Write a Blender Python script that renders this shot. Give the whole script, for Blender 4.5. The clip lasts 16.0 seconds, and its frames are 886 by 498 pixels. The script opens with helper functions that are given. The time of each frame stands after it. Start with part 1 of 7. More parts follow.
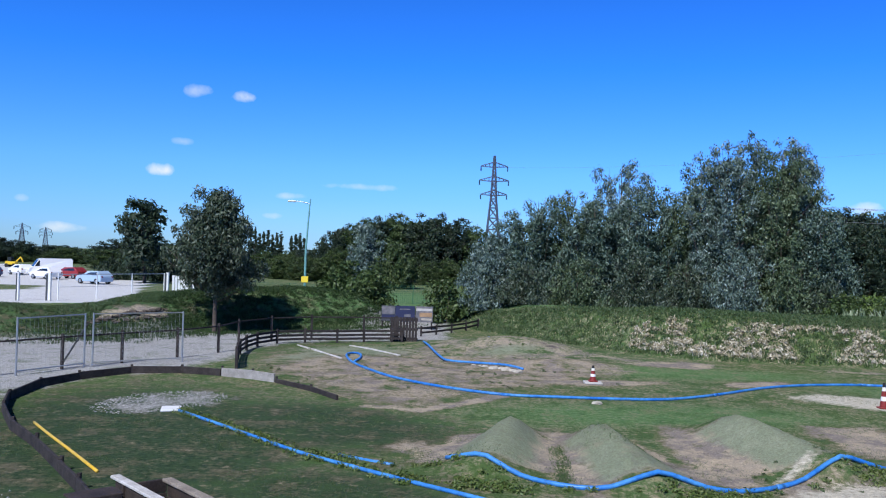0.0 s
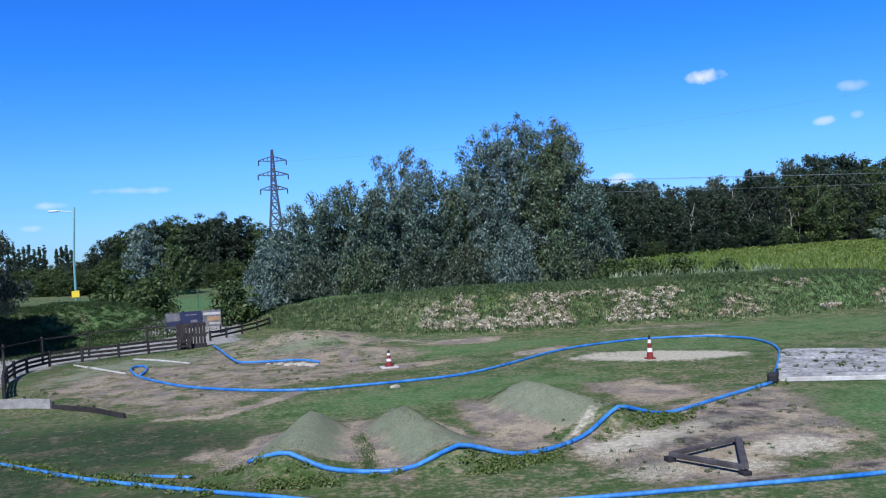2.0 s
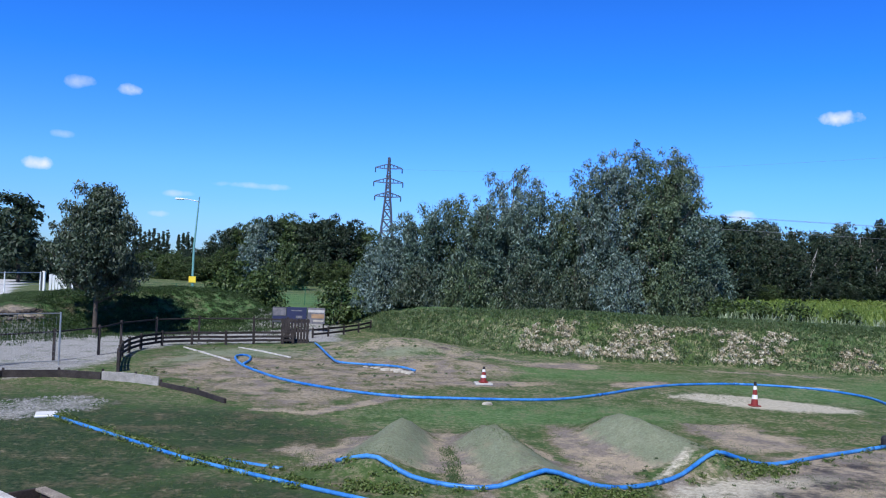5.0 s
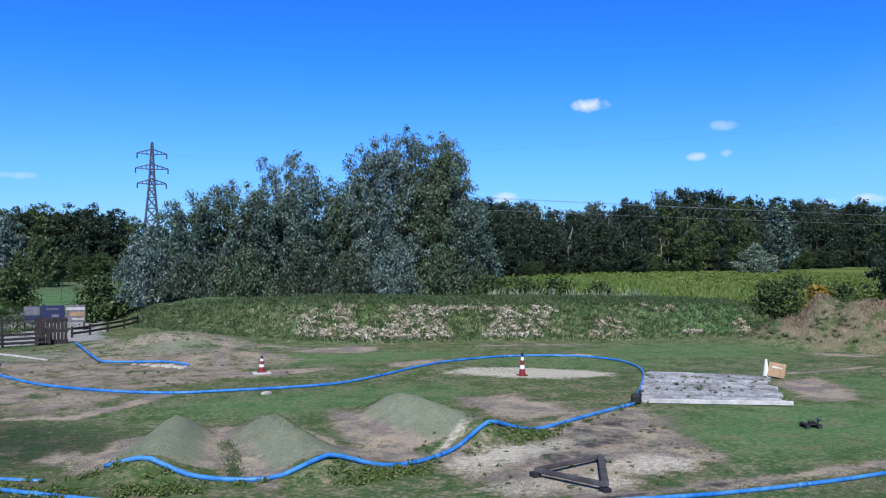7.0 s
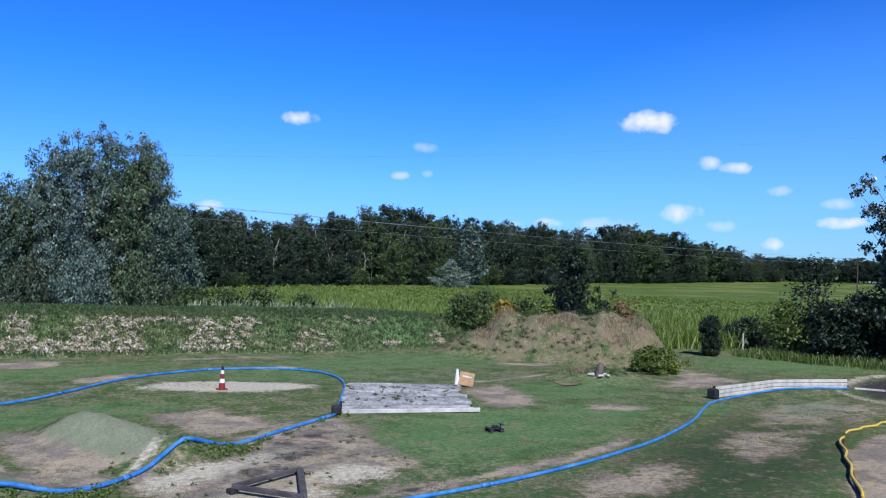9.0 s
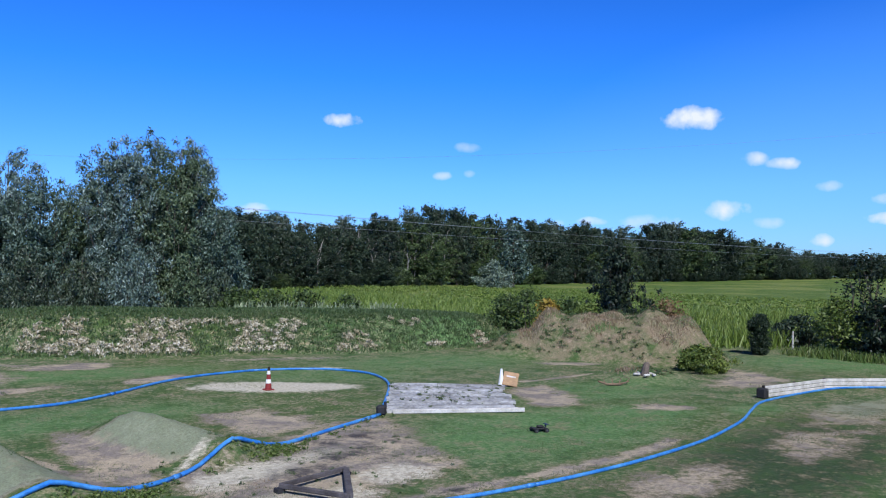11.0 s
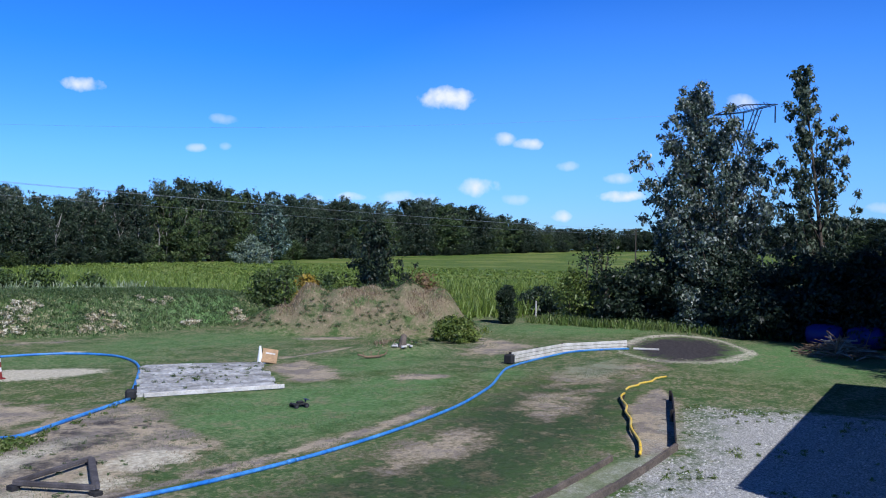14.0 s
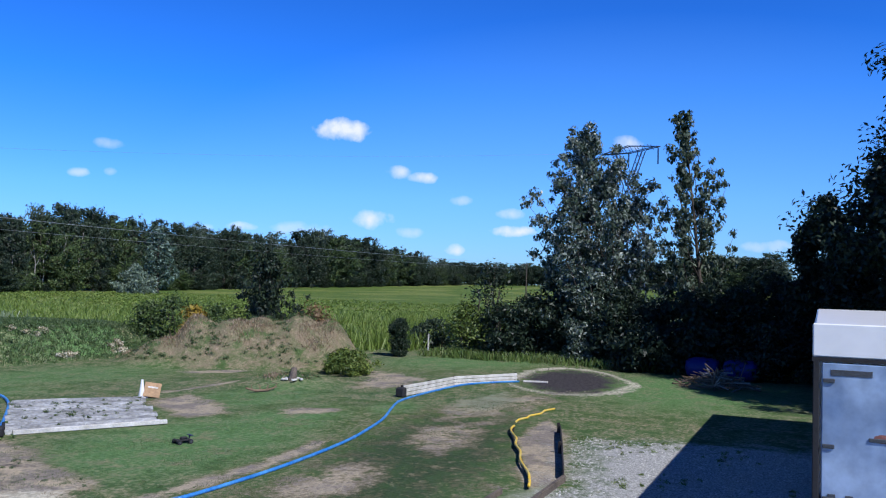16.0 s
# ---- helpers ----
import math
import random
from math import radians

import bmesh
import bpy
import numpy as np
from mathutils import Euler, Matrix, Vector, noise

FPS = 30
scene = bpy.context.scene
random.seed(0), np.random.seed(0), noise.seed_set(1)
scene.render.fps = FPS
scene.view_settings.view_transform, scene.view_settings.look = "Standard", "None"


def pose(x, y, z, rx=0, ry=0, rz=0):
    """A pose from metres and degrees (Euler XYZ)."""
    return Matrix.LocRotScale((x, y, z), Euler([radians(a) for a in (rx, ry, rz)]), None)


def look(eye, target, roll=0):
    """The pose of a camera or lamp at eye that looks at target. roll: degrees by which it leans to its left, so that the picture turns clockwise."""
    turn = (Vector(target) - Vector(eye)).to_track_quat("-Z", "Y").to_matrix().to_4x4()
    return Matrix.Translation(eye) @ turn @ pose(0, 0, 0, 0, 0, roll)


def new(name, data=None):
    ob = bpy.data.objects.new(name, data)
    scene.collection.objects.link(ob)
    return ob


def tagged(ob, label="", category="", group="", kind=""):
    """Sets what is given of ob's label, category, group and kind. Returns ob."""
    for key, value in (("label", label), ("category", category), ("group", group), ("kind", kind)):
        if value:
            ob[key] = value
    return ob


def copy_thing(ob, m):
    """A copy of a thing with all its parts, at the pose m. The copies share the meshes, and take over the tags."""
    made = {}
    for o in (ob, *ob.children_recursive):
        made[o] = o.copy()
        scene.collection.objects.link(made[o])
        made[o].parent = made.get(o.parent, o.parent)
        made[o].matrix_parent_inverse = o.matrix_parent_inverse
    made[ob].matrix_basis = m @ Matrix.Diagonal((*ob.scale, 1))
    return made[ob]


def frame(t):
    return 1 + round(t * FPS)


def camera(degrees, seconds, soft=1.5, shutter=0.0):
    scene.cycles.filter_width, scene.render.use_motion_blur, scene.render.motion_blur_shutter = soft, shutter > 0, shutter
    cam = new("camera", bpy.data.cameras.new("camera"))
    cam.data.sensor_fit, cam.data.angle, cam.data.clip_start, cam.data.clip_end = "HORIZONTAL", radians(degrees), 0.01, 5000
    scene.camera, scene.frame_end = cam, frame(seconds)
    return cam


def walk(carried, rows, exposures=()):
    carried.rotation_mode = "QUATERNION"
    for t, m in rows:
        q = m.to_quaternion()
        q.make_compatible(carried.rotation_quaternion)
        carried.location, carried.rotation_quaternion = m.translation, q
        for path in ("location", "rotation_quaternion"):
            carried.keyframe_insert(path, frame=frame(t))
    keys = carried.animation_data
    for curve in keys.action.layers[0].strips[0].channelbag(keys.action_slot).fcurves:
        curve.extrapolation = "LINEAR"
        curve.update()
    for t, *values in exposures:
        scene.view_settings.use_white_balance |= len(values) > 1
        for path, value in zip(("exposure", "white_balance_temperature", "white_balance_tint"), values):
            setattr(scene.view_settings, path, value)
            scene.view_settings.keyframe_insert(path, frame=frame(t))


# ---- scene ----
cam = camera(55.2, 16.0, 1.15)


PATH = [
    (0.0, pose(0, 0, 3.5, 90.60, -1.72, 0.04)),
    (0.5, pose(0, 0, 3.5, 89.83, -0.79, -3.58)),
    (1.0, pose(0, 0, 3.5, 90.12, 0.15, -8.10)),
    (1.5, pose(0, 0, 3.5, 90.26, 1.70, -11.57)),
    (2.0, pose(0, 0, 3.5, 89.77, 3.27, -14.30)),
    (2.5, pose(0, 0, 3.5, 90.43, 2.58, -13.76)),
    (3.0, pose(0, 0, 3.5, 90.49, -0.02, -11.51)),
    (3.5, pose(0, 0, 3.5, 90.98, -2.30, -7.23)),
    (3.7, pose(0, 0, 3.5, 90.80, -2.46, -6.50)),
    (5.8, pose(0, 0, 3.5, 91.49, -1.89, -9.28)),
    (6.0, pose(0, 0, 3.5, 91.92, -1.18, -10.81)),
    (6.5, pose(0, 0, 3.5, 90.54, -1.01, -14.84)),
    (7.0, pose(0, 0, 3.5, 90.28, -0.27, -22.24)),
    (7.5, pose(0, 0, 3.5, 90.34, 0.59, -30.10)),
    (8.0, pose(0, 0, 3.5, 90.83, -0.71, -37.58)),
    (8.2, pose(0, 0, 3.5, 90.81, -0.80, -40.79)),
    (10.3, pose(0, 0, 3.5, 91.80, -2.46, -41.94)),
    (10.5, pose(0, 0, 3.5, 91.77, -2.37, -40.78)),
    (11.0, pose(0, 0, 3.5, 91.38, -1.25, -39.05)),
    (11.5, pose(0, 0, 3.5, 89.60, 0.89, -39.81)),
    (12.0, pose(0, 0, 3.5, 89.29, 2.88, -41.68)),
    (12.5, pose(0, 0, 3.5, 88.99, 1.01, -43.05)),
    (13.0, pose(0, 0, 3.5, 89.23, -0.02, -46.53)),
    (13.5, pose(0, 0, 3.5, 88.42, 0.46, -51.83)),
    (14.0, pose(0, 0, 3.5, 90.00, -0.88, -55.20)),
    (14.5, pose(0, 0, 3.5, 90.45, -1.63, -57.44)),
    (15.0, pose(0, 0, 3.5, 90.21, -1.95, -58.62)),
    (15.5, pose(0, 0, 3.5, 91.63, -1.85, -60.29)),
    (16.0, pose(0, 0, 3.5, 92.35, -1.57, -62.40)),
]
walk(cam, PATH)

# ---- light ----
SUN_H = Vector((-0.40, -0.917))          # level direction towards the sun
SUN_EL = radians(45.5)
sun = new("sun", bpy.data.lights.new("sun", "SUN"))
sun.data.energy, sun.data.angle, sun.data.color = 5.0, radians(0.53), (0.955, 0.965, 1.0)
to_sun = Vector((SUN_H.x * math.cos(SUN_EL), SUN_H.y * math.cos(SUN_EL), math.sin(SUN_EL)))
sun.matrix_world = look((0, 0, 60), Vector((0, 0, 60)) - to_sun)
scene.view_settings.exposure = 0.0

# small fair-weather clouds: bearing, elevation, half width, half height in degrees, strength
CLOUDS = [(-62.0, 2.0, 26.0, 5.0, 0.13), (-74.0, 5.0, 36.0, 16.0, 0.14), (-30.0, 0.5, 26.0, 4.0, 0.09), (6.0, 0.5, 26.0, 4.0, 0.10),
          (16.5, 10.25, 1.1, 0.6, 0.5), (13.7, 10.1, 0.9, 0.5, 0.75), (18.7, 5.15, 1.2, 0.55, 0.95), (10.2, 3.8, 1.6, 0.3, 0.4), (5.5, 4.6, 3.0, 0.3, 0.35), (17.3, 7.0, 0.8, 0.35, 0.35),
          (11.6, 2.45, 0.8, 0.3, 0.4), (24.4, 1.2, 1.6, 0.45, 0.7), (26.6, 2.9, 0.5, 0.3, 0.3), (-31.9, 9.8, 1.7, 0.6, 1.0), (-55.3, 10.1, 2.2, 1.0, 1.0), (-40.4, 8.2, 1.1, 0.5, 0.4), (-38.8, 6.3, 0.8, 0.35, 0.5),
          (-40.7, 6.5, 0.5, 0.35, 0.4), (-59.1, 7.4, 1.2, 0.6, 0.55), (-60.7, 7.1, 1.2, 0.5, 0.75), (-63.4, 5.65, 1.0, 0.45, 0.5), (-57.5, 4.2, 1.7, 0.9, 0.75), (-66.8, 4.8, 1.1, 0.5, 0.5), (-66.9, 3.65, 2.0, 0.5, 0.95),
          (-48.9, 3.4, 1.3, 0.4, 0.7), (-46.5, 3.2, 1.0, 0.4, 0.5), (-63.0, 2.3, 0.9, 0.6, 0.85), (-74.6, 9.6, 1.4, 0.7, 0.7), (-83.0, 2.9, 2.4, 0.5, 0.5), (-26.2, 3.7, 1.3, 0.6, 0.7), (-53.0, 3.4, 3.0, 0.7, 0.4), (-60.0, 3.4, 1.2, 0.5, 0.4)]


def build_world():
    w = bpy.data.worlds.new("sky")
    scene.world = w
    w.use_nodes = True
    nt = w.node_tree
    N, L = nt.nodes, nt.links
    N.clear()
    out, bg = N.new("ShaderNodeOutputWorld"), N.new("ShaderNodeBackground")
    sky = N.new("ShaderNodeTexSky")
    sky.sky_type, sky.sun_disc = "NISHITA", False
    sky.sun_elevation, sky.sun_rotation = SUN_EL, math.atan2(SUN_H.x, SUN_H.y)
    sky.altitude, sky.air_density, sky.dust_density, sky.ozone_density = 50, 1.0, 0.2, 3.0
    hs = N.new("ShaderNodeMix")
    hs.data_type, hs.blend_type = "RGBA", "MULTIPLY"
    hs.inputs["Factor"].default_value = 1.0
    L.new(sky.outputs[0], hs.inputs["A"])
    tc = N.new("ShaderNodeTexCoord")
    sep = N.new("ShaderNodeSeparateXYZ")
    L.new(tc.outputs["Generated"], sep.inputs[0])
    # tint stops past 0.36 lie above the view, dimmed to deepen the shadows
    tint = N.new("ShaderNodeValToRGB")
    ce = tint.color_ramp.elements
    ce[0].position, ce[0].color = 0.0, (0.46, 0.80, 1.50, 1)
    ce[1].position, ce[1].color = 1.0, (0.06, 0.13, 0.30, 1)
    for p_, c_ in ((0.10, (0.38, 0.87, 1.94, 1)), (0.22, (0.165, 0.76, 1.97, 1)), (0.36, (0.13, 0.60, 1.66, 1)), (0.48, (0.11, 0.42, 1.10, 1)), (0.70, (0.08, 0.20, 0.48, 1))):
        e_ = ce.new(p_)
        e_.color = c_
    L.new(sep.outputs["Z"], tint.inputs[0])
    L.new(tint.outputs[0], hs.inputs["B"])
    noise_t = N.new("ShaderNodeTexNoise")
    noise_t.inputs["Scale"].default_value, noise_t.inputs["Detail"].default_value = 42, 5
    L.new(tc.outputs["Generated"], noise_t.inputs["Vector"])
    total, hazy = None, None

    def m(op, a, b=None, c=None):
        n = N.new("ShaderNodeMath")
        n.operation = op
        for i, v in enumerate((a, b, c)):
            if v is None:
                continue
            if isinstance(v, (int, float)):
                n.inputs[i].default_value = v
            else:
                L.new(v, n.inputs[i])
        return n.outputs[0]

    def dot(v):
        n = N.new("ShaderNodeVectorMath")
        n.operation = "DOT_PRODUCT"
        L.new(tc.outputs["Generated"], n.inputs[0])
        n.inputs[1].default_value = v
        return n.outputs["Value"]

    wob = m("MULTIPLY", m("SUBTRACT", noise_t.outputs["Fac"], 0.5), 3.2)
    for az, el, hw, hh, k in CLOUDS:
        hw, hh, k = hw * 0.85, hh * 0.8, k * 0.85
        a, e = radians(az), radians(el)
        d = Vector((-math.sin(a) * math.cos(e), math.cos(a) * math.cos(e), math.sin(e)))
        e1 = Vector((math.cos(a), math.sin(a), 0))
        e2 = d.cross(e1) * -1
        u = m("MULTIPLY", dot(e1), 1 / radians(hw))
        v = m("MULTIPLY", dot(e2), 1 / radians(hh))
        r2 = m("ADD", m("MULTIPLY", u, u), m("MULTIPLY", v, v))
        front = m("GREATER_THAN", dot(d), 0.5)
        f = m("SUBTRACT", m("ADD", 1.0, wob) if k > 0.15 else 1.0, r2)
        cl = N.new("ShaderNodeClamp")
        L.new(m("MULTIPLY", m("MULTIPLY", f, k), front), cl.inputs[0])
        if k > 0.15:
            total = cl.outputs[0] if total is None else m("MAXIMUM", total, cl.outputs[0])
        else:
            hazy = cl.outputs[0] if hazy is None else m("MAXIMUM", hazy, cl.outputs[0])
    veil = N.new("ShaderNodeMix")
    veil.data_type = "RGBA"
    L.new(hazy, veil.inputs["Factor"])
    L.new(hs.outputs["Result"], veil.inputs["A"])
    veil.inputs["B"].default_value = (4.8, 9.2, 12.4, 1)
    mix = N.new("ShaderNodeMix")
    mix.data_type = "RGBA"
    L.new(total, mix.inputs["Factor"])
    L.new(veil.outputs["Result"], mix.inputs["A"])
    mix.inputs["B"].default_value = (8.5, 9.2, 10.0, 1)
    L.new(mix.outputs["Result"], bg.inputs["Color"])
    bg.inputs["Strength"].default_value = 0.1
    L.new(bg.outputs[0], out.inputs[0])


build_world()


# ---- materials ----
def mat(name, base, rough=0.8, var=0.25, scale=3.0, metal=0.0, bump=0.2, alt=None, spec=0.4, rand=0.0, fine=40.0):
    """Base colour with variation at two scales and fine relief."""
    m = bpy.data.materials.new(name)
    m.use_nodes = True
    N, L = m.node_tree.nodes, m.node_tree.links
    b = N["Principled BSDF"]
    b.inputs["Roughness"].default_value, b.inputs["Metallic"].default_value = rough, metal
    b.inputs["Specular IOR Level"].default_value = spec
    tc = N.new("ShaderNodeTexCoord")
    n1, n2 = N.new("ShaderNodeTexNoise"), N.new("ShaderNodeTexNoise")
    for n, s_ in ((n1, scale), (n2, fine)):
        n.inputs["Scale"].default_value, n.inputs["Detail"].default_value = s_, 6
        L.new(tc.outputs["Object"], n.inputs["Vector"])
    alt = alt or tuple(c * (1 - var) for c in base)
    mx = N.new("ShaderNodeMix")
    mx.data_type = "RGBA"
    ramp = N.new("ShaderNodeMapRange")
    ramp.inputs["From Min"].default_value, ramp.inputs["From Max"].default_value = 0.35, 0.65
    L.new(n1.outputs["Fac"], ramp.inputs["Value"])
    L.new(ramp.outputs[0], mx.inputs["Factor"])
    mx.inputs["A"].default_value, mx.inputs["B"].default_value = (*base, 1), (*alt, 1)
    hs = N.new("ShaderNodeHueSaturation")
    L.new(mx.outputs["Result"], hs.inputs["Color"])
    val = N.new("ShaderNodeMapRange")
    val.inputs["From Min"].default_value, val.inputs["From Max"].default_value = 0.3, 0.7
    val.inputs["To Min"].default_value, val.inputs["To Max"].default_value = 1 - var, 1 + var
    L.new(n2.outputs["Fac"], val.inputs["Value"])
    if rand:
        g = N.new("ShaderNodeObjectInfo")
        r2 = N.new("ShaderNodeMapRange")
        r2.inputs["To Min"].default_value, r2.inputs["To Max"].default_value = 1 - rand, 1 + rand
        L.new(g.outputs["Random"], r2.inputs["Value"])
        mu = N.new("ShaderNodeMath")
        mu.operation = "MULTIPLY"
        L.new(r2.outputs[0], mu.inputs[0])
        L.new(val.outputs[0], mu.inputs[1])
        L.new(mu.outputs[0], hs.inputs["Value"])
    else:
        L.new(val.outputs[0], hs.inputs["Value"])
    L.new(hs.outputs[0], b.inputs["Base Color"])
    if bump:
        bp = N.new("ShaderNodeBump")
        bp.inputs["Strength"].default_value, bp.inputs["Distance"].default_value = bump, 0.02
        L.new(n2.outputs["Fac"], bp.inputs["Height"])
        L.new(bp.outputs[0], b.inputs["Normal"])
    return m


def leaf_mat(name, base, alt, back, rough=0.5, trans=0.2):
    """Leaves: varied from leaf to leaf, letting some light through."""
    m = bpy.data.materials.new(name)
    m.use_nodes = True
    N, L = m.node_tree.nodes, m.node_tree.links
    b = N["Principled BSDF"]
    b.inputs["Roughness"].default_value = rough
    b.inputs["Specular IOR Level"].default_value = 0.35
    g = N.new("ShaderNodeNewGeometry")
    tc = N.new("ShaderNodeTexCoord")
    n1 = N.new("ShaderNodeTexNoise")
    n1.inputs["Scale"].default_value, n1.inputs["Detail"].default_value = 0.35, 4
    L.new(tc.outputs["Object"], n1.inputs["Vector"])
    cr = N.new("ShaderNodeValToRGB")
    el = cr.color_ramp.elements
    el[0].color, el[1].color = (*base, 1), (*back, 1)
    e = el.new(0.6)
    e.color = (*alt, 1)
    ad = N.new("ShaderNodeMath")
    ad.operation = "MULTIPLY_ADD"
    L.new(n1.outputs["Fac"], ad.inputs[0])
    ad.inputs[1].default_value = 0.9
    sb = N.new("ShaderNodeMath")
    sb.operation = "SUBTRACT"
    L.new(g.outputs["Random Per Island"], sb.inputs[0])
    sb.inputs[1].default_value = 0.45
    L.new(sb.outputs[0], ad.inputs[2])
    L.new(ad.outputs[0], cr.inputs[0])
    L.new(cr.outputs[0], b.inputs["Base Color"])
    tr, mx = N.new("ShaderNodeBsdfTranslucent"), N.new("ShaderNodeMixShader")
    L.new(cr.outputs[0], tr.inputs["Color"])
    mx.inputs[0].default_value = trans
    L.new(b.outputs[0], mx.inputs[1])
    L.new(tr.outputs[0], mx.inputs[2])
    L.new(mx.outputs[0], N["Material Output"].inputs[0])
    return m


def ground_mat():
    m = bpy.data.materials.new("ground")
    m.use_nodes = True
    N, L = m.node_tree.nodes, m.node_tree.links
    b = N["Principled BSDF"]
    b.inputs["Roughness"].default_value = 0.95
    b.inputs["Specular IOR Level"].default_value = 0.15
    tc = N.new("ShaderNodeTexCoord")

    def tex(scale, detail=6, rough=0.6):
        n = N.new("ShaderNodeTexNoise")
        n.inputs["Scale"].default_value, n.inputs["Detail"].default_value, n.inputs["Roughness"].default_value = scale, detail, rough
        L.new(tc.outputs["Object"], n.inputs["Vector"])
        return n.outputs["Fac"]

    def rng(v, a, c, lo=0.0, hi=1.0):
        n = N.new("ShaderNodeMapRange")
        n.inputs["From Min"].default_value, n.inputs["From Max"].default_value = a, c
        n.inputs["To Min"].default_value, n.inputs["To Max"].default_value = lo, hi
        L.new(v, n.inputs["Value"])
        return n.outputs[0]

    def mix(f, a, c, mode="MIX"):
        n = N.new("ShaderNodeMix")
        n.data_type, n.blend_type = "RGBA", mode
        if isinstance(f, float):
            n.inputs["Factor"].default_value = f
        else:
            L.new(f, n.inputs["Factor"])
        for k, v in (("A", a), ("B", c)):
            if isinstance(v, tuple):
                n.inputs[k].default_value = (*v, 1)
            else:
                L.new(v, n.inputs[k])
        return n.outputs["Result"]

    def arith(op, a, c):
        n = N.new("ShaderNodeMath")
        n.operation = op
        for i, v in enumerate((a, c)):
            if isinstance(v, (int, float)):
                n.inputs[i].default_value = v
            else:
                L.new(v, n.inputs[i])
        return n.outputs[0]

    big, mid, fine, speck = tex(0.12), tex(1.3, 8, 0.65), tex(9, 6, 0.7), tex(28, 4, 0.75)
    zones = {}
    for layer, keys in (("zone_a", ("dirt", "gravel", "moss")), ("zone_b", ("dark", "pale", "dry"))):
        at = N.new("ShaderNodeAttribute")
        at.attribute_name = layer
        sp = N.new("ShaderNodeSeparateColor")
        L.new(at.outputs["Color"], sp.inputs[0])
        for i, k in enumerate(keys):
            zones[k] = sp.outputs[i]
    at = N.new("ShaderNodeAttribute")
    at.attribute_name = "zone_c"
    sp = N.new("ShaderNodeSeparateColor")
    L.new(at.outputs["Color"], sp.inputs[0])
    zones["crop"], zones["paved"], zones["lush"] = sp.outputs[0], sp.outputs[1], sp.outputs[2]
    at = N.new("ShaderNodeAttribute")
    at.attribute_name = "zone_d"
    sp = N.new("ShaderNodeSeparateColor")
    L.new(at.outputs["Color"], sp.inputs[0])
    zones["deep"] = sp.outputs[0]
    wob = arith("ADD", arith("MULTIPLY", arith("SUBTRACT", mid, 0.5), 1.5), arith("MULTIPLY", arith("SUBTRACT", fine, 0.5), 0.9))

    def zone(k, soft=0.22):
        v = arith("ADD", zones[k], wob)
        cut = rng(v, 0.5 - soft, 0.5 + soft)
        return arith("MULTIPLY", cut, rng(zones[k], 0.02, 0.2))

    grass = mix(rng(mid, 0.35, 0.62), (0.05, 0.100, 0.033), (0.086, 0.137, 0.053))
    grass = mix(rng(big, 0.4, 0.6), grass, (0.066, 0.108, 0.032))
    coarse = tex(3.5, 8, 0.7)
    worn = arith("MULTIPLY", rng(fine, 0.47, 0.60), rng(mid, 0.40, 0.58))
    grass = mix(arith("MULTIPLY", worn, 0.85), grass, (0.36, 0.305, 0.215))
    grass = mix(arith("MULTIPLY", rng(coarse, 0.56, 0.66), 0.7), grass, (0.30, 0.25, 0.15))
    grass = mix(arith("MULTIPLY", rng(coarse, 0.46, 0.36), 0.6), grass, (0.045, 0.07, 0.02))
    lush = mix(rng(fine, 0.3, 0.7), (0.066, 0.150, 0.050), (0.114, 0.208, 0.075))
    lush = mix(arith("MULTIPLY", worn, 0.35), lush, (0.30, 0.26, 0.17))
    col = mix(zone("lush"), grass, lush)
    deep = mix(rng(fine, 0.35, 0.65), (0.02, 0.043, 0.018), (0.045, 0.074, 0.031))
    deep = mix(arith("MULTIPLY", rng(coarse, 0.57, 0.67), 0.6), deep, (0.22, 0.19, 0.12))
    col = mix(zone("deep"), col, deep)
    dry = mix(rng(fine, 0.35, 0.65), (0.27, 0.19, 0.135), (0.15, 0.122, 0.08))
    dry = mix(arith("MULTIPLY", rng(coarse, 0.54, 0.64), 0.55), dry, (0.36, 0.27, 0.195))
    dry = mix(arith("MULTIPLY", rng(mid, 0.46, 0.38), 0.75), dry, (0.075, 0.09, 0.035))
    col = mix(zone("dry", 0.3), col, dry)
    crop = mix(rng(tex(0.25, 5, 0.6), 0.4, 0.6), (0.066, 0.118, 0.02), (0.115, 0.16, 0.034))
    crop = mix(arith("MULTIPLY", rng(tex(0.05, 3, 0.5), 0.50, 0.58), 0.7), crop, (0.19, 0.215, 0.06))
    crop = mix(arith("MULTIPLY", rng(tex(0.7, 6, 0.7), 0.53, 0.62), 0.75), crop, (0.045, 0.085, 0.02))
    col = mix(zone("crop"), col, crop)
    dirt = mix(rng(mid, 0.35, 0.65), (0.42, 0.345, 0.25), (0.285, 0.245, 0.195))
    dirt = mix(rng(speck, 0.5, 0.75), dirt, (0.37, 0.31, 0.21))
    dirt = mix(arith("MULTIPLY", rng(tex(0.9, 7, 0.7), 0.47, 0.55), 0.85), dirt, (0.19, 0.165, 0.15))
    dirt = mix(arith("MULTIPLY", rng(coarse, 0.55, 0.68), 0.6), dirt, (0.42, 0.35, 0.23))
    dirt = mix(arith("MULTIPLY", rng(coarse, 0.44, 0.36), 0.55), dirt, (0.09, 0.105, 0.045))
    col = mix(zone("dirt", 0.15), col, dirt)
    moss = mix(rng(mid, 0.35, 0.65), (0.17, 0.20, 0.125), (0.225, 0.245, 0.165))
    col = mix(zone("moss", 0.3), col, moss)
    grav = mix(rng(speck, 0.35, 0.65), (0.20, 0.197, 0.19), (0.46, 0.455, 0.44))
    col = mix(zone("gravel"), col, grav)
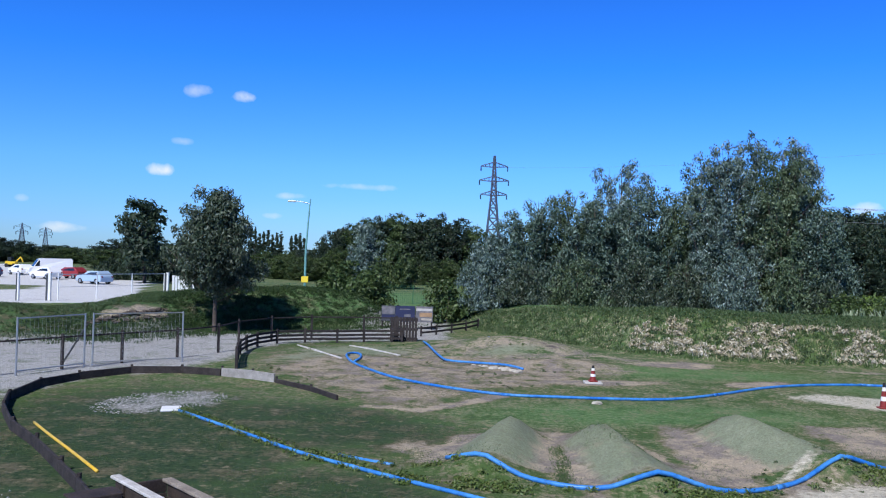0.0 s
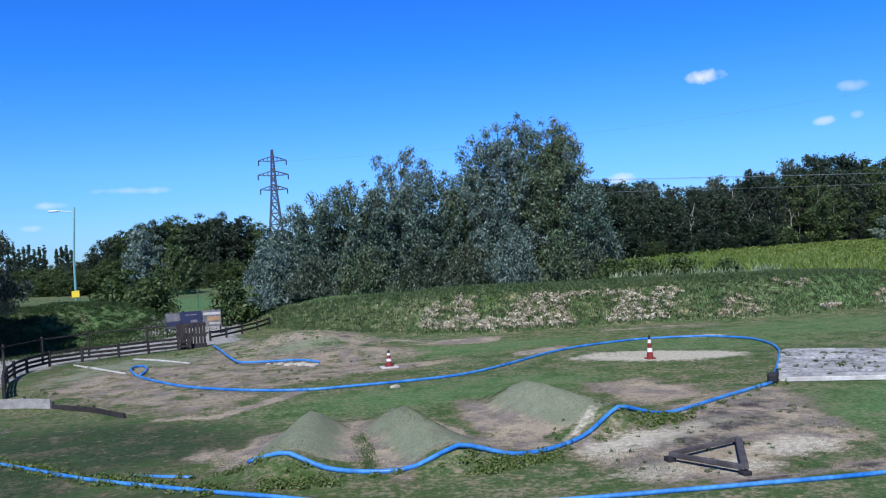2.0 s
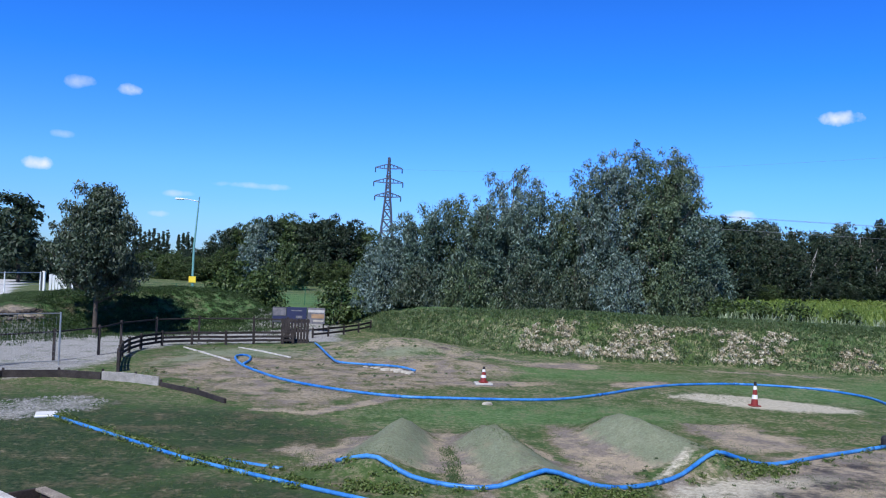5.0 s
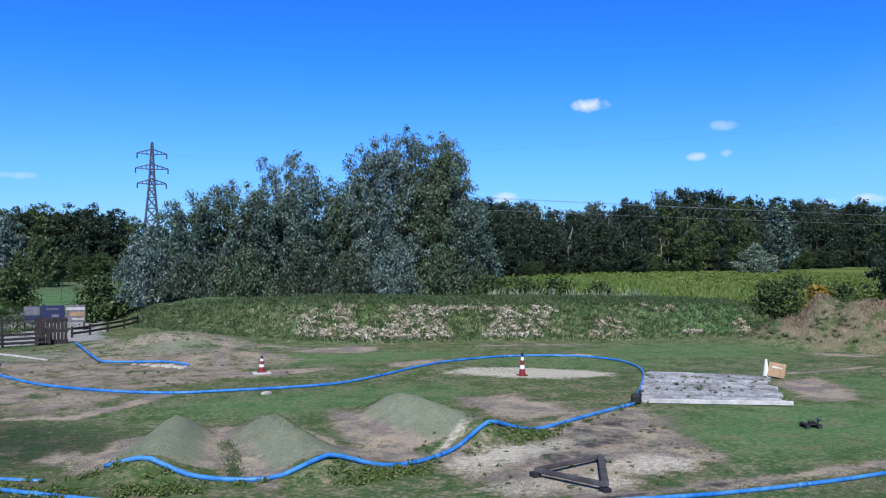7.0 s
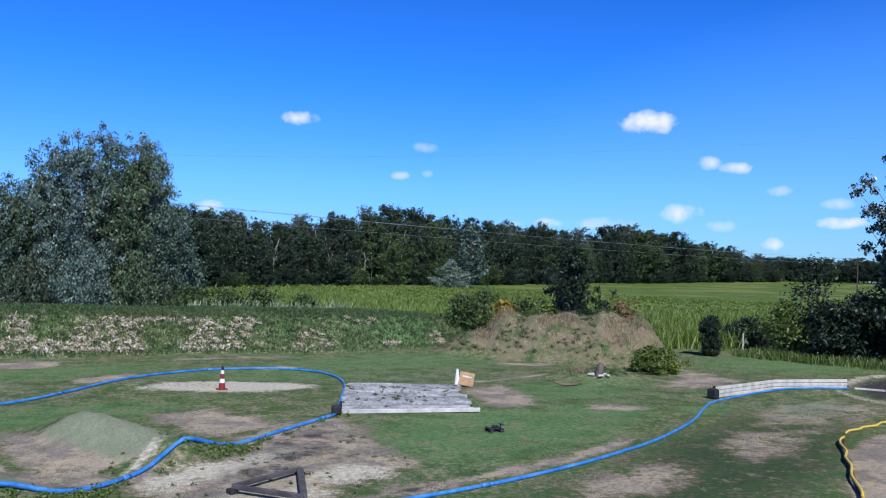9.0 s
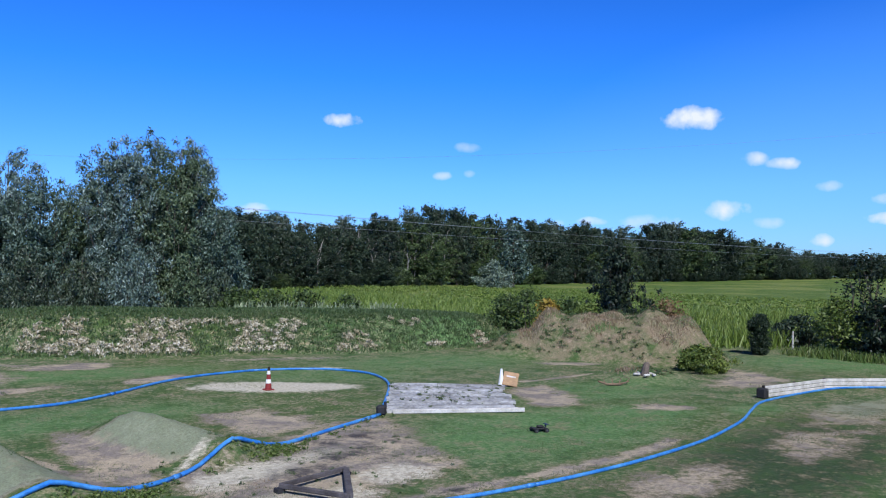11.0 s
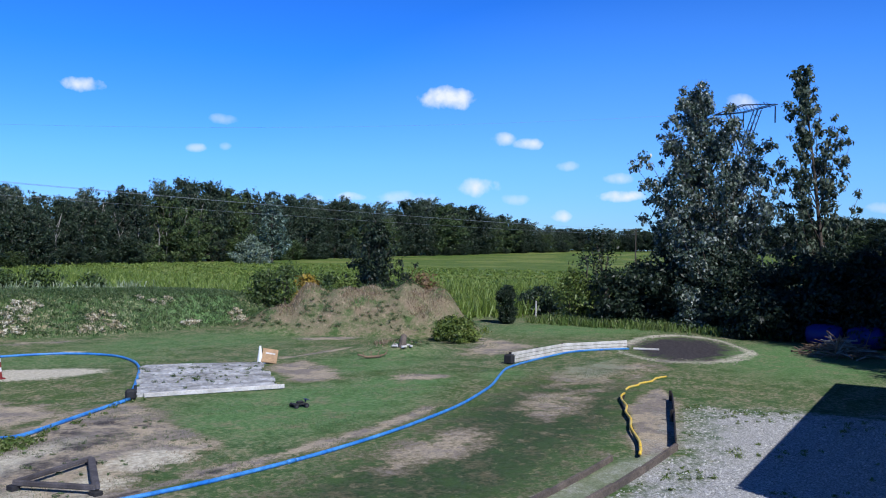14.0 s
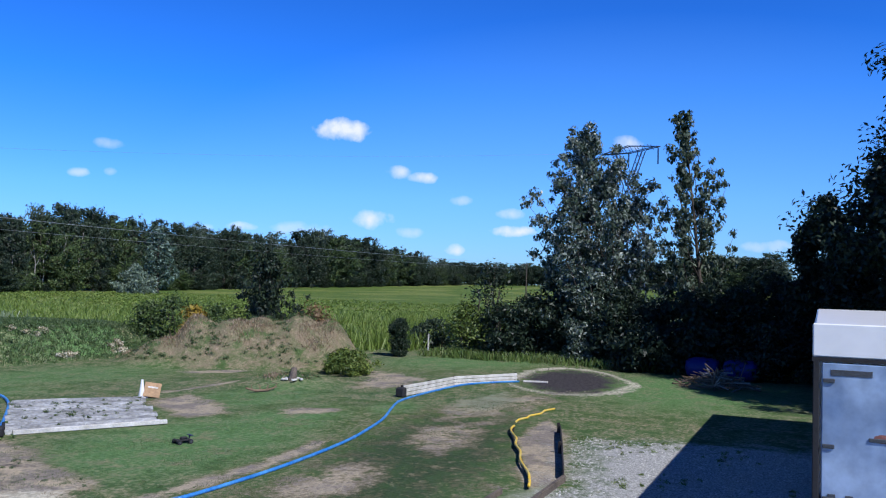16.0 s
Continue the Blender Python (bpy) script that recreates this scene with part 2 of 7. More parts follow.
    pale = mix(rng(fine, 0.35, 0.65), (0.40, 0.365, 0.285), (0.55, 0.51, 0.41))
    col = mix(zone("pale"), col, pale)
    dark = mix(rng(fine, 0.35, 0.7), (0.02, 0.018, 0.022), (0.085, 0.075, 0.075))
    col = mix(zone("dark", 0.15), col, dark)
    paved = mix(rng(mid, 0.35, 0.65), (0.50, 0.50, 0.50), (0.60, 0.60, 0.59))
    col = mix(rng(zones["paved"], 0.4, 0.6), col, paved)
    hs = N.new("ShaderNodeHueSaturation")
    L.new(col, hs.inputs["Color"])
    L.new(arith("MULTIPLY", rng(speck, 0.3, 0.7, 0.72, 1.30), rng(fine, 0.3, 0.7, 0.84, 1.16)), hs.inputs["Value"])
    L.new(hs.outputs[0], b.inputs["Base Color"])
    bp = N.new("ShaderNodeBump")
    bp.inputs["Strength"].default_value, bp.inputs["Distance"].default_value = 0.5, 0.05
    L.new(arith("ADD", fine, arith("MULTIPLY", speck, 0.6)), bp.inputs["Height"])
    L.new(bp.outputs[0], b.inputs["Normal"])
    return m


M = {
    "ground": ground_mat(),
    "blue": mat("blue_plastic", (0.016, 0.15, 0.50), 0.4, 0.25, 2.0, alt=(0.07, 0.27, 0.60), bump=0.1, fine=14),
    "yellow": mat("yellow_plastic", (0.75, 0.47, 0.04), 0.5, 0.2, 3.0, alt=(0.6, 0.45, 0.12), bump=0.1),
    "dark_wood": mat("dark_wood", (0.018, 0.014, 0.014), 0.85, 0.35, 5.0, alt=(0.042, 0.034, 0.031)),
    "grey_wood": mat("grey_weathered_wood", (0.36, 0.34, 0.32), 0.9, 0.25, 4.0, alt=(0.24, 0.225, 0.21)),
    "deck_wood": mat("bleached_deck_boards", (0.45, 0.45, 0.45), 0.9, 0.42, 2.2, alt=(0.23, 0.23, 0.225), fine=11, rand=0.22),
    "old_wood": mat("old_brown_timber", (0.14, 0.11, 0.09), 0.9, 0.35, 4.0, alt=(0.075, 0.06, 0.052)),
    "grey_beam": mat("grey_brown_beams", (0.10, 0.09, 0.092), 0.8, 0.35, 5.0, alt=(0.05, 0.044, 0.045)),
    "brown_wood": mat("brown_stained_wood", (0.05, 0.036, 0.03), 0.8, 0.35, 4.0, alt=(0.025, 0.018, 0.016)),
    "tan_wood": mat("tan_weathered_wood", (0.30, 0.26, 0.21), 0.9, 0.3, 4.0, alt=(0.19, 0.16, 0.13)),
    "clod": mat("dry_clods", (0.12, 0.095, 0.075), 0.95, 0.4, 2.5, alt=(0.05, 0.043, 0.036), bump=0.6, fine=9),
    "stone": mat("pale_stone", (0.5, 0.46, 0.38), 0.9, 0.25, 5.0, alt=(0.34, 0.31, 0.26)),
    "pale_wood": mat("whitewashed_wood", (0.62, 0.60, 0.57), 0.8, 0.2, 4.0, alt=(0.42, 0.40, 0.37)),
    "ply": mat("plywood", (0.42, 0.26, 0.14), 0.75, 0.25, 4.0, alt=(0.28, 0.18, 0.10)),
    "black": mat("black_rubber", (0.022, 0.022, 0.025), 0.8, 0.3, 6.0),
    "red": mat("red_plastic", (0.24, 0.03, 0.025), 0.5, 0.2, 5.0),
    "white": mat("white_paint", (0.80, 0.80, 0.79), 0.5, 0.04, 2.0, alt=(0.72, 0.72, 0.70), bump=0.03, fine=8),
    "rubble": mat("tan_rubble", (0.27, 0.235, 0.19), 0.9, 0.35, 5.0, alt=(0.14, 0.12, 0.10)),
    "pebble": mat("grey_pebbles", (0.33, 0.325, 0.315), 0.9, 0.35, 6.0, alt=(0.15, 0.15, 0.145)),
    "concrete": mat("concrete", (0.5, 0.48, 0.45), 0.9, 0.15, 4.0),
    "steel": mat("galvanised_steel", (0.42, 0.44, 0.46), 0.45, 0.15, 4.0, metal=0.7),
    "darksteel": mat("dark_steel", (0.09, 0.095, 0.10), 0.5, 0.2, 4.0, metal=0.5),
    "pylonsteel": mat("pylon_steel", (0.10, 0.12, 0.17), 0.6, 0.15, 1.0, metal=0.4),
    "green_wire": mat("green_coated_wire", (0.03, 0.12, 0.06), 0.5, 0.15, 3.0),
    "bark": mat("bark", (0.10, 0.08, 0.065), 0.95, 0.4, 4.0, bump=0.8),
    "birch": mat("pale_bark", (0.42, 0.40, 0.37), 0.9, 0.3, 3.0, alt=(0.2, 0.19, 0.18)),
    "willow": leaf_mat("willow_leaves", (0.032, 0.062, 0.041), (0.083, 0.135, 0.095), (0.26, 0.36, 0.31)),
    "silver_willow": leaf_mat("silver_willow_leaves", (0.048, 0.083, 0.062), (0.125, 0.19, 0.155), (0.32, 0.42, 0.40)),
    "willow_olive": leaf_mat("olive_willow_leaves", (0.036, 0.066, 0.03), (0.09, 0.135, 0.065), (0.22, 0.29, 0.18)),
    "bankleaf": leaf_mat("dull_willow_leaves", (0.028, 0.05, 0.026), (0.062, 0.092, 0.055), (0.19, 0.23, 0.18)),
    "silver": leaf_mat("silver_leaves", (0.09, 0.135, 0.09), (0.17, 0.23, 0.165), (0.32, 0.39, 0.31)),
    "green": leaf_mat("green_leaves", (0.03, 0.055, 0.015), (0.06, 0.10, 0.028), (0.12, 0.17, 0.06)),
    "forest": leaf_mat("forest_leaves", (0.017, 0.034, 0.019), (0.034, 0.058, 0.031), (0.065, 0.095, 0.055), trans=0.2),
    "conifer": leaf_mat("conifer_needles", (0.012, 0.025, 0.014), (0.02, 0.04, 0.02), (0.035, 0.06, 0.03)),
    "lime": leaf_mat("lime_leaves", (0.06, 0.10, 0.02), (0.12, 0.17, 0.035), (0.2, 0.25, 0.06)),
    "autumn": leaf_mat("yellowing_leaves", (0.14, 0.10, 0.02), (0.3, 0.2, 0.03), (0.42, 0.3, 0.05)),
    "poplar": leaf_mat("poplar_leaves", (0.032, 0.056, 0.036), (0.085, 0.12, 0.085), (0.38, 0.43, 0.40), rough=0.35),
    "grass": leaf_mat("grass_blades", (0.065, 0.115, 0.022), (0.11, 0.165, 0.04), (0.2, 0.23, 0.09)),
    "straw": leaf_mat("dry_grass", (0.34, 0.29, 0.18), (0.52, 0.46, 0.33), (0.74, 0.69, 0.57)),
    "reed": leaf_mat("pale_reed_leaves", (0.17, 0.23, 0.12), (0.27, 0.33, 0.19), (0.42, 0.46, 0.32)),
    "cropleaf": leaf_mat("crop_leaves", (0.09, 0.15, 0.025), (0.15, 0.22, 0.04), (0.24, 0.3, 0.08)),
    "lawnleaf": leaf_mat("mown_grass", (0.042, 0.086, 0.029), (0.078, 0.126, 0.045), (0.14, 0.175, 0.085)),
    # dark bank plants, their green lowered further for the bank tree's shadow
    "nettle": leaf_mat("dark_bank_grass", (0.016, 0.040, 0.010), (0.032, 0.066, 0.016), (0.065, 0.11, 0.032)),
    "twig": mat("dead_twigs", (0.22, 0.15, 0.1), 0.95, 0.35, 5.0),
    "carblue": mat("silver_blue_paint", (0.36, 0.48, 0.62), 0.3, 0.06, 2.0, spec=0.6),
    "carred": mat("dark_red_paint", (0.3, 0.03, 0.03), 0.3, 0.06, 2.0, spec=0.6),
    "carwhite": mat("white_car_paint", (0.8, 0.8, 0.8), 0.3, 0.03, 1.2, spec=0.6, bump=0, fine=6),
    "cardark": mat("dark_blue_paint", (0.04, 0.07, 0.16), 0.3, 0.06, 2.0, spec=0.6),
    "digger": mat("yellow_machine_paint", (0.75, 0.5, 0.03), 0.45, 0.1, 2.0),
    "glass": mat("dark_glazing", (0.02, 0.025, 0.03), 0.08, 0.05, 2.0, spec=0.8, bump=0),
    "rearpanel": mat("worn_pale_blue_panel", (0.30, 0.40, 0.55), 0.2, 0.18, 1.1, alt=(0.12, 0.19, 0.32), spec=0.6, bump=0, fine=5),
    # barrel blue, darkened in its base colour for the trees' shade
    "bluetarp": mat("shade_darkened_blue", (0.006, 0.016, 0.17), 0.5, 0.2, 3.0),
    "orange": mat("orange_lens", (0.85, 0.22, 0.02), 0.25, 0.1, 3.0),
    "signblue": mat("dark_blue_sign", (0.022, 0.028, 0.075), 0.5, 0.15, 3.0),
    "signyellow": mat("yellow_sign", (0.85, 0.62, 0.05), 0.5, 0.1, 3.0),
    "greyprint": mat("faded_grey_print", (0.19, 0.18, 0.19), 0.6, 0.3, 5.0, alt=(0.10, 0.10, 0.11), bump=0.05),
    # leaf greens lowered to near black: deep tree shade put into the colour
    "shade": leaf_mat("shade_darkened_leaves", (0.010, 0.020, 0.012), (0.018, 0.034, 0.018), (0.045, 0.07, 0.038), trans=0.12),
    "woodlight": leaf_mat("light_wood_leaves", (0.035, 0.062, 0.024), (0.065, 0.105, 0.035), (0.12, 0.165, 0.06), trans=0.25),
    "withered": leaf_mat("withered_leaves", (0.11, 0.062, 0.03), (0.2, 0.12, 0.06), (0.3, 0.21, 0.11)),
    "drystalk": leaf_mat("dry_brown_stalks", (0.17, 0.12, 0.075), (0.27, 0.20, 0.13), (0.40, 0.32, 0.22)),
    "rust": mat("dull_rust", (0.24, 0.10, 0.08), 0.9, 0.3, 6.0),
    "yard_pebble": mat("pale_yard_gravel", (0.52, 0.51, 0.48), 0.9, 0.3, 6.0, alt=(0.30, 0.295, 0.28)),
    "mast": mat("green_painted_mast", (0.16, 0.36, 0.36), 0.5, 0.15, 3.0),
}


# ---- mesh helpers ----
def mesh_ob(name, verts, faces, material, parent=None, label="", smooth=False):
    me = bpy.data.meshes.new(name)
    me.from_pydata([tuple(v) for v in verts], [], faces)
    me.materials.append(material)
    if smooth:
        me.polygons.foreach_set("use_smooth", [True] * len(me.polygons))
    me.update()
    ob = new(name, me)
    if parent:
        ob.parent = parent
    if label:
        ob["label"] = label
    return ob


def part(name, bm, material, parent=None, label="", smooth=False):
    me = bpy.data.meshes.new(name)
    bm.to_mesh(me)
    bm.free()
    me.materials.append(material)
    if smooth:
        me.polygons.foreach_set("use_smooth", [True] * len(me.polygons))
    ob = new(name, me)
    if parent:
        ob.parent = parent
    if label:
        ob["label"] = label
    return ob


def thing(name, place, label, category, group="", kind="", rz=0):
    e = new(name)
    e.empty_display_size = 0.1
    e.matrix_world = pose(*place, 0, 0, rz)
    return tagged(e, label, category, group, kind)


def add_box(bm, size, at=(0, 0, 0), rot=None, bevel=0.0):
    """A box of that size, its centre at at, turned by rot (a matrix)."""
    mt = Matrix.Translation(at) @ (rot.to_4x4() if rot is not None else Matrix.Identity(4)) @ Matrix.Diagonal((*size, 1))
    r = bmesh.ops.create_cube(bm, size=1, matrix=mt)
    if bevel:
        es = list({e for v in r["verts"] for e in v.link_edges})
        bmesh.ops.bevel(bm, geom=es, offset=bevel, segments=1, affect="EDGES")


def add_beam(bm, a, b, w, h, bevel=0.0):
    """A beam of section w x h between two points."""
    a, b = Vector(a), Vector(b)
    d = b - a
    q = d.to_track_quat("X", "Z").to_matrix()
    add_box(bm, (d.length, w, h), (a + b) / 2, q, bevel)


def add_tube(bm, pts, radii, sides=8, caps=True):
    """A round tube along points, with a radius for each."""
    rings = []
    n = len(pts)
    pts = [Vector(p) for p in pts]
    side = None
    for i, p in enumerate(pts):
        d = (pts[min(i + 1, n - 1)] - pts[max(i - 1, 0)]).normalized()
        if side is None:
            side = d.orthogonal().normalized()
        side = (side - d * side.dot(d)).normalized()
        up = d.cross(side)
        r = radii[i] if hasattr(radii, "__len__") else radii
        rings.append([bm.verts.new(p + (side * math.cos(2 * math.pi * k / sides) + up * math.sin(2 * math.pi * k / sides)) * r) for k in range(sides)])
    for a, b in zip(rings, rings[1:]):
        for k in range(sides):
            bm.faces.new((a[k], a[(k + 1) % sides], b[(k + 1) % sides], b[k]))
    if caps:
        bm.faces.new(rings[0][::-1])
        bm.faces.new(rings[-1])


def spline(pts, step=0.25):
    """Points at about that step along a smooth curve through pts."""
    P = [Vector(p) for p in pts]
    out = []
    for i in range(len(P) - 1):
        p0, p1, p2, p3 = P[max(i - 1, 0)], P[i], P[i + 1], P[min(i + 2, len(P) - 1)]
        k = max(2, int((p2 - p1).length / step))
        for j in range(k):
            t = j / k
            out.append(0.5 * ((2 * p1) + (p2 - p0) * t + (2 * p0 - 5 * p1 + 4 * p2 - p3) * t * t + (3 * p1 - p0 - 3 * p2 + p3) * t ** 3))
    out.append(P[-1])
    return out


# ---- the lie of the land ----
def sstep(a, b, v):
    t = np.clip((v - a) / (b - a), 0, 1)
    return t * t * (3 - 2 * t)


def seg_dist(x, y, pts):
    """Distance to a polyline, and the run along it from 0 to 1."""
    best, run = np.full(np.shape(x), 1e9), np.zeros(np.shape(x))
    n = len(pts) - 1
    for i in range(n):
        (ax, ay), (bx, by) = pts[i][:2], pts[i + 1][:2]
        dx, dy = bx - ax, by - ay
        t = np.clip(((x - ax) * dx + (y - ay) * dy) / (dx * dx + dy * dy), 0, 1)
        d = np.hypot(x - ax - t * dx, y - ay - t * dy)
        run = np.where(d < best, (i + t) / n, run)
        best = np.minimum(best, d)
    return best, run


def inside(x, y, poly, soft=0.4):
    """1 inside a polygon, 0 outside, with a soft border."""
    c = np.zeros(np.shape(x), bool)
    n = len(poly)
    for i in range(n):
        (ax, ay), (bx, by) = poly[i], poly[(i + 1) % n]
        hit = ((ay > y) != (by > y)) & (x < (bx - ax) * (y - ay) / (by - ay + 1e-12) + ax)
        c ^= hit
    d, _ = seg_dist(x, y, list(poly) + [poly[0]])
    return np.where(c, 0.5 + np.minimum(d / soft, 1) * 0.5, 0.5 - np.minimum(d / soft, 1) * 0.5)


def ell(x, y, cx, cy, rx, ry, deg=0.0):
    """1 in the middle of an ellipse, 0.5 on its border, 0 well outside."""
    a = radians(deg)
    u, v = (x - cx) * math.cos(a) + (y - cy) * math.sin(a), -(x - cx) * math.sin(a) + (y - cy) * math.cos(a)
    return np.clip(1.5 - np.hypot(u / rx, v / ry), 0, 1) * (np.hypot(u / rx, v / ry) < 1.5)


BERM_X = [-1.0, 2.0, 5.2, 7.3, 9.2, 12.3, 15.8, 19.0, 22.5, 26.8, 31.0]
BERM_Y = [46.5, 41.4, 35.6, 32.6, 31.5, 30.9, 30.3, 29.3, 28.6, 28.7, 29.4]
WHOOPS = [((0.74, 13.95), (1.36, 16.3), 0.84, 0.27, 0.52), ((3.40, 13.2), (3.08, 15.9), 0.86, 0.30, 0.50), ((6.78, 14.45), (6.05, 16.95), 1.05, 0.36, 0.54)]
MOUND = [(27.1, 24.8), (28.2, 23.1), (29.1, 21.5)]
MOUND_APRON = [(25.8, 26.0), (26.6, 25.0)]
BANK = [(-27.0, 29.5), (-18.0, 34.6), (-16.4, 35.9), (-14.5, 37.3), (-13.2, 39.4), (-9.7, 41.9), (-7.3, 43.4), (-5.5, 45.2), (-4.4, 46.3)]
BANK_Z = [0.9, 1.05, 0.85, 1.05, 1.4, 1.6, 1.7, 1.5, 0.8]


def height(x, y):
    x, y = np.asarray(x, float), np.asarray(y, float)
    z = 4.0 * np.clip((x - 110) / 216, 0, 1) ** 2
    # grass berm behind the track
    slope = np.interp(x, BERM_X[:-1], np.diff(BERM_Y) / np.diff(BERM_X))
    d = (y - np.interp(x, BERM_X, BERM_Y)) / np.sqrt(1 + slope * slope)
    top = np.interp(x, [0.0, 2.0, 4.5, 9.0, 24.0, 29.0, 33.0], [0.0, 0.65, 1.25, 1.6, 1.5, 1.15, 0.3])
    z = z + top * np.interp(d, [0.0, 0.3, 1.9, 2.5, 3.2], [0.0, 0.08, 0.86, 0.97, 1.0]) * (1 - 0.8 * sstep(4.0, 8.5, d))
    # mound of dry earth
    dm, _ = seg_dist(x, y, MOUND)
    da, _ = seg_dist(x, y, MOUND_APRON)
    z = np.maximum(z, 0.95 * (1 - sstep(0.3, 2.6, da)))
    z = np.maximum(z, 0.5 * (1 - sstep(0.2, 2.2, np.hypot(x - 23.4, y - 17.9))) * 0.5)
    z = np.maximum(z, (1.66 + 0.10 * np.sin(x * 1.9 + y) + 0.10 * np.sin(y * 3.1 - x) + 0.07 * np.sin(5.1 * x + 2 * y) * np.sin(4.3 * y - 1.7 * x)) * (1 - sstep(0.7, 3.0, dm)) * (1 + 0.10 * np.sin(x * 2.3 - 1.7 * y) * np.sin(y * 1.9 + 0.7)))
    # grass bank by the entrance
    db, run = seg_dist(x, y, BANK)
    z = np.maximum(z, np.interp(run * 8, range(9), BANK_Z) * (1 - sstep(0.7, 4.5, db)))
    # three jumps
    jump = np.zeros_like(z)
    for (ax, ay), (bx, by), w, h0, h1 in WHOOPS:
        dx, dy = bx - ax, by - ay
        ln = math.hypot(dx, dy)
        s_ = ((x - ax) * dx + (y - ay) * dy) / ln
        q = ((x - ax) * dy - (y - ay) * dx) / ln
        h_ = np.interp(s_, [-0.55, -0.1, 0.25, ln * 0.8, ln, ln + 0.35, ln + 1.5], [0, h0 * 0.92, h0, h1 * 0.97, h1, h1 * 0.9, 0])
        wl = w * np.interp(s_, [0, ln], [0.98, 0.72])
        jump = np.maximum(jump, h_ * np.interp(np.abs(q) / wl, [0, 0.16, 0.5, 0.9, 1.2, 1.5], [1, 0.93, 0.60, 0.18, 0.04, 0]))
    z = z + jump
    # low humps by the hairpin
    z = z + 0.5 * np.exp(-((x - 2.9) / 2.6) ** 2 - ((y - 33.2) / 2.0) ** 2)
    z = z + 0.18 * np.exp(-((x - 4.0) / 1.6) ** 2 - ((y - 28.6) / 1.0) ** 2)
    z = z + 0.03 * np.sin(x * 0.7 + 1.0) * np.sin(y * 0.6) * (np.hypot(x, y) < 60)
    return z


def gz(x, y):
    return float(height(x, y))


def axis(lo, hi, step, far):
    near = np.arange(lo, hi + step / 2, step)
    grow = step * 1.17 ** np.arange(1, 200)
    up = hi + np.cumsum(grow)
    dn = lo - np.cumsum(grow)
    return np.concatenate([dn[dn > -far][::-1], near, up[up < far]])


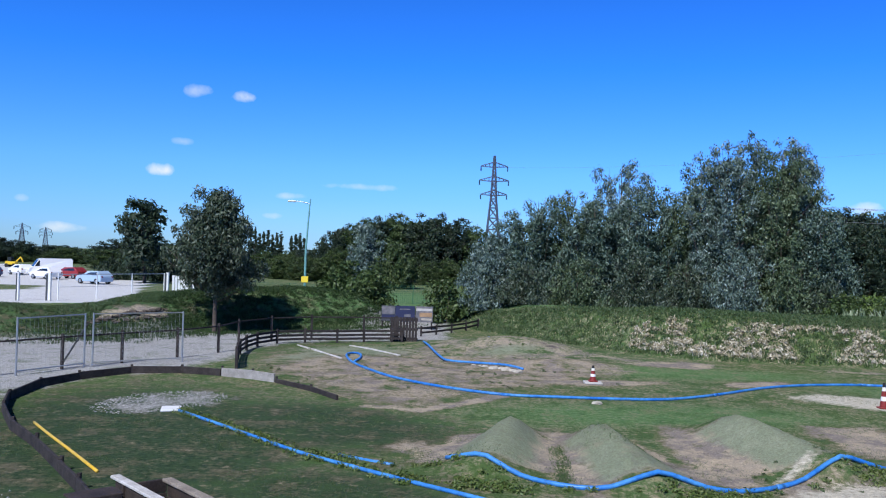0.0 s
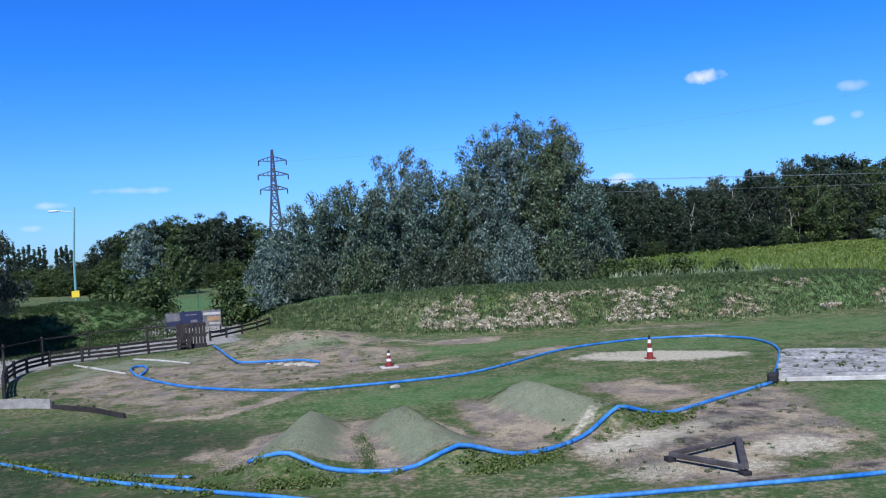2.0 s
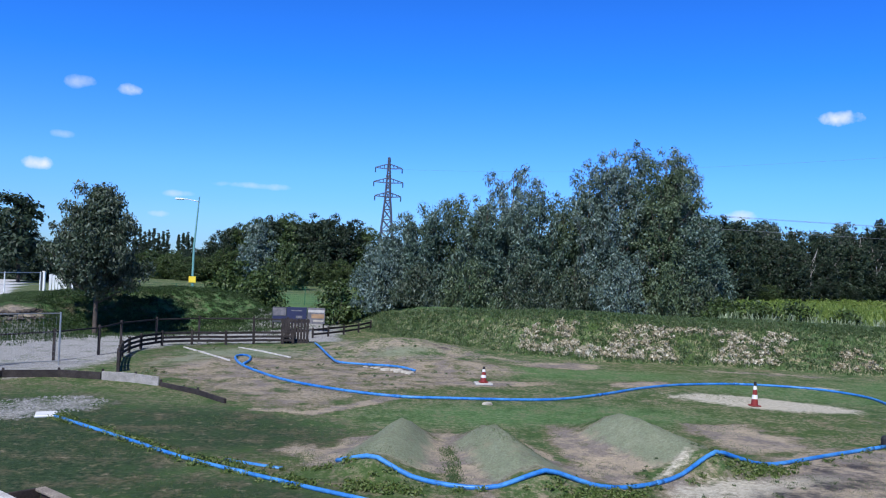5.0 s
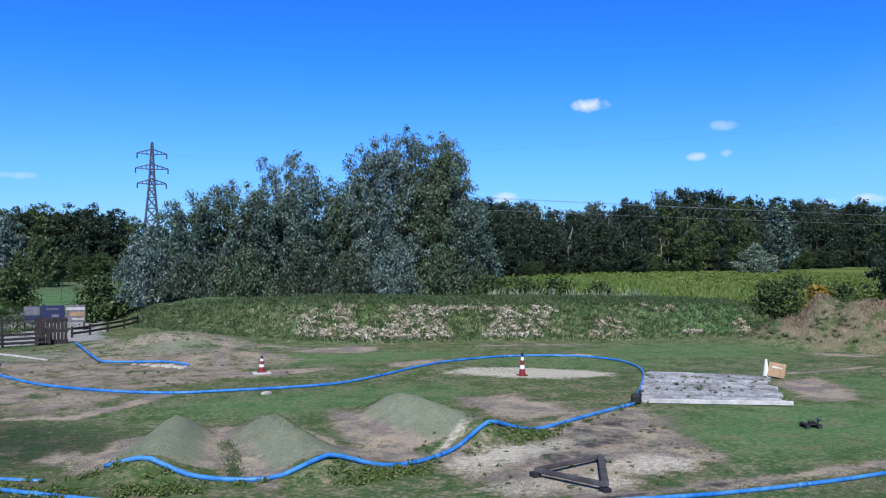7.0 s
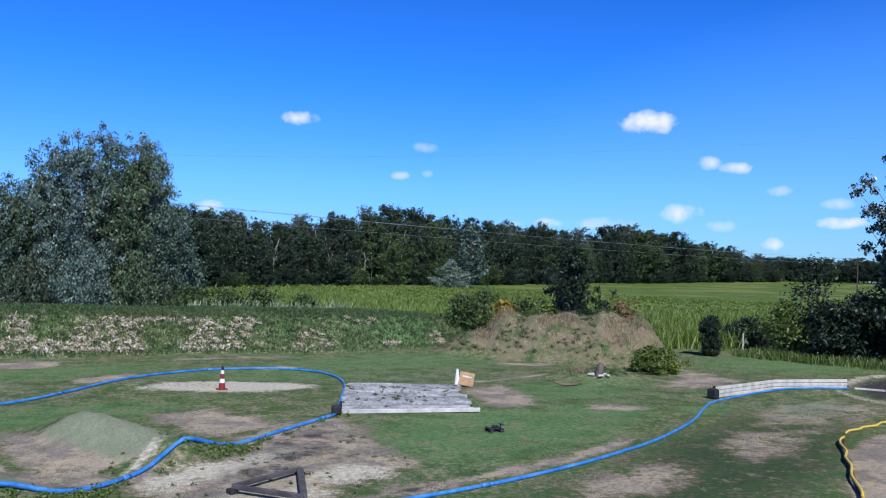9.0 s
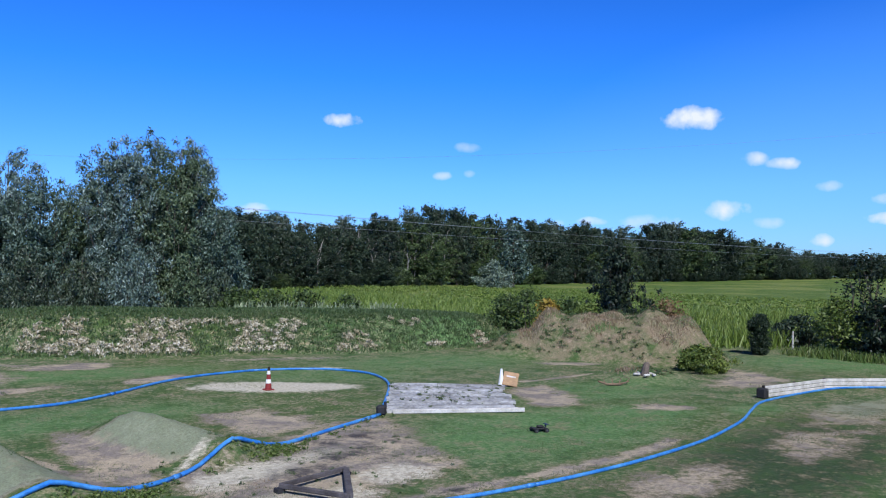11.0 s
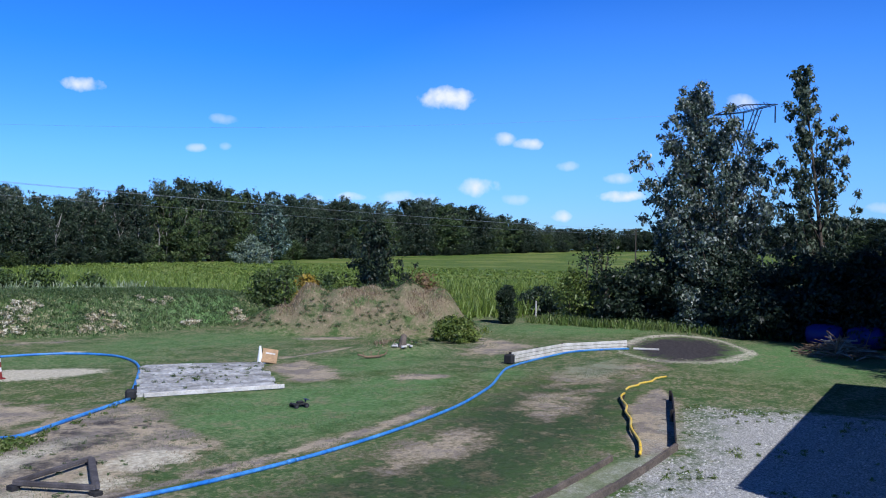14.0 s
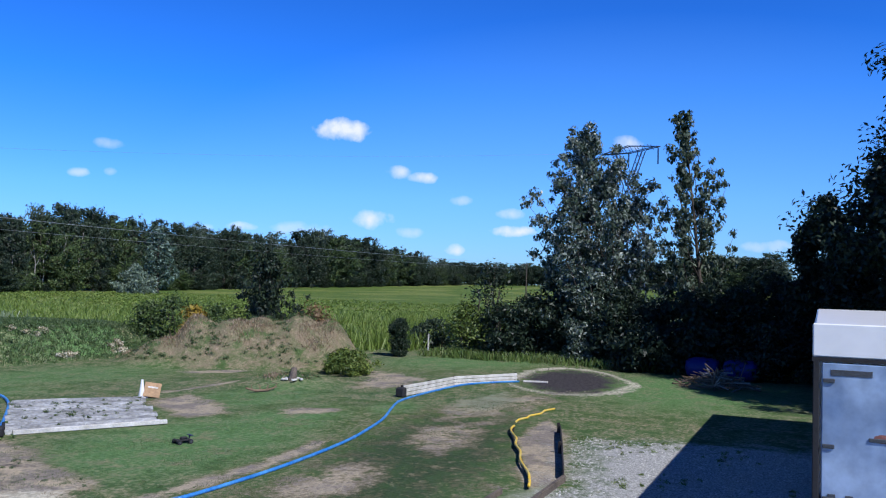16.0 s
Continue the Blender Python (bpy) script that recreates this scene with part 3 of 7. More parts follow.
def build_ground():
    xs, ys = axis(-16, 36, 0.22, 2600), axis(2, 44, 0.22, 2600)
    X, Y = np.meshgrid(xs, ys)
    Z = height(X, Y)
    nx, ny = len(xs), len(ys)
    co = np.stack([X, Y, Z], -1).reshape(-1, 3)
    idx = np.arange(nx * ny).reshape(ny, nx)
    quads = np.stack([idx[:-1, :-1], idx[:-1, 1:], idx[1:, 1:], idx[1:, :-1]], -1).reshape(-1, 4)
    me = bpy.data.meshes.new("ground")
    me.vertices.add(len(co))
    me.vertices.foreach_set("co", co.ravel())
    me.loops.add(quads.size)
    me.loops.foreach_set("vertex_index", quads.ravel())
    me.polygons.add(len(quads))
    me.polygons.foreach_set("loop_start", np.arange(len(quads)) * 4)
    me.polygons.foreach_set("use_smooth", np.ones(len(quads), bool))
    me.update()
    x, y = X.ravel(), Y.ravel()
    mx = np.maximum.reduce
    # bare and dry earth
    dirt = mx([
        0.53 * inside(x, y, [(-5.9, 26.6), (-5.8, 29.2), (-5.4, 31.5), (-3.5, 31.2), (-1.0, 33.0), (-0.6, 36.0), (2.0, 38.0), (5.0, 36.0), (5.6, 30.7), (6.5, 27.1), (3.4, 23.8), (1.5, 22.3), (-0.5, 19.4), (-2.4, 20.8), (-3.1, 21.9), (-4.4, 23.6)], 0.9),
        0.9 * np.clip(1.25 - seg_dist(x, y, [(1.6, 21.7), (-0.4, 19.5), (-1.7, 19.7)])[0] / 0.3, 0, 1), 0.9 * ell(x, y, 4.6, 24.8, 1.8, 0.5, 10),
        0.95 * inside(x, y, [(5.9, 12.8), (5.6, 11.0), (6.6, 10.5), (7.8, 11.0), (9.1, 11.3), (9.9, 11.6), (10.1, 12.6), (10.9, 14.6), (11.6, 16.7), (10.0, 16.2), (8.6, 15.6), (7.2, 14.3)], 0.55),
        0.95 * inside(x, y, [(7.9, 17.0), (8.1, 18.8), (9.6, 19.0), (10.1, 17.6), (9.7, 16.2), (8.2, 15.8)], 0.5), ell(x, y, 9.4, 25.2, 1.2, 0.5, 25), ell(x, y, 8.2, 29.7, 1.6, 0.9, 10),
        0.95 * inside(x, y, [(17.3, 18.3), (19.1, 18.4), (18.3, 16.6), (16.9, 15.1), (15.9, 15.5)], 0.5), 0.8 * ell(x, y, 18.5, 13.6, 0.9, 0.5, -35), 0.9 * inside(x, y, [(23.6, 15.4), (28.6, 18.3), (28.6, 17.0), (27.1, 14.8), (25, 14.4)], 0.7),
        0.58 * inside(x, y, [(16.1, 9.4), (18.4, 10.1), (19.4, 9.5), (20.7, 9.1), (16.5, 7.8), (15.4, 8.1)], 0.5), 0.62 * inside(x, y, [(19.4, 9.8), (20.7, 11.2), (24, 11.4), (26.2, 10.6), (25.0, 8.9), (21.8, 9.0)], 0.8),
        0.9 * ell(x, y, 24.4, 22.2, 1.3, 0.55, -45), 0.6 * ell(x, y, 12.2, 8.6, 1.8, 0.8, 0), 0.55 * ell(x, y, 15.5, 28.6, 3.5, 0.6, -8), 0.6 * ell(x, y, 5.0, 31.6, 3.0, 0.7, -25),
        0.95 * inside(x, y, [(13.6, 5.3), (14.4, 5.8), (18.4, 7.6), (21.4, 7.9), (19.7, 6.9), (14.6, 5.15)], 0.25), 0.75 * np.clip(1.2 - seg_dist(x, y, [(19.1, 19.4), (22.3, 19.4)])[0] / 0.25, 0, 1),
        ell(x, y, 2.35, 15.0, 0.4, 2.4, 0), ell(x, y, 4.9, 15.6, 0.5, 2.4, 0), 0.7 * ell(x, y, -0.35, 15.2, 0.45, 1.0, 20), 0.8 * ell(x, y, 6.0, 12.6, 0.8, 1.4, 0),
        0.8 * np.clip(1.2 - seg_dist(x, y, [(6.5, 10.45), (9.5, 10.3), (13, 10.4), (15.2, 10.85)])[0] / 0.3, 0, 1),
        0.75 * ell(x, y, -13.0, 36.0, 2.0, 0.8, 52)])
    mound_dry = np.maximum(0, 0.52 * (1 - sstep(2.3, 3.8, np.minimum(seg_dist(x, y, MOUND)[0], seg_dist(x, y, MOUND_APRON)[0] + 0.8))))
    moss = np.zeros_like(x)
    for (ax, ay), (bx, by), w, h0, h1 in WHOOPS:
        dx, dy = bx - ax, by - ay
        ln = math.hypot(dx, dy)
        s_, q = ((x - ax) * dx + (y - ay) * dy) / ln, ((x - ax) * dy - (y - ay) * dx) / ln
        on = sstep(0.1, 0.4, s_) * (1 - sstep(ln + 0.3, ln + 0.8, s_))
        w = w * np.interp(s_, [0, ln], [1.0, 0.78])
        moss = np.maximum(moss, on * sstep(-w * 1.15, -w * 0.75, q) * (1 - sstep(w * 0.75, w * 1.1, q)) * 0.85)
        dirt = np.maximum(dirt, 0.9 * on * sstep(-w * 2.0, -w * 1.3, q) * (1 - sstep(w * 1.2, w * 1.5, q)))
    moss = mx([moss, inside(x, y, [(14.6, 5.15), (8.0, 4.9), (4.0, 4.9), (4.0, 5.5), (9.4, 5.6), (13.2, 5.7)], 0.2), 0.8 * ell(x, y, -3.2, 31.2, 2.0, 1.6, 20), 0.7 * ell(x, y, 2.6, 31.2, 1.4, 0.6, 20), 0.62 * ell(x, y, -4.6, 29.0, 0.7, 2.2, -20), 0.6 * ell(x, y, 23.4, 10.6, 2.4, 0.9, 10)])
    gravel = mx([
        0.95 * inside(x, y, [(3, -6), (13, -6), (20, -4), (20.5, 2.0), (19.5, 4.4), (18.6, 6.0), (14.9, 4.95), (3, 4.7)], 1.4),
        inside(x, y, [(-40, 4), (-6.2, 9.5), (-9.4, 16.0), (-10.1, 20.4), (-9.2, 22.9), (-7.6, 24.5), (-6.8, 28.2), (-6.6, 31.8), (-4.5, 34.6), (0.2, 36), (0.4, 48), (-2.6, 48), (-4.0, 41.5), (-6.3, 37.6), (-8.8, 36.6), (-12.0, 35.8), (-14.3, 33.2), (-16.6, 31.0), (-22, 27), (-45, 16)], 0.6),
        0.68 * ell(x, y, -6.4, 19.6, 1.25, 1.6, -40)])
    gravel = gravel * np.where(x < -4, np.where(y < 15, 0.62, 0.74), 1.0)
    pu, pv = (x - 30.6) * math.cos(radians(18)) + (y - 10.5) * math.sin(radians(18)), -(x - 30.6) * math.sin(radians(18)) + (y - 10.5) * math.cos(radians(18))
    pale = mx([np.clip(1.3 * ell(x, y, 11.8, 22.1, 2.1, 0.95, -27), 0, 1), 0.55 * ell(x, y, 6.5, 13.0, 0.8, 0.4, 0), 0.62 * np.clip(1.3 - np.abs(np.hypot(pu / 4.3, pv / 2.15) - 1 - 0.08 * np.sin(3 * np.arctan2(pv, pu) + 1)) / (0.13 + 0.05 * np.sin(2 * np.arctan2(pv, pu))), 0, 1),
               0.8 * np.clip(1.2 - seg_dist(x, y, [(5.6, 13.95), (6.15, 14.4), (6.5, 14.7)])[0] / 0.16, 0, 1), 0.6 * ell(x, y, 7.2, 11.1, 0.6, 0.5, 0), 0.8 * ell(x, y, 6.6, 13.2, 1.2, 0.6, 20), 0.7 * ell(x, y, 8.6, 11.7, 0.9, 0.6, 0), 0.62 * ell(x, y, 8.2, 13.7, 1.0, 0.4, 20), 0.65 * ell(x, y, 6.0, 11.4, 0.7, 0.5, 0), 0.6 * ell(x, y, 15.4, 25.3, 0.7, 0.4, 0)])
    dark = mx([ell(x, y, 30.6, 10.5, 3.7, 1.6, 18), 0.47 * ell(x, y, 9.3, 14.0, 2.1, 1.2, 35), 0.45 * ell(x, y, 7.2, 12.7, 1.0, 0.8, 0), 0.42 * ell(x, y, 5.9, 11.6, 0.6, 0.7, 0), 0.55 * np.clip(1.2 - seg_dist(x, y, [(5.6, 10.5), (7.2, 10.35), (9.3, 10.28)])[0] / 0.16, 0, 1), 0.4 * ell(x, y, 3.6, 32.6, 1.6, 0.5, -50)])
    slope = np.interp(x, BERM_X[:-1], np.diff(BERM_Y) / np.diff(BERM_X))
    d = (y - np.interp(x, BERM_X, BERM_Y)) / np.sqrt(1 + slope * slope)
    face = sstep(-0.2, 0.5, d) * (1 - sstep(2.4, 3.4, d)) * (x > 2) * (x < 27)
    dry = mx([mound_dry, np.clip(dirt * 1.15, 0, 0.62) * (np.hypot(x, y) < 30), face * np.interp(x, [2, 7, 9, 16, 20, 23, 27], [0, 0.08, 0.14, 0.14, 0.1, 0.05, 0]), np.where(d < 0, 0.22, 0) * (np.hypot(x, y) < 60)])
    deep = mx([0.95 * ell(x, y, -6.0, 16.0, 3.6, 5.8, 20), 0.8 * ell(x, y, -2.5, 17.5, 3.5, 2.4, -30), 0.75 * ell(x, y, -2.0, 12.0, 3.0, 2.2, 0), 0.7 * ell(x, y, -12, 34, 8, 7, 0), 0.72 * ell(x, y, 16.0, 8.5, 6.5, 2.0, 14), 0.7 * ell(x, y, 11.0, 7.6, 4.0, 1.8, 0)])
    lush = mx([0.8 * ell(x, y, 13.5, 13.2, 4.2, 2.6, 10), 0.7 * ell(x, y, 19.5, 16.6, 4.0, 2.0, 0), 0.7 * ell(x, y, 5.0, 19.6, 5.0, 1.8, 5), 0.7 * ell(x, y, 8.0, 27.5, 5.0, 1.8, 0), 0.65 * ell(x, y, 20, 25, 5.0, 3.0, -10), 0.8 * ell(x, y, 16.6, 13.2, 3.6, 1.5, 10), face * np.interp(x, [19, 24, 28], [0, 0.7, 0.7]), sstep(2.2, 3.2, d) * (d < 9) * 0.7, 0.9 * ell(x, y, 31.5, 5.6, 7, 3.6, 0), 0.75 * ell(x, y, 35.5, 16.5, 6, 3.4, -20), 0.95 * ell(x, y, -3.5, 66, 16, 16, 0),
               0.7 * ell(x, y, 20.6, 12.2, 1.6, 0.8, 20), 0.6 * ell(x, y, 14.5, 24, 4.5, 2.4, -25), 0.8 * (1 - sstep(3.0, 5.0, seg_dist(x, y, BANK)[0]))])
    crop = sstep(8, 12, d) * (x > 2)
    crop = np.maximum(crop, (x > 36) * sstep(0, 6, y - 22) * 1.0)
    paved = inside(x, y, [(-90, 40), (-29, 56), (-23, 56), (-22, 61), (-30, 84), (-41, 112), (-90, 170)], 0.6)
    paved = np.maximum(paved, inside(x, y, [(-60, 34), (-28, 50), (-20, 55), (-19, 59), (-28, 56.5), (-60, 44)], 0.6))
    paved = paved * (1 - inside(x, y, [(-44, 60), (-33, 66), (-33.5, 74), (-48, 76)], 0.5))
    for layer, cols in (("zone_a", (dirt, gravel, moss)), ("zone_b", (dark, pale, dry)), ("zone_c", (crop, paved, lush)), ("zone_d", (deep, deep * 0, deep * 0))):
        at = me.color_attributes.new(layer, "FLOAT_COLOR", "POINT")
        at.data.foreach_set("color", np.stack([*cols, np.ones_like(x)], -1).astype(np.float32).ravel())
    me.materials.append(M["ground"])
    return tagged(new("ground", me), "mown grass with worn earth, gravel and mossy jumps", "ground", kind="structure")


build_ground()


# ---- trees and bushes ----
def leaf_cloud(rs, centres, spread, n, size, flat=0.7, upright=0.0, slim=0.42):
    """Four-cornered leaves scattered about clump centres, more of them in the larger clumps."""
    w = centres[:, 3] ** 2
    c = centres[rs.choice(len(centres), n, p=w / w.sum())]
    off = rs.normal(0, 1, (n, 3))
    off /= np.maximum(np.linalg.norm(off, axis=1, keepdims=True), 1e-6)
    p = c[:, :3] + off * (c[:, 3:4] * spread * rs.uniform(0.0, 1.15, (n, 1)) ** 0.75) * np.array([1, 1, flat])
    nrm = off + rs.normal(0, 0.7, (n, 3)) + np.array([0, 0, 0.35])
    nrm /= np.linalg.norm(nrm, axis=1, keepdims=True)
    t = np.cross(nrm, rs.normal(0, 1, (n, 3)))
    t /= np.maximum(np.linalg.norm(t, axis=1, keepdims=True), 1e-6)
    t = t * np.where(t[:, 2:3] < 0, -1, 1) + np.array([0, 0, upright])
    t /= np.maximum(np.linalg.norm(t, axis=1, keepdims=True), 1e-6)
    b = np.cross(nrm, t)
    b /= np.maximum(np.linalg.norm(b, axis=1, keepdims=True), 1e-6)
    s = size * rs.uniform(0.6, 1.35, (n, 1))
    tip = nrm * s * 0.18
    co = np.stack([p - t * s, p - b * s * slim + tip, p + t * s, p + b * s * slim + tip], 1).reshape(-1, 3)
    return co


def quads_mesh(name, co, material):
    k = len(co) // 4
    me = bpy.data.meshes.new(name)
    me.vertices.add(len(co))
    me.vertices.foreach_set("co", co.astype(np.float32).ravel())
    me.loops.add(len(co))
    me.loops.foreach_set("vertex_index", np.arange(len(co), dtype=np.int32))
    me.polygons.add(k)
    me.polygons.foreach_set("loop_start", np.arange(k, dtype=np.int32) * 4)
    me.update()
    me.materials.append(material)
    return me


def make_tree(name, place, seed, tall, profile, n_clumps, n_leaves, leaf, leaves_mat, label, category="tree", group="",
              clump=0.16, bare=0.12, trunk_r=None, bark="bark", lean=(0, 0), stems=1, limbs=9, squash=1.0, flat=0.7, upright=0.0, split=False, shoots=0):
    """A tree: tapered trunk and limbs, and a crown of leaf clumps within a profile of (height share, radius in metres)."""
    rs = np.random.RandomState(seed)
    hs, rr = zip(*profile)
    root = thing(name, place, label, category, group)
    cl = []
    for _ in range(n_clumps):
        f = rs.uniform(bare, 0.97)
        a = rs.uniform(0, 2 * math.pi)
        wob = 1 + 0.22 * math.sin(2 * a + seed) + 0.14 * math.sin(3 * a + 9 * f + seed) + 0.12 * math.sin(17 * f + 2.3 * seed)
        r = np.interp(f, hs, rr) * wob * rs.uniform(0.15, 1.0) ** 0.5
        size = tall * clump * rs.uniform(0.5, 1.35) * (0.5 + 0.5 * min(1, np.interp(f, hs, rr) / max(rr)))
        cl.append((r * math.cos(a) + lean[0] * f, r * math.sin(a) * squash + lean[1] * f, f * tall, size))
    for _ in range(shoots):
        f = rs.uniform(0.35, 1.0)
        a = rs.uniform(0, 2 * math.pi)
        r = np.interp(f, hs, rr) * rs.uniform(0.85, 1.12)
        for k in range(4):
            cl.append((r * math.cos(a) * (1 + 0.02 * k), r * math.sin(a) * (1 + 0.02 * k), f * tall * 0.97 + k * 0.16, 0.2 - 0.035 * k))
    cl = np.array(cl)
    co = leaf_cloud(rs, cl, 1.0, n_leaves, leaf, flat, upright)
    co[:, 2] = np.maximum(co[:, 2], 0.03)
    crown = new("crown", quads_mesh("crown", co, leaves_mat))
    crown.parent = root
    bm = bmesh.new()
    tr = trunk_r or tall * 0.018
    for k in range(stems):
        a = 2 * math.pi * k / max(stems, 1) + seed
        off = 0.0 if stems == 1 else 0.05 * tall
        base = Vector((off * math.cos(a), off * math.sin(a), -0.3))
        topf = 0.86 if stems == 1 else 0.7
        top = Vector((lean[0] + off * 3 * math.cos(a), lean[1] + off * 3 * math.sin(a), tall * topf))
        pts = [base.lerp(top, i / 6) + Vector((rs.normal(0, 0.012) * tall * (i > 0), rs.normal(0, 0.012) * tall * (i > 0), 0)) for i in range(7)]
        add_tube(bm, pts, [tr * (1.25 - 1.1 * i / 6) for i in range(7)], 7)
        for _ in range(limbs):
            c = Vector(cl[rs.randint(0, len(cl)), :3])
            i = int(np.clip(c.z / tall * 6 - 1.2, 1, 5))
            st = pts[i]
            midp = st.lerp(c, 0.5) + Vector((0, 0, -0.03 * tall))
            if split:
                lb = bmesh.new()
                add_tube(lb, [st, midp, c], [tr * 0.4, tr * 0.24, tr * 0.06], 5)
                part("limb", lb, M[bark], root, "", True)
            else:
                add_tube(bm, [st, midp, c], [tr * 0.4, tr * 0.24, tr * 0.06], 5)
    part("trunk", bm, M[bark], root, "", True)
    return root


def branch_tree(name, place, seed, tall, profile, n_branches, clump, n_leaves, leaf, leaves_mat, label, category="tree", group="", start=0.1, rise=0.6,
                inner=0.35, step=0.5, lean=(0, 0), trunk_r=None, bark="bark", split=False, multi=0.0, flat=0.9, upright=0.3, slim=0.42, tip=0.75, leader=False):
    """A tree grown branch by branch: limbs rise from the trunk to the profile of (height share, radius in metres),
    and leaf clumps sit along their outer part, smaller towards the tip. multi: share of limbs that spring from the ground."""
    rs = np.random.RandomState(seed)
    hs, rr = zip(*profile)
    root = thing(name, place, label, category, group)
    tr = trunk_r or tall * 0.016
    stem = lambda f: Vector((lean[0] * f ** 1.3 + 0.03 * tall * tr * math.sin(5 * f + seed), lean[1] * f ** 1.3 + 0.03 * tall * tr * math.cos(4 * f + seed) - 0.03 * tall * tr * math.cos(seed), f * tall))
    bm = bmesh.new()
    add_tube(bm, [Vector((0, 0, -0.3))] + [stem(k / 7) for k in range(8)], [tr * 1.3] + [tr * (1.15 - 1.08 * k / 7) for k in range(8)], 7)
    cl = []
    for i in range(n_branches):
        f = start + (1.0 - start) * ((i + rs.uniform(0, 1)) / n_branches)
        a = i * 2.39996 + rs.normal(0, 0.35)
        r = np.interp(f, hs, rr) * (rs.uniform(0.82, 1.1) if i % 3 else rs.uniform(0.35, 0.8)) * (1 + 0.12 * math.sin(2 * a + seed))
        t3 = stem(f) + Vector((r * math.cos(a), r * math.sin(a), 0))
        f0 = 0.015 if rs.uniform() < multi else max(0.03, f - rise * r / tall * rs.uniform(0.8, 1.3) - 0.04)
        t0 = stem(f0)
        t1 = t0.lerp(t3, 0.5) + Vector((0.12 * r * math.cos(a), 0.12 * r * math.sin(a), -0.08 * (t3 - t0).length))
        pts = [t0 * (1 - u) ** 2 + t1 * 2 * u * (1 - u) + t3 * u * u for u in (0, 0.25, 0.5, 0.75, 1.0)]
        lr = [tr * 0.42 * (1 - 0.5 * f) * k for k in (1.0, 0.8, 0.6, 0.4, 0.15)]
        if split:
            lb = bmesh.new()
            add_tube(lb, pts, lr, 5)
            part("limb", lb, M[bark], root, "", True)
        else:
            add_tube(bm, pts, lr, 5)
        n = max(2, int((t3 - t0).length * (1 - inner) / step))
        for k in range(n + 1):
            u = inner + (1 - inner) * k / n
            p = t0 * (1 - u) ** 2 + t1 * 2 * u * (1 - u) + t3 * u * u
            z = clump * rs.uniform(0.6, 1.25) * (1 - (1 - tip) * (k / n) ** 1.5)
            j = rs.normal(0, 0.35 * clump, 3)
            cl.append((p.x + j[0], p.y + j[1], max(p.z + j[2], z * 0.5), z))
    for k in range(4 if leader else 0):
        p = stem(0.9 + 0.03 * k)
        cl.append((p.x, p.y, p.z, clump * (0.6 - 0.1 * k)))
    co = leaf_cloud(rs, np.array(cl), 1.0, n_leaves, leaf, flat, upright, slim)
    co[:, 2] = np.maximum(co[:, 2], 0.03)
    crown = new("crown", quads_mesh("crown", co, leaves_mat))
    crown.parent = root
    part("trunk", bm, M[bark], root, "", True)
    return root


def polar(az, r):
    a = radians(az)
    return -r * math.sin(a), r * math.cos(a)


def put_tree(az, r, el_top, **k):
    """Plants a tree at a bearing and distance; its top reaches that elevation."""
    x, y = polar(az, r)
    z = gz(x, y)
    tall = 3.5 + r * math.tan(radians(el_top)) - z
    return make_tree(k.pop("name", "tree"), (x, y, z), tall=tall, **k)


def put_branch_tree(az, r, el_top, **k):
    x, y = polar(az, r)
    z = gz(x, y)
    return branch_tree(k.pop("name", "tree"), (x, y, z), tall=3.5 + r * math.tan(radians(el_top)) - z, **k)


ROUND = lambda r: [(0, r * 0.55), (0.12, r * 0.9), (0.35, r), (0.6, r * 0.85), (0.82, r * 0.5), (1, r * 0.12)]
TALL = lambda r: [(0, r * 0.8), (0.15, r), (0.4, r), (0.65, r * 0.86), (0.85, r * 0.62), (1, r * 0.25)]

# the thicket of willows behind the berm: bearing, distance, top, radius
BUSHY = lambda r: [(0, r * 0.8), (0.12, r * 1.1), (0.4, r * 1.25), (0.65, r * 1.25), (0.8, r * 1.1), (0.91, r * 0.85), (1, r * 0.5)]
WILLOWS = [(-3.2, 47.5, 1.0, 1.3), (-4.7, 48.5, 2.5, 1.4), (-6.3, 47.0, 4.0, 1.5), (-8.3, 48.5, 4.7, 1.7), (-10.0, 47.0, 4.0, 1.3), (-11.7, 48.5, 6.5, 1.5), (-13.5, 47.0, 5.0, 1.4), (-15.3, 48.0, 4.5, 1.4),
           (-16.8, 49.0, 6.5, 1.4), (-18.4, 47.5, 7.7, 1.6), (-20.1, 49.0, 8.1, 1.7), (-21.7, 47.5, 7.4, 1.5), (-22.7, 48.5, 7.6, 1.1), (-23.9, 47.0, 3.4, 1.2), (-24.7, 47.5, 1.0, 0.9)]
for i, (az, r, el, rad) in enumerate(WILLOWS):
    big = 3.5 + r * math.tan(radians(el))
    put_branch_tree(az, r, el, name="willow_tree", seed=11 + i, profile=BUSHY(rad), n_branches=int(22 + 4.4 * big), clump=0.44, n_leaves=int(3900 * big), leaf=0.085, leaves_mat=M["silver_willow" if i in (0, 1, 5, 9, 12) else ("willow_olive" if i in (3, 7, 11) else "willow")],
                    label="grey-green bushy willow with foliage down to the ground", group="willow thicket behind the berm", start=0.03, rise=1.5, inner=0.3, step=0.5, multi=0.35, flat=1.05, upright=0.35, slim=0.36, tip=0.85)
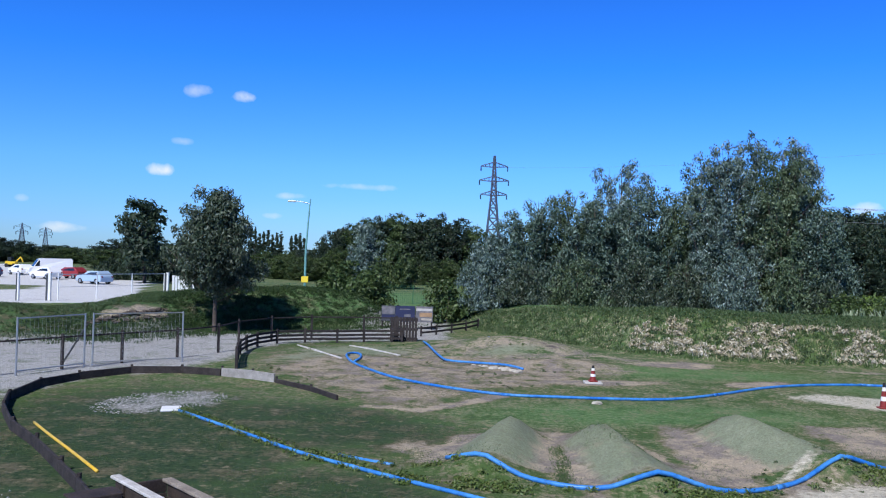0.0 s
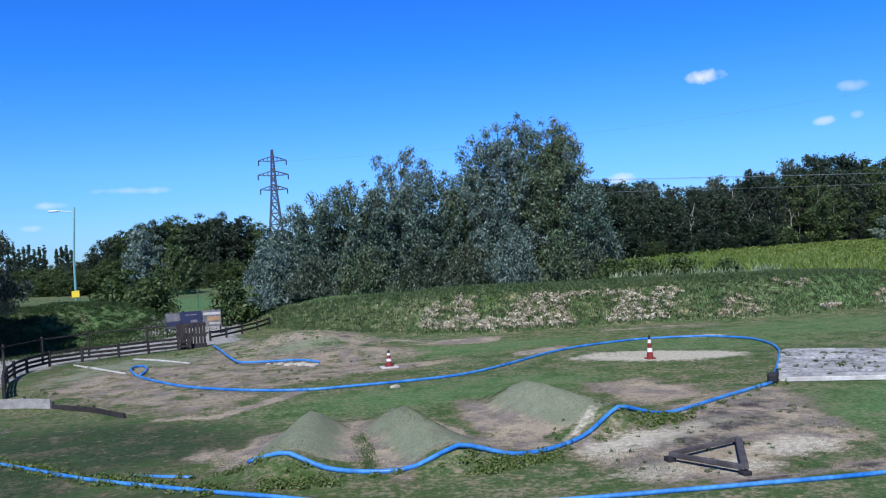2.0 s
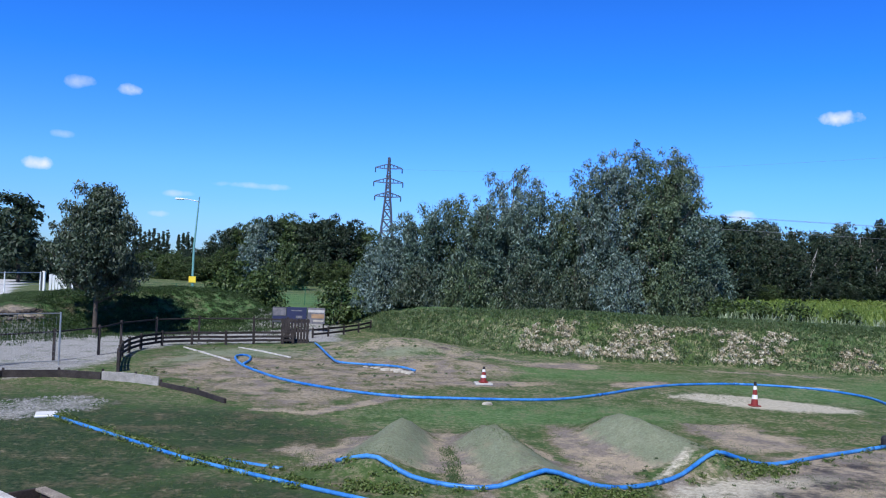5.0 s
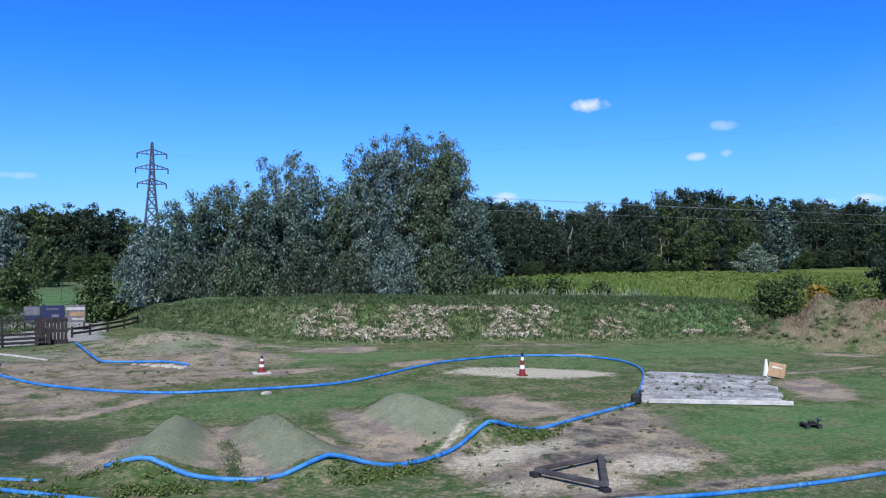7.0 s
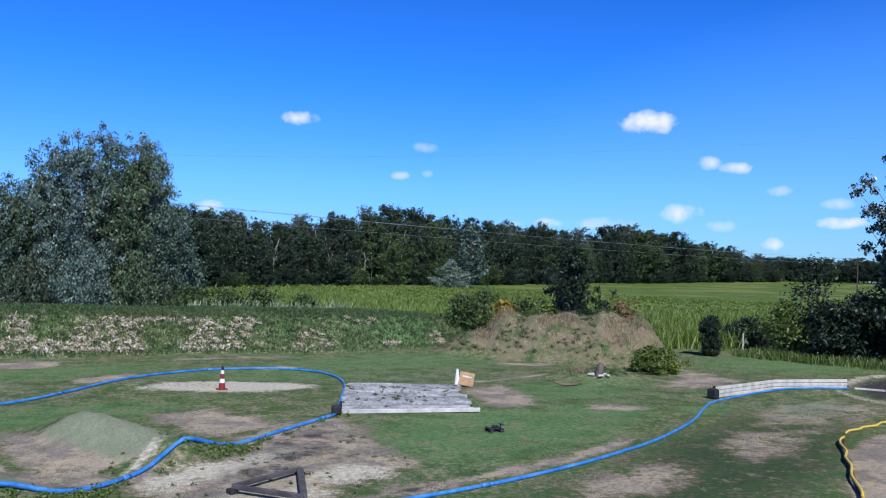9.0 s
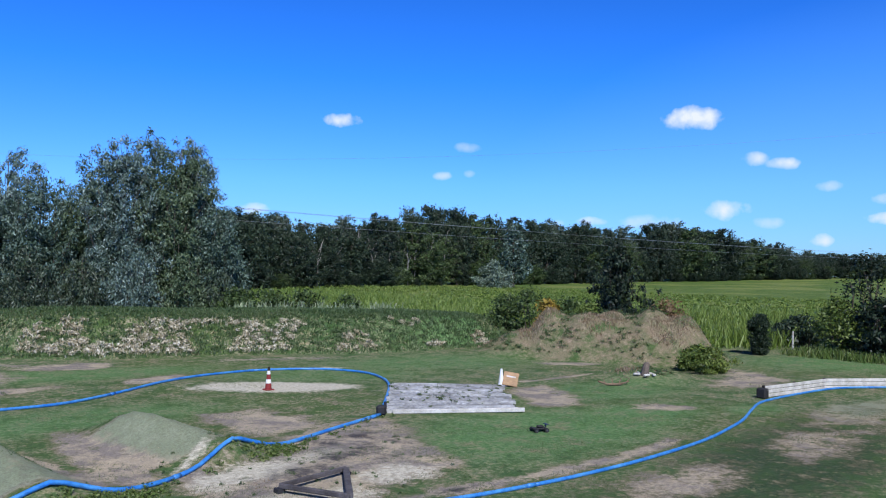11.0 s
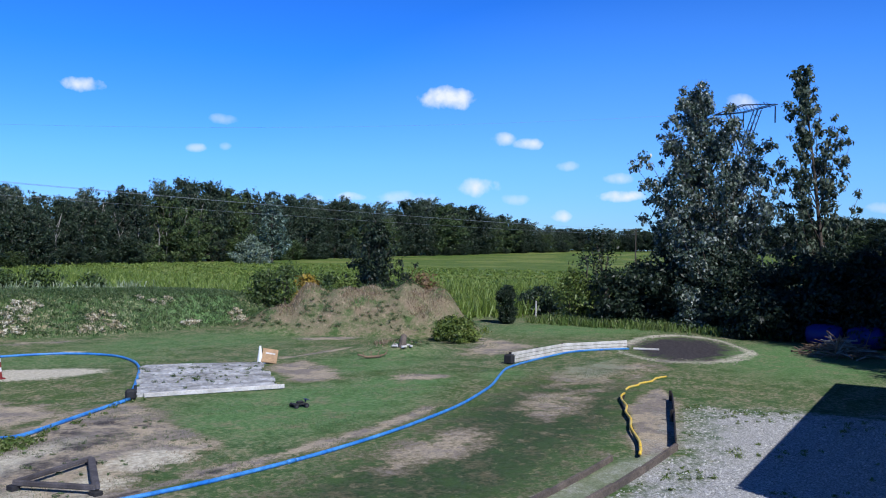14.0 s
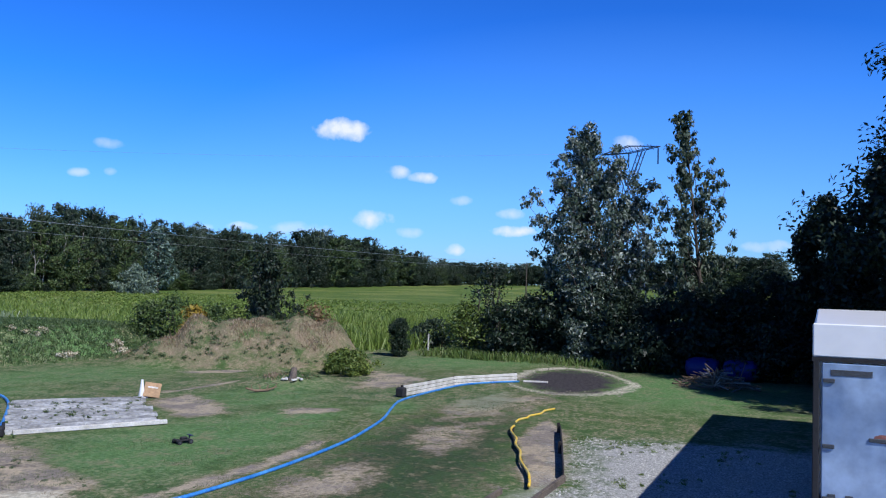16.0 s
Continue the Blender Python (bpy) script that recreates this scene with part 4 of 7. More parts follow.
for i, (az, r, el) in enumerate([(-3.0, 46, -0.6), (-5.4, 44.8, -0.4), (-9.0, 44.8, 0.2), (-13.0, 44.8, 0.5), (-16.0, 44.8, 0.2), (-19.3, 44.8, 0.7), (-22.4, 44.8, 0.4), (-24.3, 45.5, -0.8)]):
    put_branch_tree(az, r, el, name="willow_bush", seed=40 + i, profile=ROUND(1.9), n_branches=34, clump=0.40, n_leaves=8500, leaf=0.085, leaves_mat=M["silver_willow" if i in (0, 5) else ("willow_olive" if i in (2, 6) else "bankleaf")],
                    label="low silvery willow bush at the foot of the thicket", category="bush", group="willow bushes behind the berm", start=0.08, rise=1.4, inner=0.4, multi=0.6, flat=1.1, upright=0.5, slim=0.34)

# the single tree on the entrance bank
put_branch_tree(15.0, 37.6, 3.7, name="bank_tree", seed=71, profile=[(0, 0.3), (0.36, 0.9), (0.44, 1.7), (0.55, 2.1), (0.68, 1.85), (0.8, 1.35), (0.92, 0.75), (1, 0.15)], n_branches=80, clump=0.38, n_leaves=32000, leaf=0.085,
                leaves_mat=M["bankleaf"], label="young round-headed willow standing on a grass bank", start=0.4, rise=0.5, inner=0.5, step=0.4, split=True, flat=1.1, upright=0.4, slim=0.36)
put_tree(4.6, 46.5, -1.0, name="round_bush", seed=72, profile=ROUND(1.0), n_clumps=40, n_leaves=2600, leaf=0.11, leaves_mat=M["green"], label="clipped green bush beside the entrance", category="bush", clump=0.3, bare=0.05, stems=3, limbs=3)
put_tree(-0.1, 45.5, -1.55, name="entrance_bush", seed=73, profile=ROUND(1.5), n_clumps=60, n_leaves=4200, leaf=0.11, leaves_mat=M["green"], label="leafy bush beside the entrance gate", category="bush", clump=0.22, bare=0.02, stems=3, limbs=4)
put_tree(6.1, 58, -0.35, name="roadside_bush", seed=74, profile=ROUND(2.0), n_clumps=60, n_leaves=3600, leaf=0.16, leaves_mat=M["green"], label="rounded green bush behind the bank", category="bush", clump=0.2, bare=0.05, stems=3, limbs=4)

for i, (az, r, el) in enumerate([(17.0, 98, -0.6), (18.4, 99, -0.7), (19.8, 100, -0.7), (21.2, 101, -0.8), (15.6, 97, -0.5)]):
    put_branch_tree(az, r, el, name="hedge_bush", seed=240 + i, profile=ROUND(2.4), n_branches=34, clump=0.7, n_leaves=4800, leaf=0.16, leaves_mat=M["forest"], label="dark bush in the hedge behind the car park", category="bush", group="hedge behind the car park", start=0.05, multi=0.5)

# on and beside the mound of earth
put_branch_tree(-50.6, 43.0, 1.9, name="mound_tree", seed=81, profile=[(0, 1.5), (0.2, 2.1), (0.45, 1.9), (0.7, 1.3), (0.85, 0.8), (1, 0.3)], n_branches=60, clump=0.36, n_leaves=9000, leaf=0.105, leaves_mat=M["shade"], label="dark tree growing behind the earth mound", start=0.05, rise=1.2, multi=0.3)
for i, (az, r, el, rad, mt) in enumerate([(-43.3, 42, -1.6, 0.8, "green"), (-45.0, 41, -1.2, 0.9, "green"), (-46.2, 38.5, -1.9, 0.5, "autumn"), (-47.6, 40, -1.75, 0.9, "green"), (-49.0, 39, -1.9, 0.7, "lime"),
                                          (-53.8, 40, -1.75, 1.0, "withered")]):
    put_tree(az, r, el, name="shrub", seed=90 + i, profile=ROUND(rad), n_clumps=36, n_leaves=1900, leaf=0.085, leaves_mat=M[mt],
             label="yellow-orange shrub on the crest" if mt == "autumn" else ("brown withered shrub on the crest" if mt == "withered" else "low green shrub on the crest"), category="shrub", group="shrubs round the earth mound", clump=0.3, bare=0.02, stems=3, limbs=3)
make_tree("bush", (27.2, 18.2, gz(27.2, 18.2)), 101, 0.9, ROUND(1.2), 90, 7000, 0.06, M["lime"], "dense rounded green bush at the foot of the mound", "bush", clump=0.3, bare=0.02, stems=3, limbs=4)
make_tree("columnar_conifer", (34.9, 20.5, gz(34.9, 20.5)), 102, 1.85, [(0, 0.36), (0.3, 0.44), (0.8, 0.42), (1, 0.22)], 200, 22000, 0.036, M["conifer"], "small dark columnar conifer standing in the grass", "tree", clump=0.09, bare=0.02, limbs=3)
for i, (az, r, el, rad) in enumerate([(-27.4, 44, -1.55, 1.5), (-29.6, 44.5, -1.6, 1.4), (-32.6, 44.5, -2.0, 1.0), (-25.4, 43.5, -1.5, 1.3)]):
    put_tree(az, r, el, name="berm_shrub", seed=110 + i, profile=ROUND(rad), n_clumps=40, n_leaves=2200, leaf=0.10, leaves_mat=M["green"], label="dark green shrub behind the berm", category="shrub", group="shrubs behind the berm", clump=0.3, bare=0.02, stems=3, limbs=3)

stake = thing("stake", (37.6, 20.4, gz(37.6, 20.4)), "thin pale stake standing in rough grass", "stake")
bm = bmesh.new()
add_box(bm, (0.06, 0.06, 1.0), (0, 0, 0.48), None, 0.008)
part("shaft", bm, M["pale_wood"], stake)
put_tree(-64.0, 43, -1.3, name="shrub", seed=99, profile=ROUND(1.1), n_clumps=50, n_leaves=2600, leaf=0.085, leaves_mat=M["lime"], label="yellow-green shrub at the edge of the weeds", category="shrub", group="shrubs round the earth mound", clump=0.25, bare=0.02, stems=3, limbs=3)
put_tree(-62.3, 47, -2.3, name="shrub", seed=98, profile=ROUND(1.3), n_clumps=50, n_leaves=2600, leaf=0.1, leaves_mat=M["forest"], label="dark shrub at the edge of the weeds", category="shrub", group="shrubs round the earth mound", clump=0.25, bare=0.02, stems=3, limbs=3)

# tall trees at the yard's end
put_branch_tree(-73.9, 44, 10.6, name="silver_poplar", seed=121, profile=[(0, 3.0), (0.12, 4.1), (0.35, 4.3), (0.5, 4.0), (0.68, 3.5), (0.83, 2.5), (0.94, 1.3), (1, 0.3)], n_branches=150, clump=0.42, n_leaves=62000, leaf=0.098, trunk_r=0.15,
                leaves_mat=M["poplar"], label="tall silver poplar with glinting leaves", start=0.05, rise=0.9, inner=0.35, step=0.6, split=True, lean=(0.35, 1.85), flat=0.9, upright=0.2, slim=0.5)
put_branch_tree(-79.6, 43, 11.7, name="slender_tree", seed=122, profile=[(0, 0.2), (0.3, 1.0), (0.42, 2.0), (0.55, 2.1), (0.72, 1.6), (0.86, 0.9), (1, 0.15)], n_branches=46, clump=0.30, n_leaves=9500, leaf=0.11, trunk_r=0.12,
                leaves_mat=M["bankleaf"], label="slender tree with an open ragged crown", start=0.36, rise=1.5, inner=0.3, step=0.5, lean=(-0.1, 1.1), split=True, leader=True, flat=1.1, upright=0.3, slim=0.45)
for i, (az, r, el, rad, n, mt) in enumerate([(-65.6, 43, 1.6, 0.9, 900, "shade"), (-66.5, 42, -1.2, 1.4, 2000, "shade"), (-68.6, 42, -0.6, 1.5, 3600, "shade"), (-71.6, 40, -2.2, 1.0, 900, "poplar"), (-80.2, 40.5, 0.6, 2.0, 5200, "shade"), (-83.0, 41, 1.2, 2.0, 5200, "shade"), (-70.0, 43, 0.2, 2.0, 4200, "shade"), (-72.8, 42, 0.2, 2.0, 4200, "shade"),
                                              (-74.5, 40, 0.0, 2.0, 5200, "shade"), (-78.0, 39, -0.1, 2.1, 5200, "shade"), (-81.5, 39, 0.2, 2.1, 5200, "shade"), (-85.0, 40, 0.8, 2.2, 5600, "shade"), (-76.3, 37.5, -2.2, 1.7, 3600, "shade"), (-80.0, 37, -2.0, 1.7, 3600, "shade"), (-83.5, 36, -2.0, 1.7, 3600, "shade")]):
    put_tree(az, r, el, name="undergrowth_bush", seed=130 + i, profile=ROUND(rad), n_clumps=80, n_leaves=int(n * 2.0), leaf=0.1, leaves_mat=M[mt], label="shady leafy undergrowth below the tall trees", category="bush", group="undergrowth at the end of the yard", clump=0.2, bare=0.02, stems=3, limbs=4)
# trees from -96 degrees on are unseen, added to cast shade on the yard's end
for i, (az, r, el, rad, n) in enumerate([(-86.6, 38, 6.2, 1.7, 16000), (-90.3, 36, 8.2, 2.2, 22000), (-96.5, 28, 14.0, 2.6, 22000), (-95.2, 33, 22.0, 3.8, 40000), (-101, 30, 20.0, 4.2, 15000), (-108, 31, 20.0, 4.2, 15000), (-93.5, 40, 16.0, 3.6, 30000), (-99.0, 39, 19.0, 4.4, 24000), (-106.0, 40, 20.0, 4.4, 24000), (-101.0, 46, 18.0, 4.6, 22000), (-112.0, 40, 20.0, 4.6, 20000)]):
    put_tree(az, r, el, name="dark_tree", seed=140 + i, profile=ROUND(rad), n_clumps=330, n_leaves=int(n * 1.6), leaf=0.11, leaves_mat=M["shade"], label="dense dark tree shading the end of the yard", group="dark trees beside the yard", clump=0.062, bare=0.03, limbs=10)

# the wood beyond the field: a few shapes, repeated
DOME = lambda r: [(0, r * 0.6), (0.2, r * 0.85), (0.45, r), (0.7, r * 0.98), (0.88, r * 0.75), (1, r * 0.4)]
WOOD = []
for i, (prof, n_br, n, mt, st_, ri_, bk_, lab) in enumerate([
        (DOME(4.2), 60, 9000, "forest", 0.10, 0.7, "bark", "dark broadleaf tree at the edge of the wood"), (DOME(3.2), 56, 7600, "forest", 0.25, 1.0, "bark", "tall dark broadleaf tree of the wood"),
        (DOME(4.6), 64, 9500, "woodlight", 0.08, 0.6, "bark", "broad light green tree at the edge of the wood"), (DOME(2.5), 36, 3800, "forest", 0.45, 1.3, "birch", "thin-crowned tree of the wood with a pale trunk"),
        (DOME(4.0), 54, 8000, "green", 0.05, 0.7, "bark", "rounded tree at the edge of the wood"), (DOME(2.2), 30, 3000, "bankleaf", 0.5, 1.6, "birch", "slim tree with a see-through crown"),
        (DOME(3.6), 50, 7000, "shade", 0.10, 0.8, "bark", "very dark tree standing in the wood")]):
    wx_, wy_ = polar(-22.5 - 0.9 * i, 150)
    WOOD.append(branch_tree("wood_tree", (wx_, wy_, gz(wx_, wy_)), 160 + i, 12.0, prof, n_br, 0.9, int(n * 1.25), 0.22, M[mt], lab, group="trees of the wood beyond the field", start=st_, rise=ri_, inner=0.4, step=0.9, bark=bk_, trunk_r=0.17 if bk_ == "birch" else 0.2))


def wood_tree(k, az, r, el_top, wide=1.0):
    x, y = polar(az, r)
    z = gz(x, y)
    f = (3.5 + r * math.tan(radians(el_top)) - z) / 11.6
    m = Matrix.Translation((x, y, z - 0.1)) @ Matrix.Rotation(az * 3.7 + k, 4, "Z") @ Matrix.Diagonal((f * wide, f * wide, f, 1))
    ob = copy_thing(WOOD[k], Matrix.Identity(4))
    ob.matrix_world = m
    return ob


SKY_AZ = [-84, -78, -70, -65.9, -62.3, -60.4, -58.5, -57.0, -55.9, -54.4, -53.0, -52.4, -50.2, -47.9, -46.4, -44.9, -43.4, -42.1, -40.4, -39.0, -35.7, -34.7, -33.7, -32.6, -31.4, -29.8, -28.6, -27.5, -26.1, -20]
SKY_EL = [2.4, 2.0, 1.5, 1.36, 1.6, 2.0, 2.4, 2.4, 3.2, 3.5, 3.3, 2.65, 3.25, 3.05, 3.25, 3.15, 3.45, 3.8, 3.8, 4.05, 3.75, 2.85, 3.55, 2.85, 3.1, 2.5, 2.6, 3.2, 3.3, 3.2]
rs = np.random.RandomState(5)
az = -21.0
while az > -84:
    far = float(np.interp(-az, [20, 25, 40, 48, 53, 59, 65, 84], [112, 116, 185, 235, 270, 310, 340, 300]))
    e = float(np.interp(az, SKY_AZ, SKY_EL))
    wide = float(np.interp(-az, [20, 50, 62, 84], [1.0, 1.2, 1.7, 2.1]))
    wide *= 150 / far if far < 150 else 1.0
    wood_tree(int(rs.choice([0, 1, 1, 3, 5, 6])), az, far + 14, e * rs.uniform(0.82, 1.06), wide * rs.uniform(0.7, 1.1))
    wood_tree(int(rs.choice([3, 5, 1, 6])), az - 0.5, far + 10, e * rs.uniform(0.7, 1.04), wide * rs.uniform(0.7, 1.1))
    wood_tree(int(rs.choice([0, 1, 2, 6, 6])), az - 0.3, far + 6, e * rs.uniform(0.45, 0.85), wide * rs.uniform(0.8, 1.2))
    wood_tree(int(rs.choice([0, 0, 6, 6, 4, 2])), az - 0.7, far, -0.9 + rs.uniform(0.1, 1.5), wide * rs.uniform(1.2, 2.0))
    az -= 1.05 * 160 / max(far, 140) * rs.uniform(0.6, 1.4) + 0.25
for k_, az_, r_, el_, w_ in ((1, -26.4, 124, 2.7, 0.9), (0, -28.9, 136, 2.4, 1.0), (3, -29.6, 146, 2.9, 1.0), (1, -30.9, 150, 2.6, 0.9), (5, -32.2, 160, 3.2, 1.0), (3, -34.4, 168, 3.1, 1.0)):
    wood_tree(k_, az_, r_, el_, w_)
put_branch_tree(-42.5, 165, 0.5, name="silver_tree", seed=171, profile=ROUND(3.7), n_branches=54, clump=0.8, n_leaves=15000, leaf=0.19, leaves_mat=M["silver"], label="silvery tree before the dark wood", start=0.05, rise=0.8, multi=0.3, upright=0.0, slim=0.6)
put_branch_tree(-43.8, 178, 3.3, name="silver_tree", seed=172, profile=TALL(3.4), n_branches=44, clump=0.8, n_leaves=4200, leaf=0.26, leaves_mat=M["willow"], label="tall silvery tree within the dark wood", start=0.25, rise=0.9, upright=0.0, slim=0.6)
for az_, r_, t_, ln_ in [(-37.1, 184, 2.3, 0.9), (-36.7, 190, 1.9, -0.5), (-39.1, 190, 2.6, 0.6), (-34.3, 172, 2.0, -0.8), (-33.2, 176, 2.6, 0.3), (-41.0, 198, 2.4, -0.4), (-30.6, 160, 1.8, 0.7), (-38.2, 190, 2.4, 0.3), (-35.4, 180, 2.2, 0.5)]:
    r_ = float(np.interp(-az_, [20, 25, 40, 48], [112, 116, 185, 235])) + 3
    x_, y_ = polar(az_, r_)
    root = thing("birch_stem", (x_, y_, gz(x_, y_)), "bare pale birch stem before the dark wood", "tree trunk", "birch stems at the edge of the wood")
    bm = bmesh.new()
    h_ = 3.5 + r_ * math.tan(radians(t_))
    add_tube(bm, [(0, 0, -0.2), (0.25 * ln_, 0, h_ * 0.3), (0.1 * ln_, 0, h_ * 0.55), (0.9 * ln_, 0, h_ * 0.8), (1.5 * ln_, 0, h_)], [0.11, 0.09, 0.075, 0.05, 0.02], 6)
    part("stem", bm, M["birch"], root, "", True)
    for f_ in (0.5, 0.62, 0.74):
        bm = bmesh.new()
        sd = 1 if f_ != 0.62 else -1
        add_tube(bm, [(0.3 * ln_ * f_, 0, h_ * f_), (0.7 * sd, 0.2, h_ * (f_ + 0.1)), (1.1 * sd, 0.3, h_ * (f_ + 0.22))], [0.045, 0.035, 0.012], 5)
        part("limb", bm, M["birch"], root, "", True)

# trees to the left of the thicket
LEFT_AZ = [-4, -2.7, -2.0, -0.1, 2.4, 3.5, 6.7, 8.1, 8.9, 11.9, 17.6, 21.2, 21.9, 24.2, 26.5, 29, 34]
LEFT_EL = [1.4, 1.5, 2.0, 2.85, 2.3, 2.6, 1.8, 0.6, 0.1, 0.0, 0.6, 0.6, 0.0, 0.2, 0.35, 0.6, 0.8]
az = -3.6
while az < 34:
    far = float(np.interp(az, [-4, 8, 12, 20, 22, 34], [104, 110, 120, 120, 190, 210]))
    e = float(np.interp(az, LEFT_AZ, LEFT_EL))
    wide = 1.15 if az < 8 else (1.7 if az < 20 else 2.8)
    wood_tree(int(rs.choice([0, 1, 6, 6])), az + 0.4, far + 9, e - rs.uniform(0.1, 0.5), wide)
    wood_tree(int(rs.choice([0, 1, 6, 4])), az, far + 6, e + rs.uniform(-0.25, 0.12) * (0.4 if 7.5 < az < 13 else 1), wide)
    wood_tree(int(rs.choice([0, 2, 4])), az + 0.5, far, min(e - 0.2, -0.2 + rs.uniform(-0.4, 0.5) * (0 if 7.0 < az < 13 else 1)), wide * 1.2)
    az += 1.2 * rs.uniform(0.8, 1.2)
put_branch_tree(5.3, 96, 2.2, name="silver_tree", seed=173, profile=TALL(2.3), n_branches=44, clump=0.6, n_leaves=9000, leaf=0.16, leaves_mat=M["silver_willow"], label="grey-green tree before the darker trees", start=0.1, rise=1.2, multi=0.3)
put_branch_tree(3.2, 92, 0.9, name="rounded_tree", seed=174, profile=ROUND(2.8), n_branches=44, clump=0.6, n_leaves=9000, leaf=0.16, leaves_mat=M["woodlight"], label="light green tree behind the entrance", start=0.1, rise=1.0, multi=0.3)
put_tree(19.4, 92, 3.1, name="roadside_tree", seed=181, profile=[(0, 1.0), (0.3, 1.9), (0.6, 2.3), (0.85, 1.9), (1, 0.8)], n_clumps=80, n_leaves=3600, leaf=0.27, leaves_mat=M["forest"], label="dark tree with a leaning crown beside the car park", clump=0.13, bare=0.1, limbs=9, lean=(-0.6, 0))
for i in range(12):
    a_ = 12.85 - 0.28 * i - (0.4 if i > 7 else 0)
    put_tree(a_, 150, 1.5 + 0.15 * math.sin(i * 2.1) - 0.02 * i, name="lombardy_poplar", seed=190 + i, profile=[(0, 0.25), (0.15, 0.38), (0.6, 0.36), (0.85, 0.24), (1, 0.05)], n_clumps=150, n_leaves=4200, leaf=0.13,
             leaves_mat=M["forest"], label="narrow columnar poplar in a distant row", group="row of distant poplars", clump=0.03, bare=0.03, limbs=3)


# ---- border pipes of the track ----
def pipe(pts, material, r, label, name="drain_pipe", lift=0.0, length=6.0, group="track border pipes"):
    """A plastic drain pipe laid along the ground, in lengths pushed together with collars."""
    path = [Vector((p[0], p[1], gz(p[0], p[1]) + r * 0.9 + lift)) for p in spline([(*p, 0) for p in pts], 0.3)]
    root = thing(name, tuple(path[0]), label, "pipe", group)
    o = path[0].copy()
    run, start = 0.0, 0
    for i in range(1, len(path)):
        run += (path[i] - path[i - 1]).length
        if run >= length or i == len(path) - 1:
            seg = [p - o for p in path[start:i + 1]]
            if len(seg) > 1:
                bm = bmesh.new()
                add_tube(bm, seg, r, 10)
                part("pipe_length", bm, material, root, "", True)
                if i < len(path) - 1:
                    bm = bmesh.new()
                    d = (seg[-1] - seg[-2]).normalized()
                    add_tube(bm, [seg[-1] - d * 0.09, seg[-1] + d * 0.09], r * 1.12, 10)
                    part("collar", bm, material, root, "", True)
            start, run = i, 0.0
    return root


P1 = [(-5.6, 18.3), (-4.2, 16.75), (-3.34, 15.85), (-2.44, 14.9), (-1.4, 13.95), (-0.4, 13.05), (0.4, 12.4), (1.6, 11.5), (3.4, 10.75), (5.4, 10.35), (6.75, 10.12), (8.3, 9.9), (10.2, 9.82), (11.5, 9.84), (12.75, 9.92), (14.2, 10.12),
      (15.7, 10.42), (17.2, 10.85), (18.6, 11.32), (20.2, 12.05), (21.6, 12.65), (22.9, 12.92), (24.4, 13.02), (26.3, 12.9), (27.6, 12.35), (28.6, 11.75)]
P2 = [(-1.73, 14.85), (-0.72, 14.2), (0.15, 14.4), (0.45, 14.1), (0.8, 13.85), (1.15, 13.6), (1.5, 13.35), (1.9, 13.1), (2.4, 12.95), (2.9, 13.0), (3.4, 13.1), (3.8, 13.15), (4.2, 13.2), (4.7, 13.22), (5.2, 13.4), (5.75, 13.75), (6.3, 14.1), (6.8, 14.35), (7.2, 14.45), (7.65, 14.58), (8.2, 14.8), (8.9, 15.15), (10.1, 15.8), (11.6, 16.55)]
P3 = [(11.75, 16.75), (13.0, 18.3), (14.6, 20.4), (15.5, 22.0), (15.85, 23.5), (15.4, 24.75), (14.5, 25.4), (12.8, 25.7), (10.9, 25.2), (9.2, 24.2), (7.7, 23.05), (6.0, 22.0), (4.66, 21.75), (3.0, 21.7), (1.7, 21.75), (0.2, 22.6), (-1.15, 24.1),
      (-2.15, 25.9), (-2.8, 27.3), (-3.15, 28.6), (-3.25, 29.6), (-3.05, 30.0), (-2.8, 29.6), (-2.7, 28.5), (-2.8, 27.6)]
P4 = [(-0.7, 33.6), (-0.05, 29.8), (0.24, 28.6), (0.96, 28.2), (2.1, 27.6), (2.6, 26.7)]
pipe(P1, M["blue"], 0.034, "long blue plastic drain pipe bordering the near side")
pipe(P2[2:], M["blue"], 0.04, "blue plastic drain pipe running over the mossy jumps")
pipe(P3, M["blue"], 0.038, "blue plastic drain pipe curving round the far hairpin")
pipe([(-1.73, 14.85), (-1.2, 14.5), (-0.72, 14.2)], M["blue"], 0.034, "end of blue drain pipe sunk in the grass", lift=-0.03)
pipe(P4, M["blue"], 0.038, "short blue plastic drain pipe by the wooden fence", lift=0.05)
pipe([(2.1, 37.6), (2.4, 37.0), (2.7, 36.6)], M["blue"], 0.05, "short end of faded blue drain pipe in the earth")
pipe([(22.9, 8.3), (22.4, 8.42), (21.9, 8.33), (21.4, 8.46), (21.1, 8.4), (20.7, 8.48), (20.3, 8.4)], M["yellow"], 0.027, "yellow plastic pipe lying on the ground")
pipe([(19.5, 8.1), (19.2, 8.05), (18.7, 7.85), (17.9, 7.38), (17.2, 7.12), (16.47, 6.7), (15.6, 6.34), (14.5, 5.72), (13.7, 5.4)], M["yellow"], 0.027, "yellow plastic pipe on top of a low board edging", lift=0.06)
pipe([(-8.0, 16.8), (-7.12, 15.6), (-6.26, 14.48), (-5.3, 13.25)], M["yellow"], 0.026, "thin yellow pipe laid in the grass", lift=0.0)


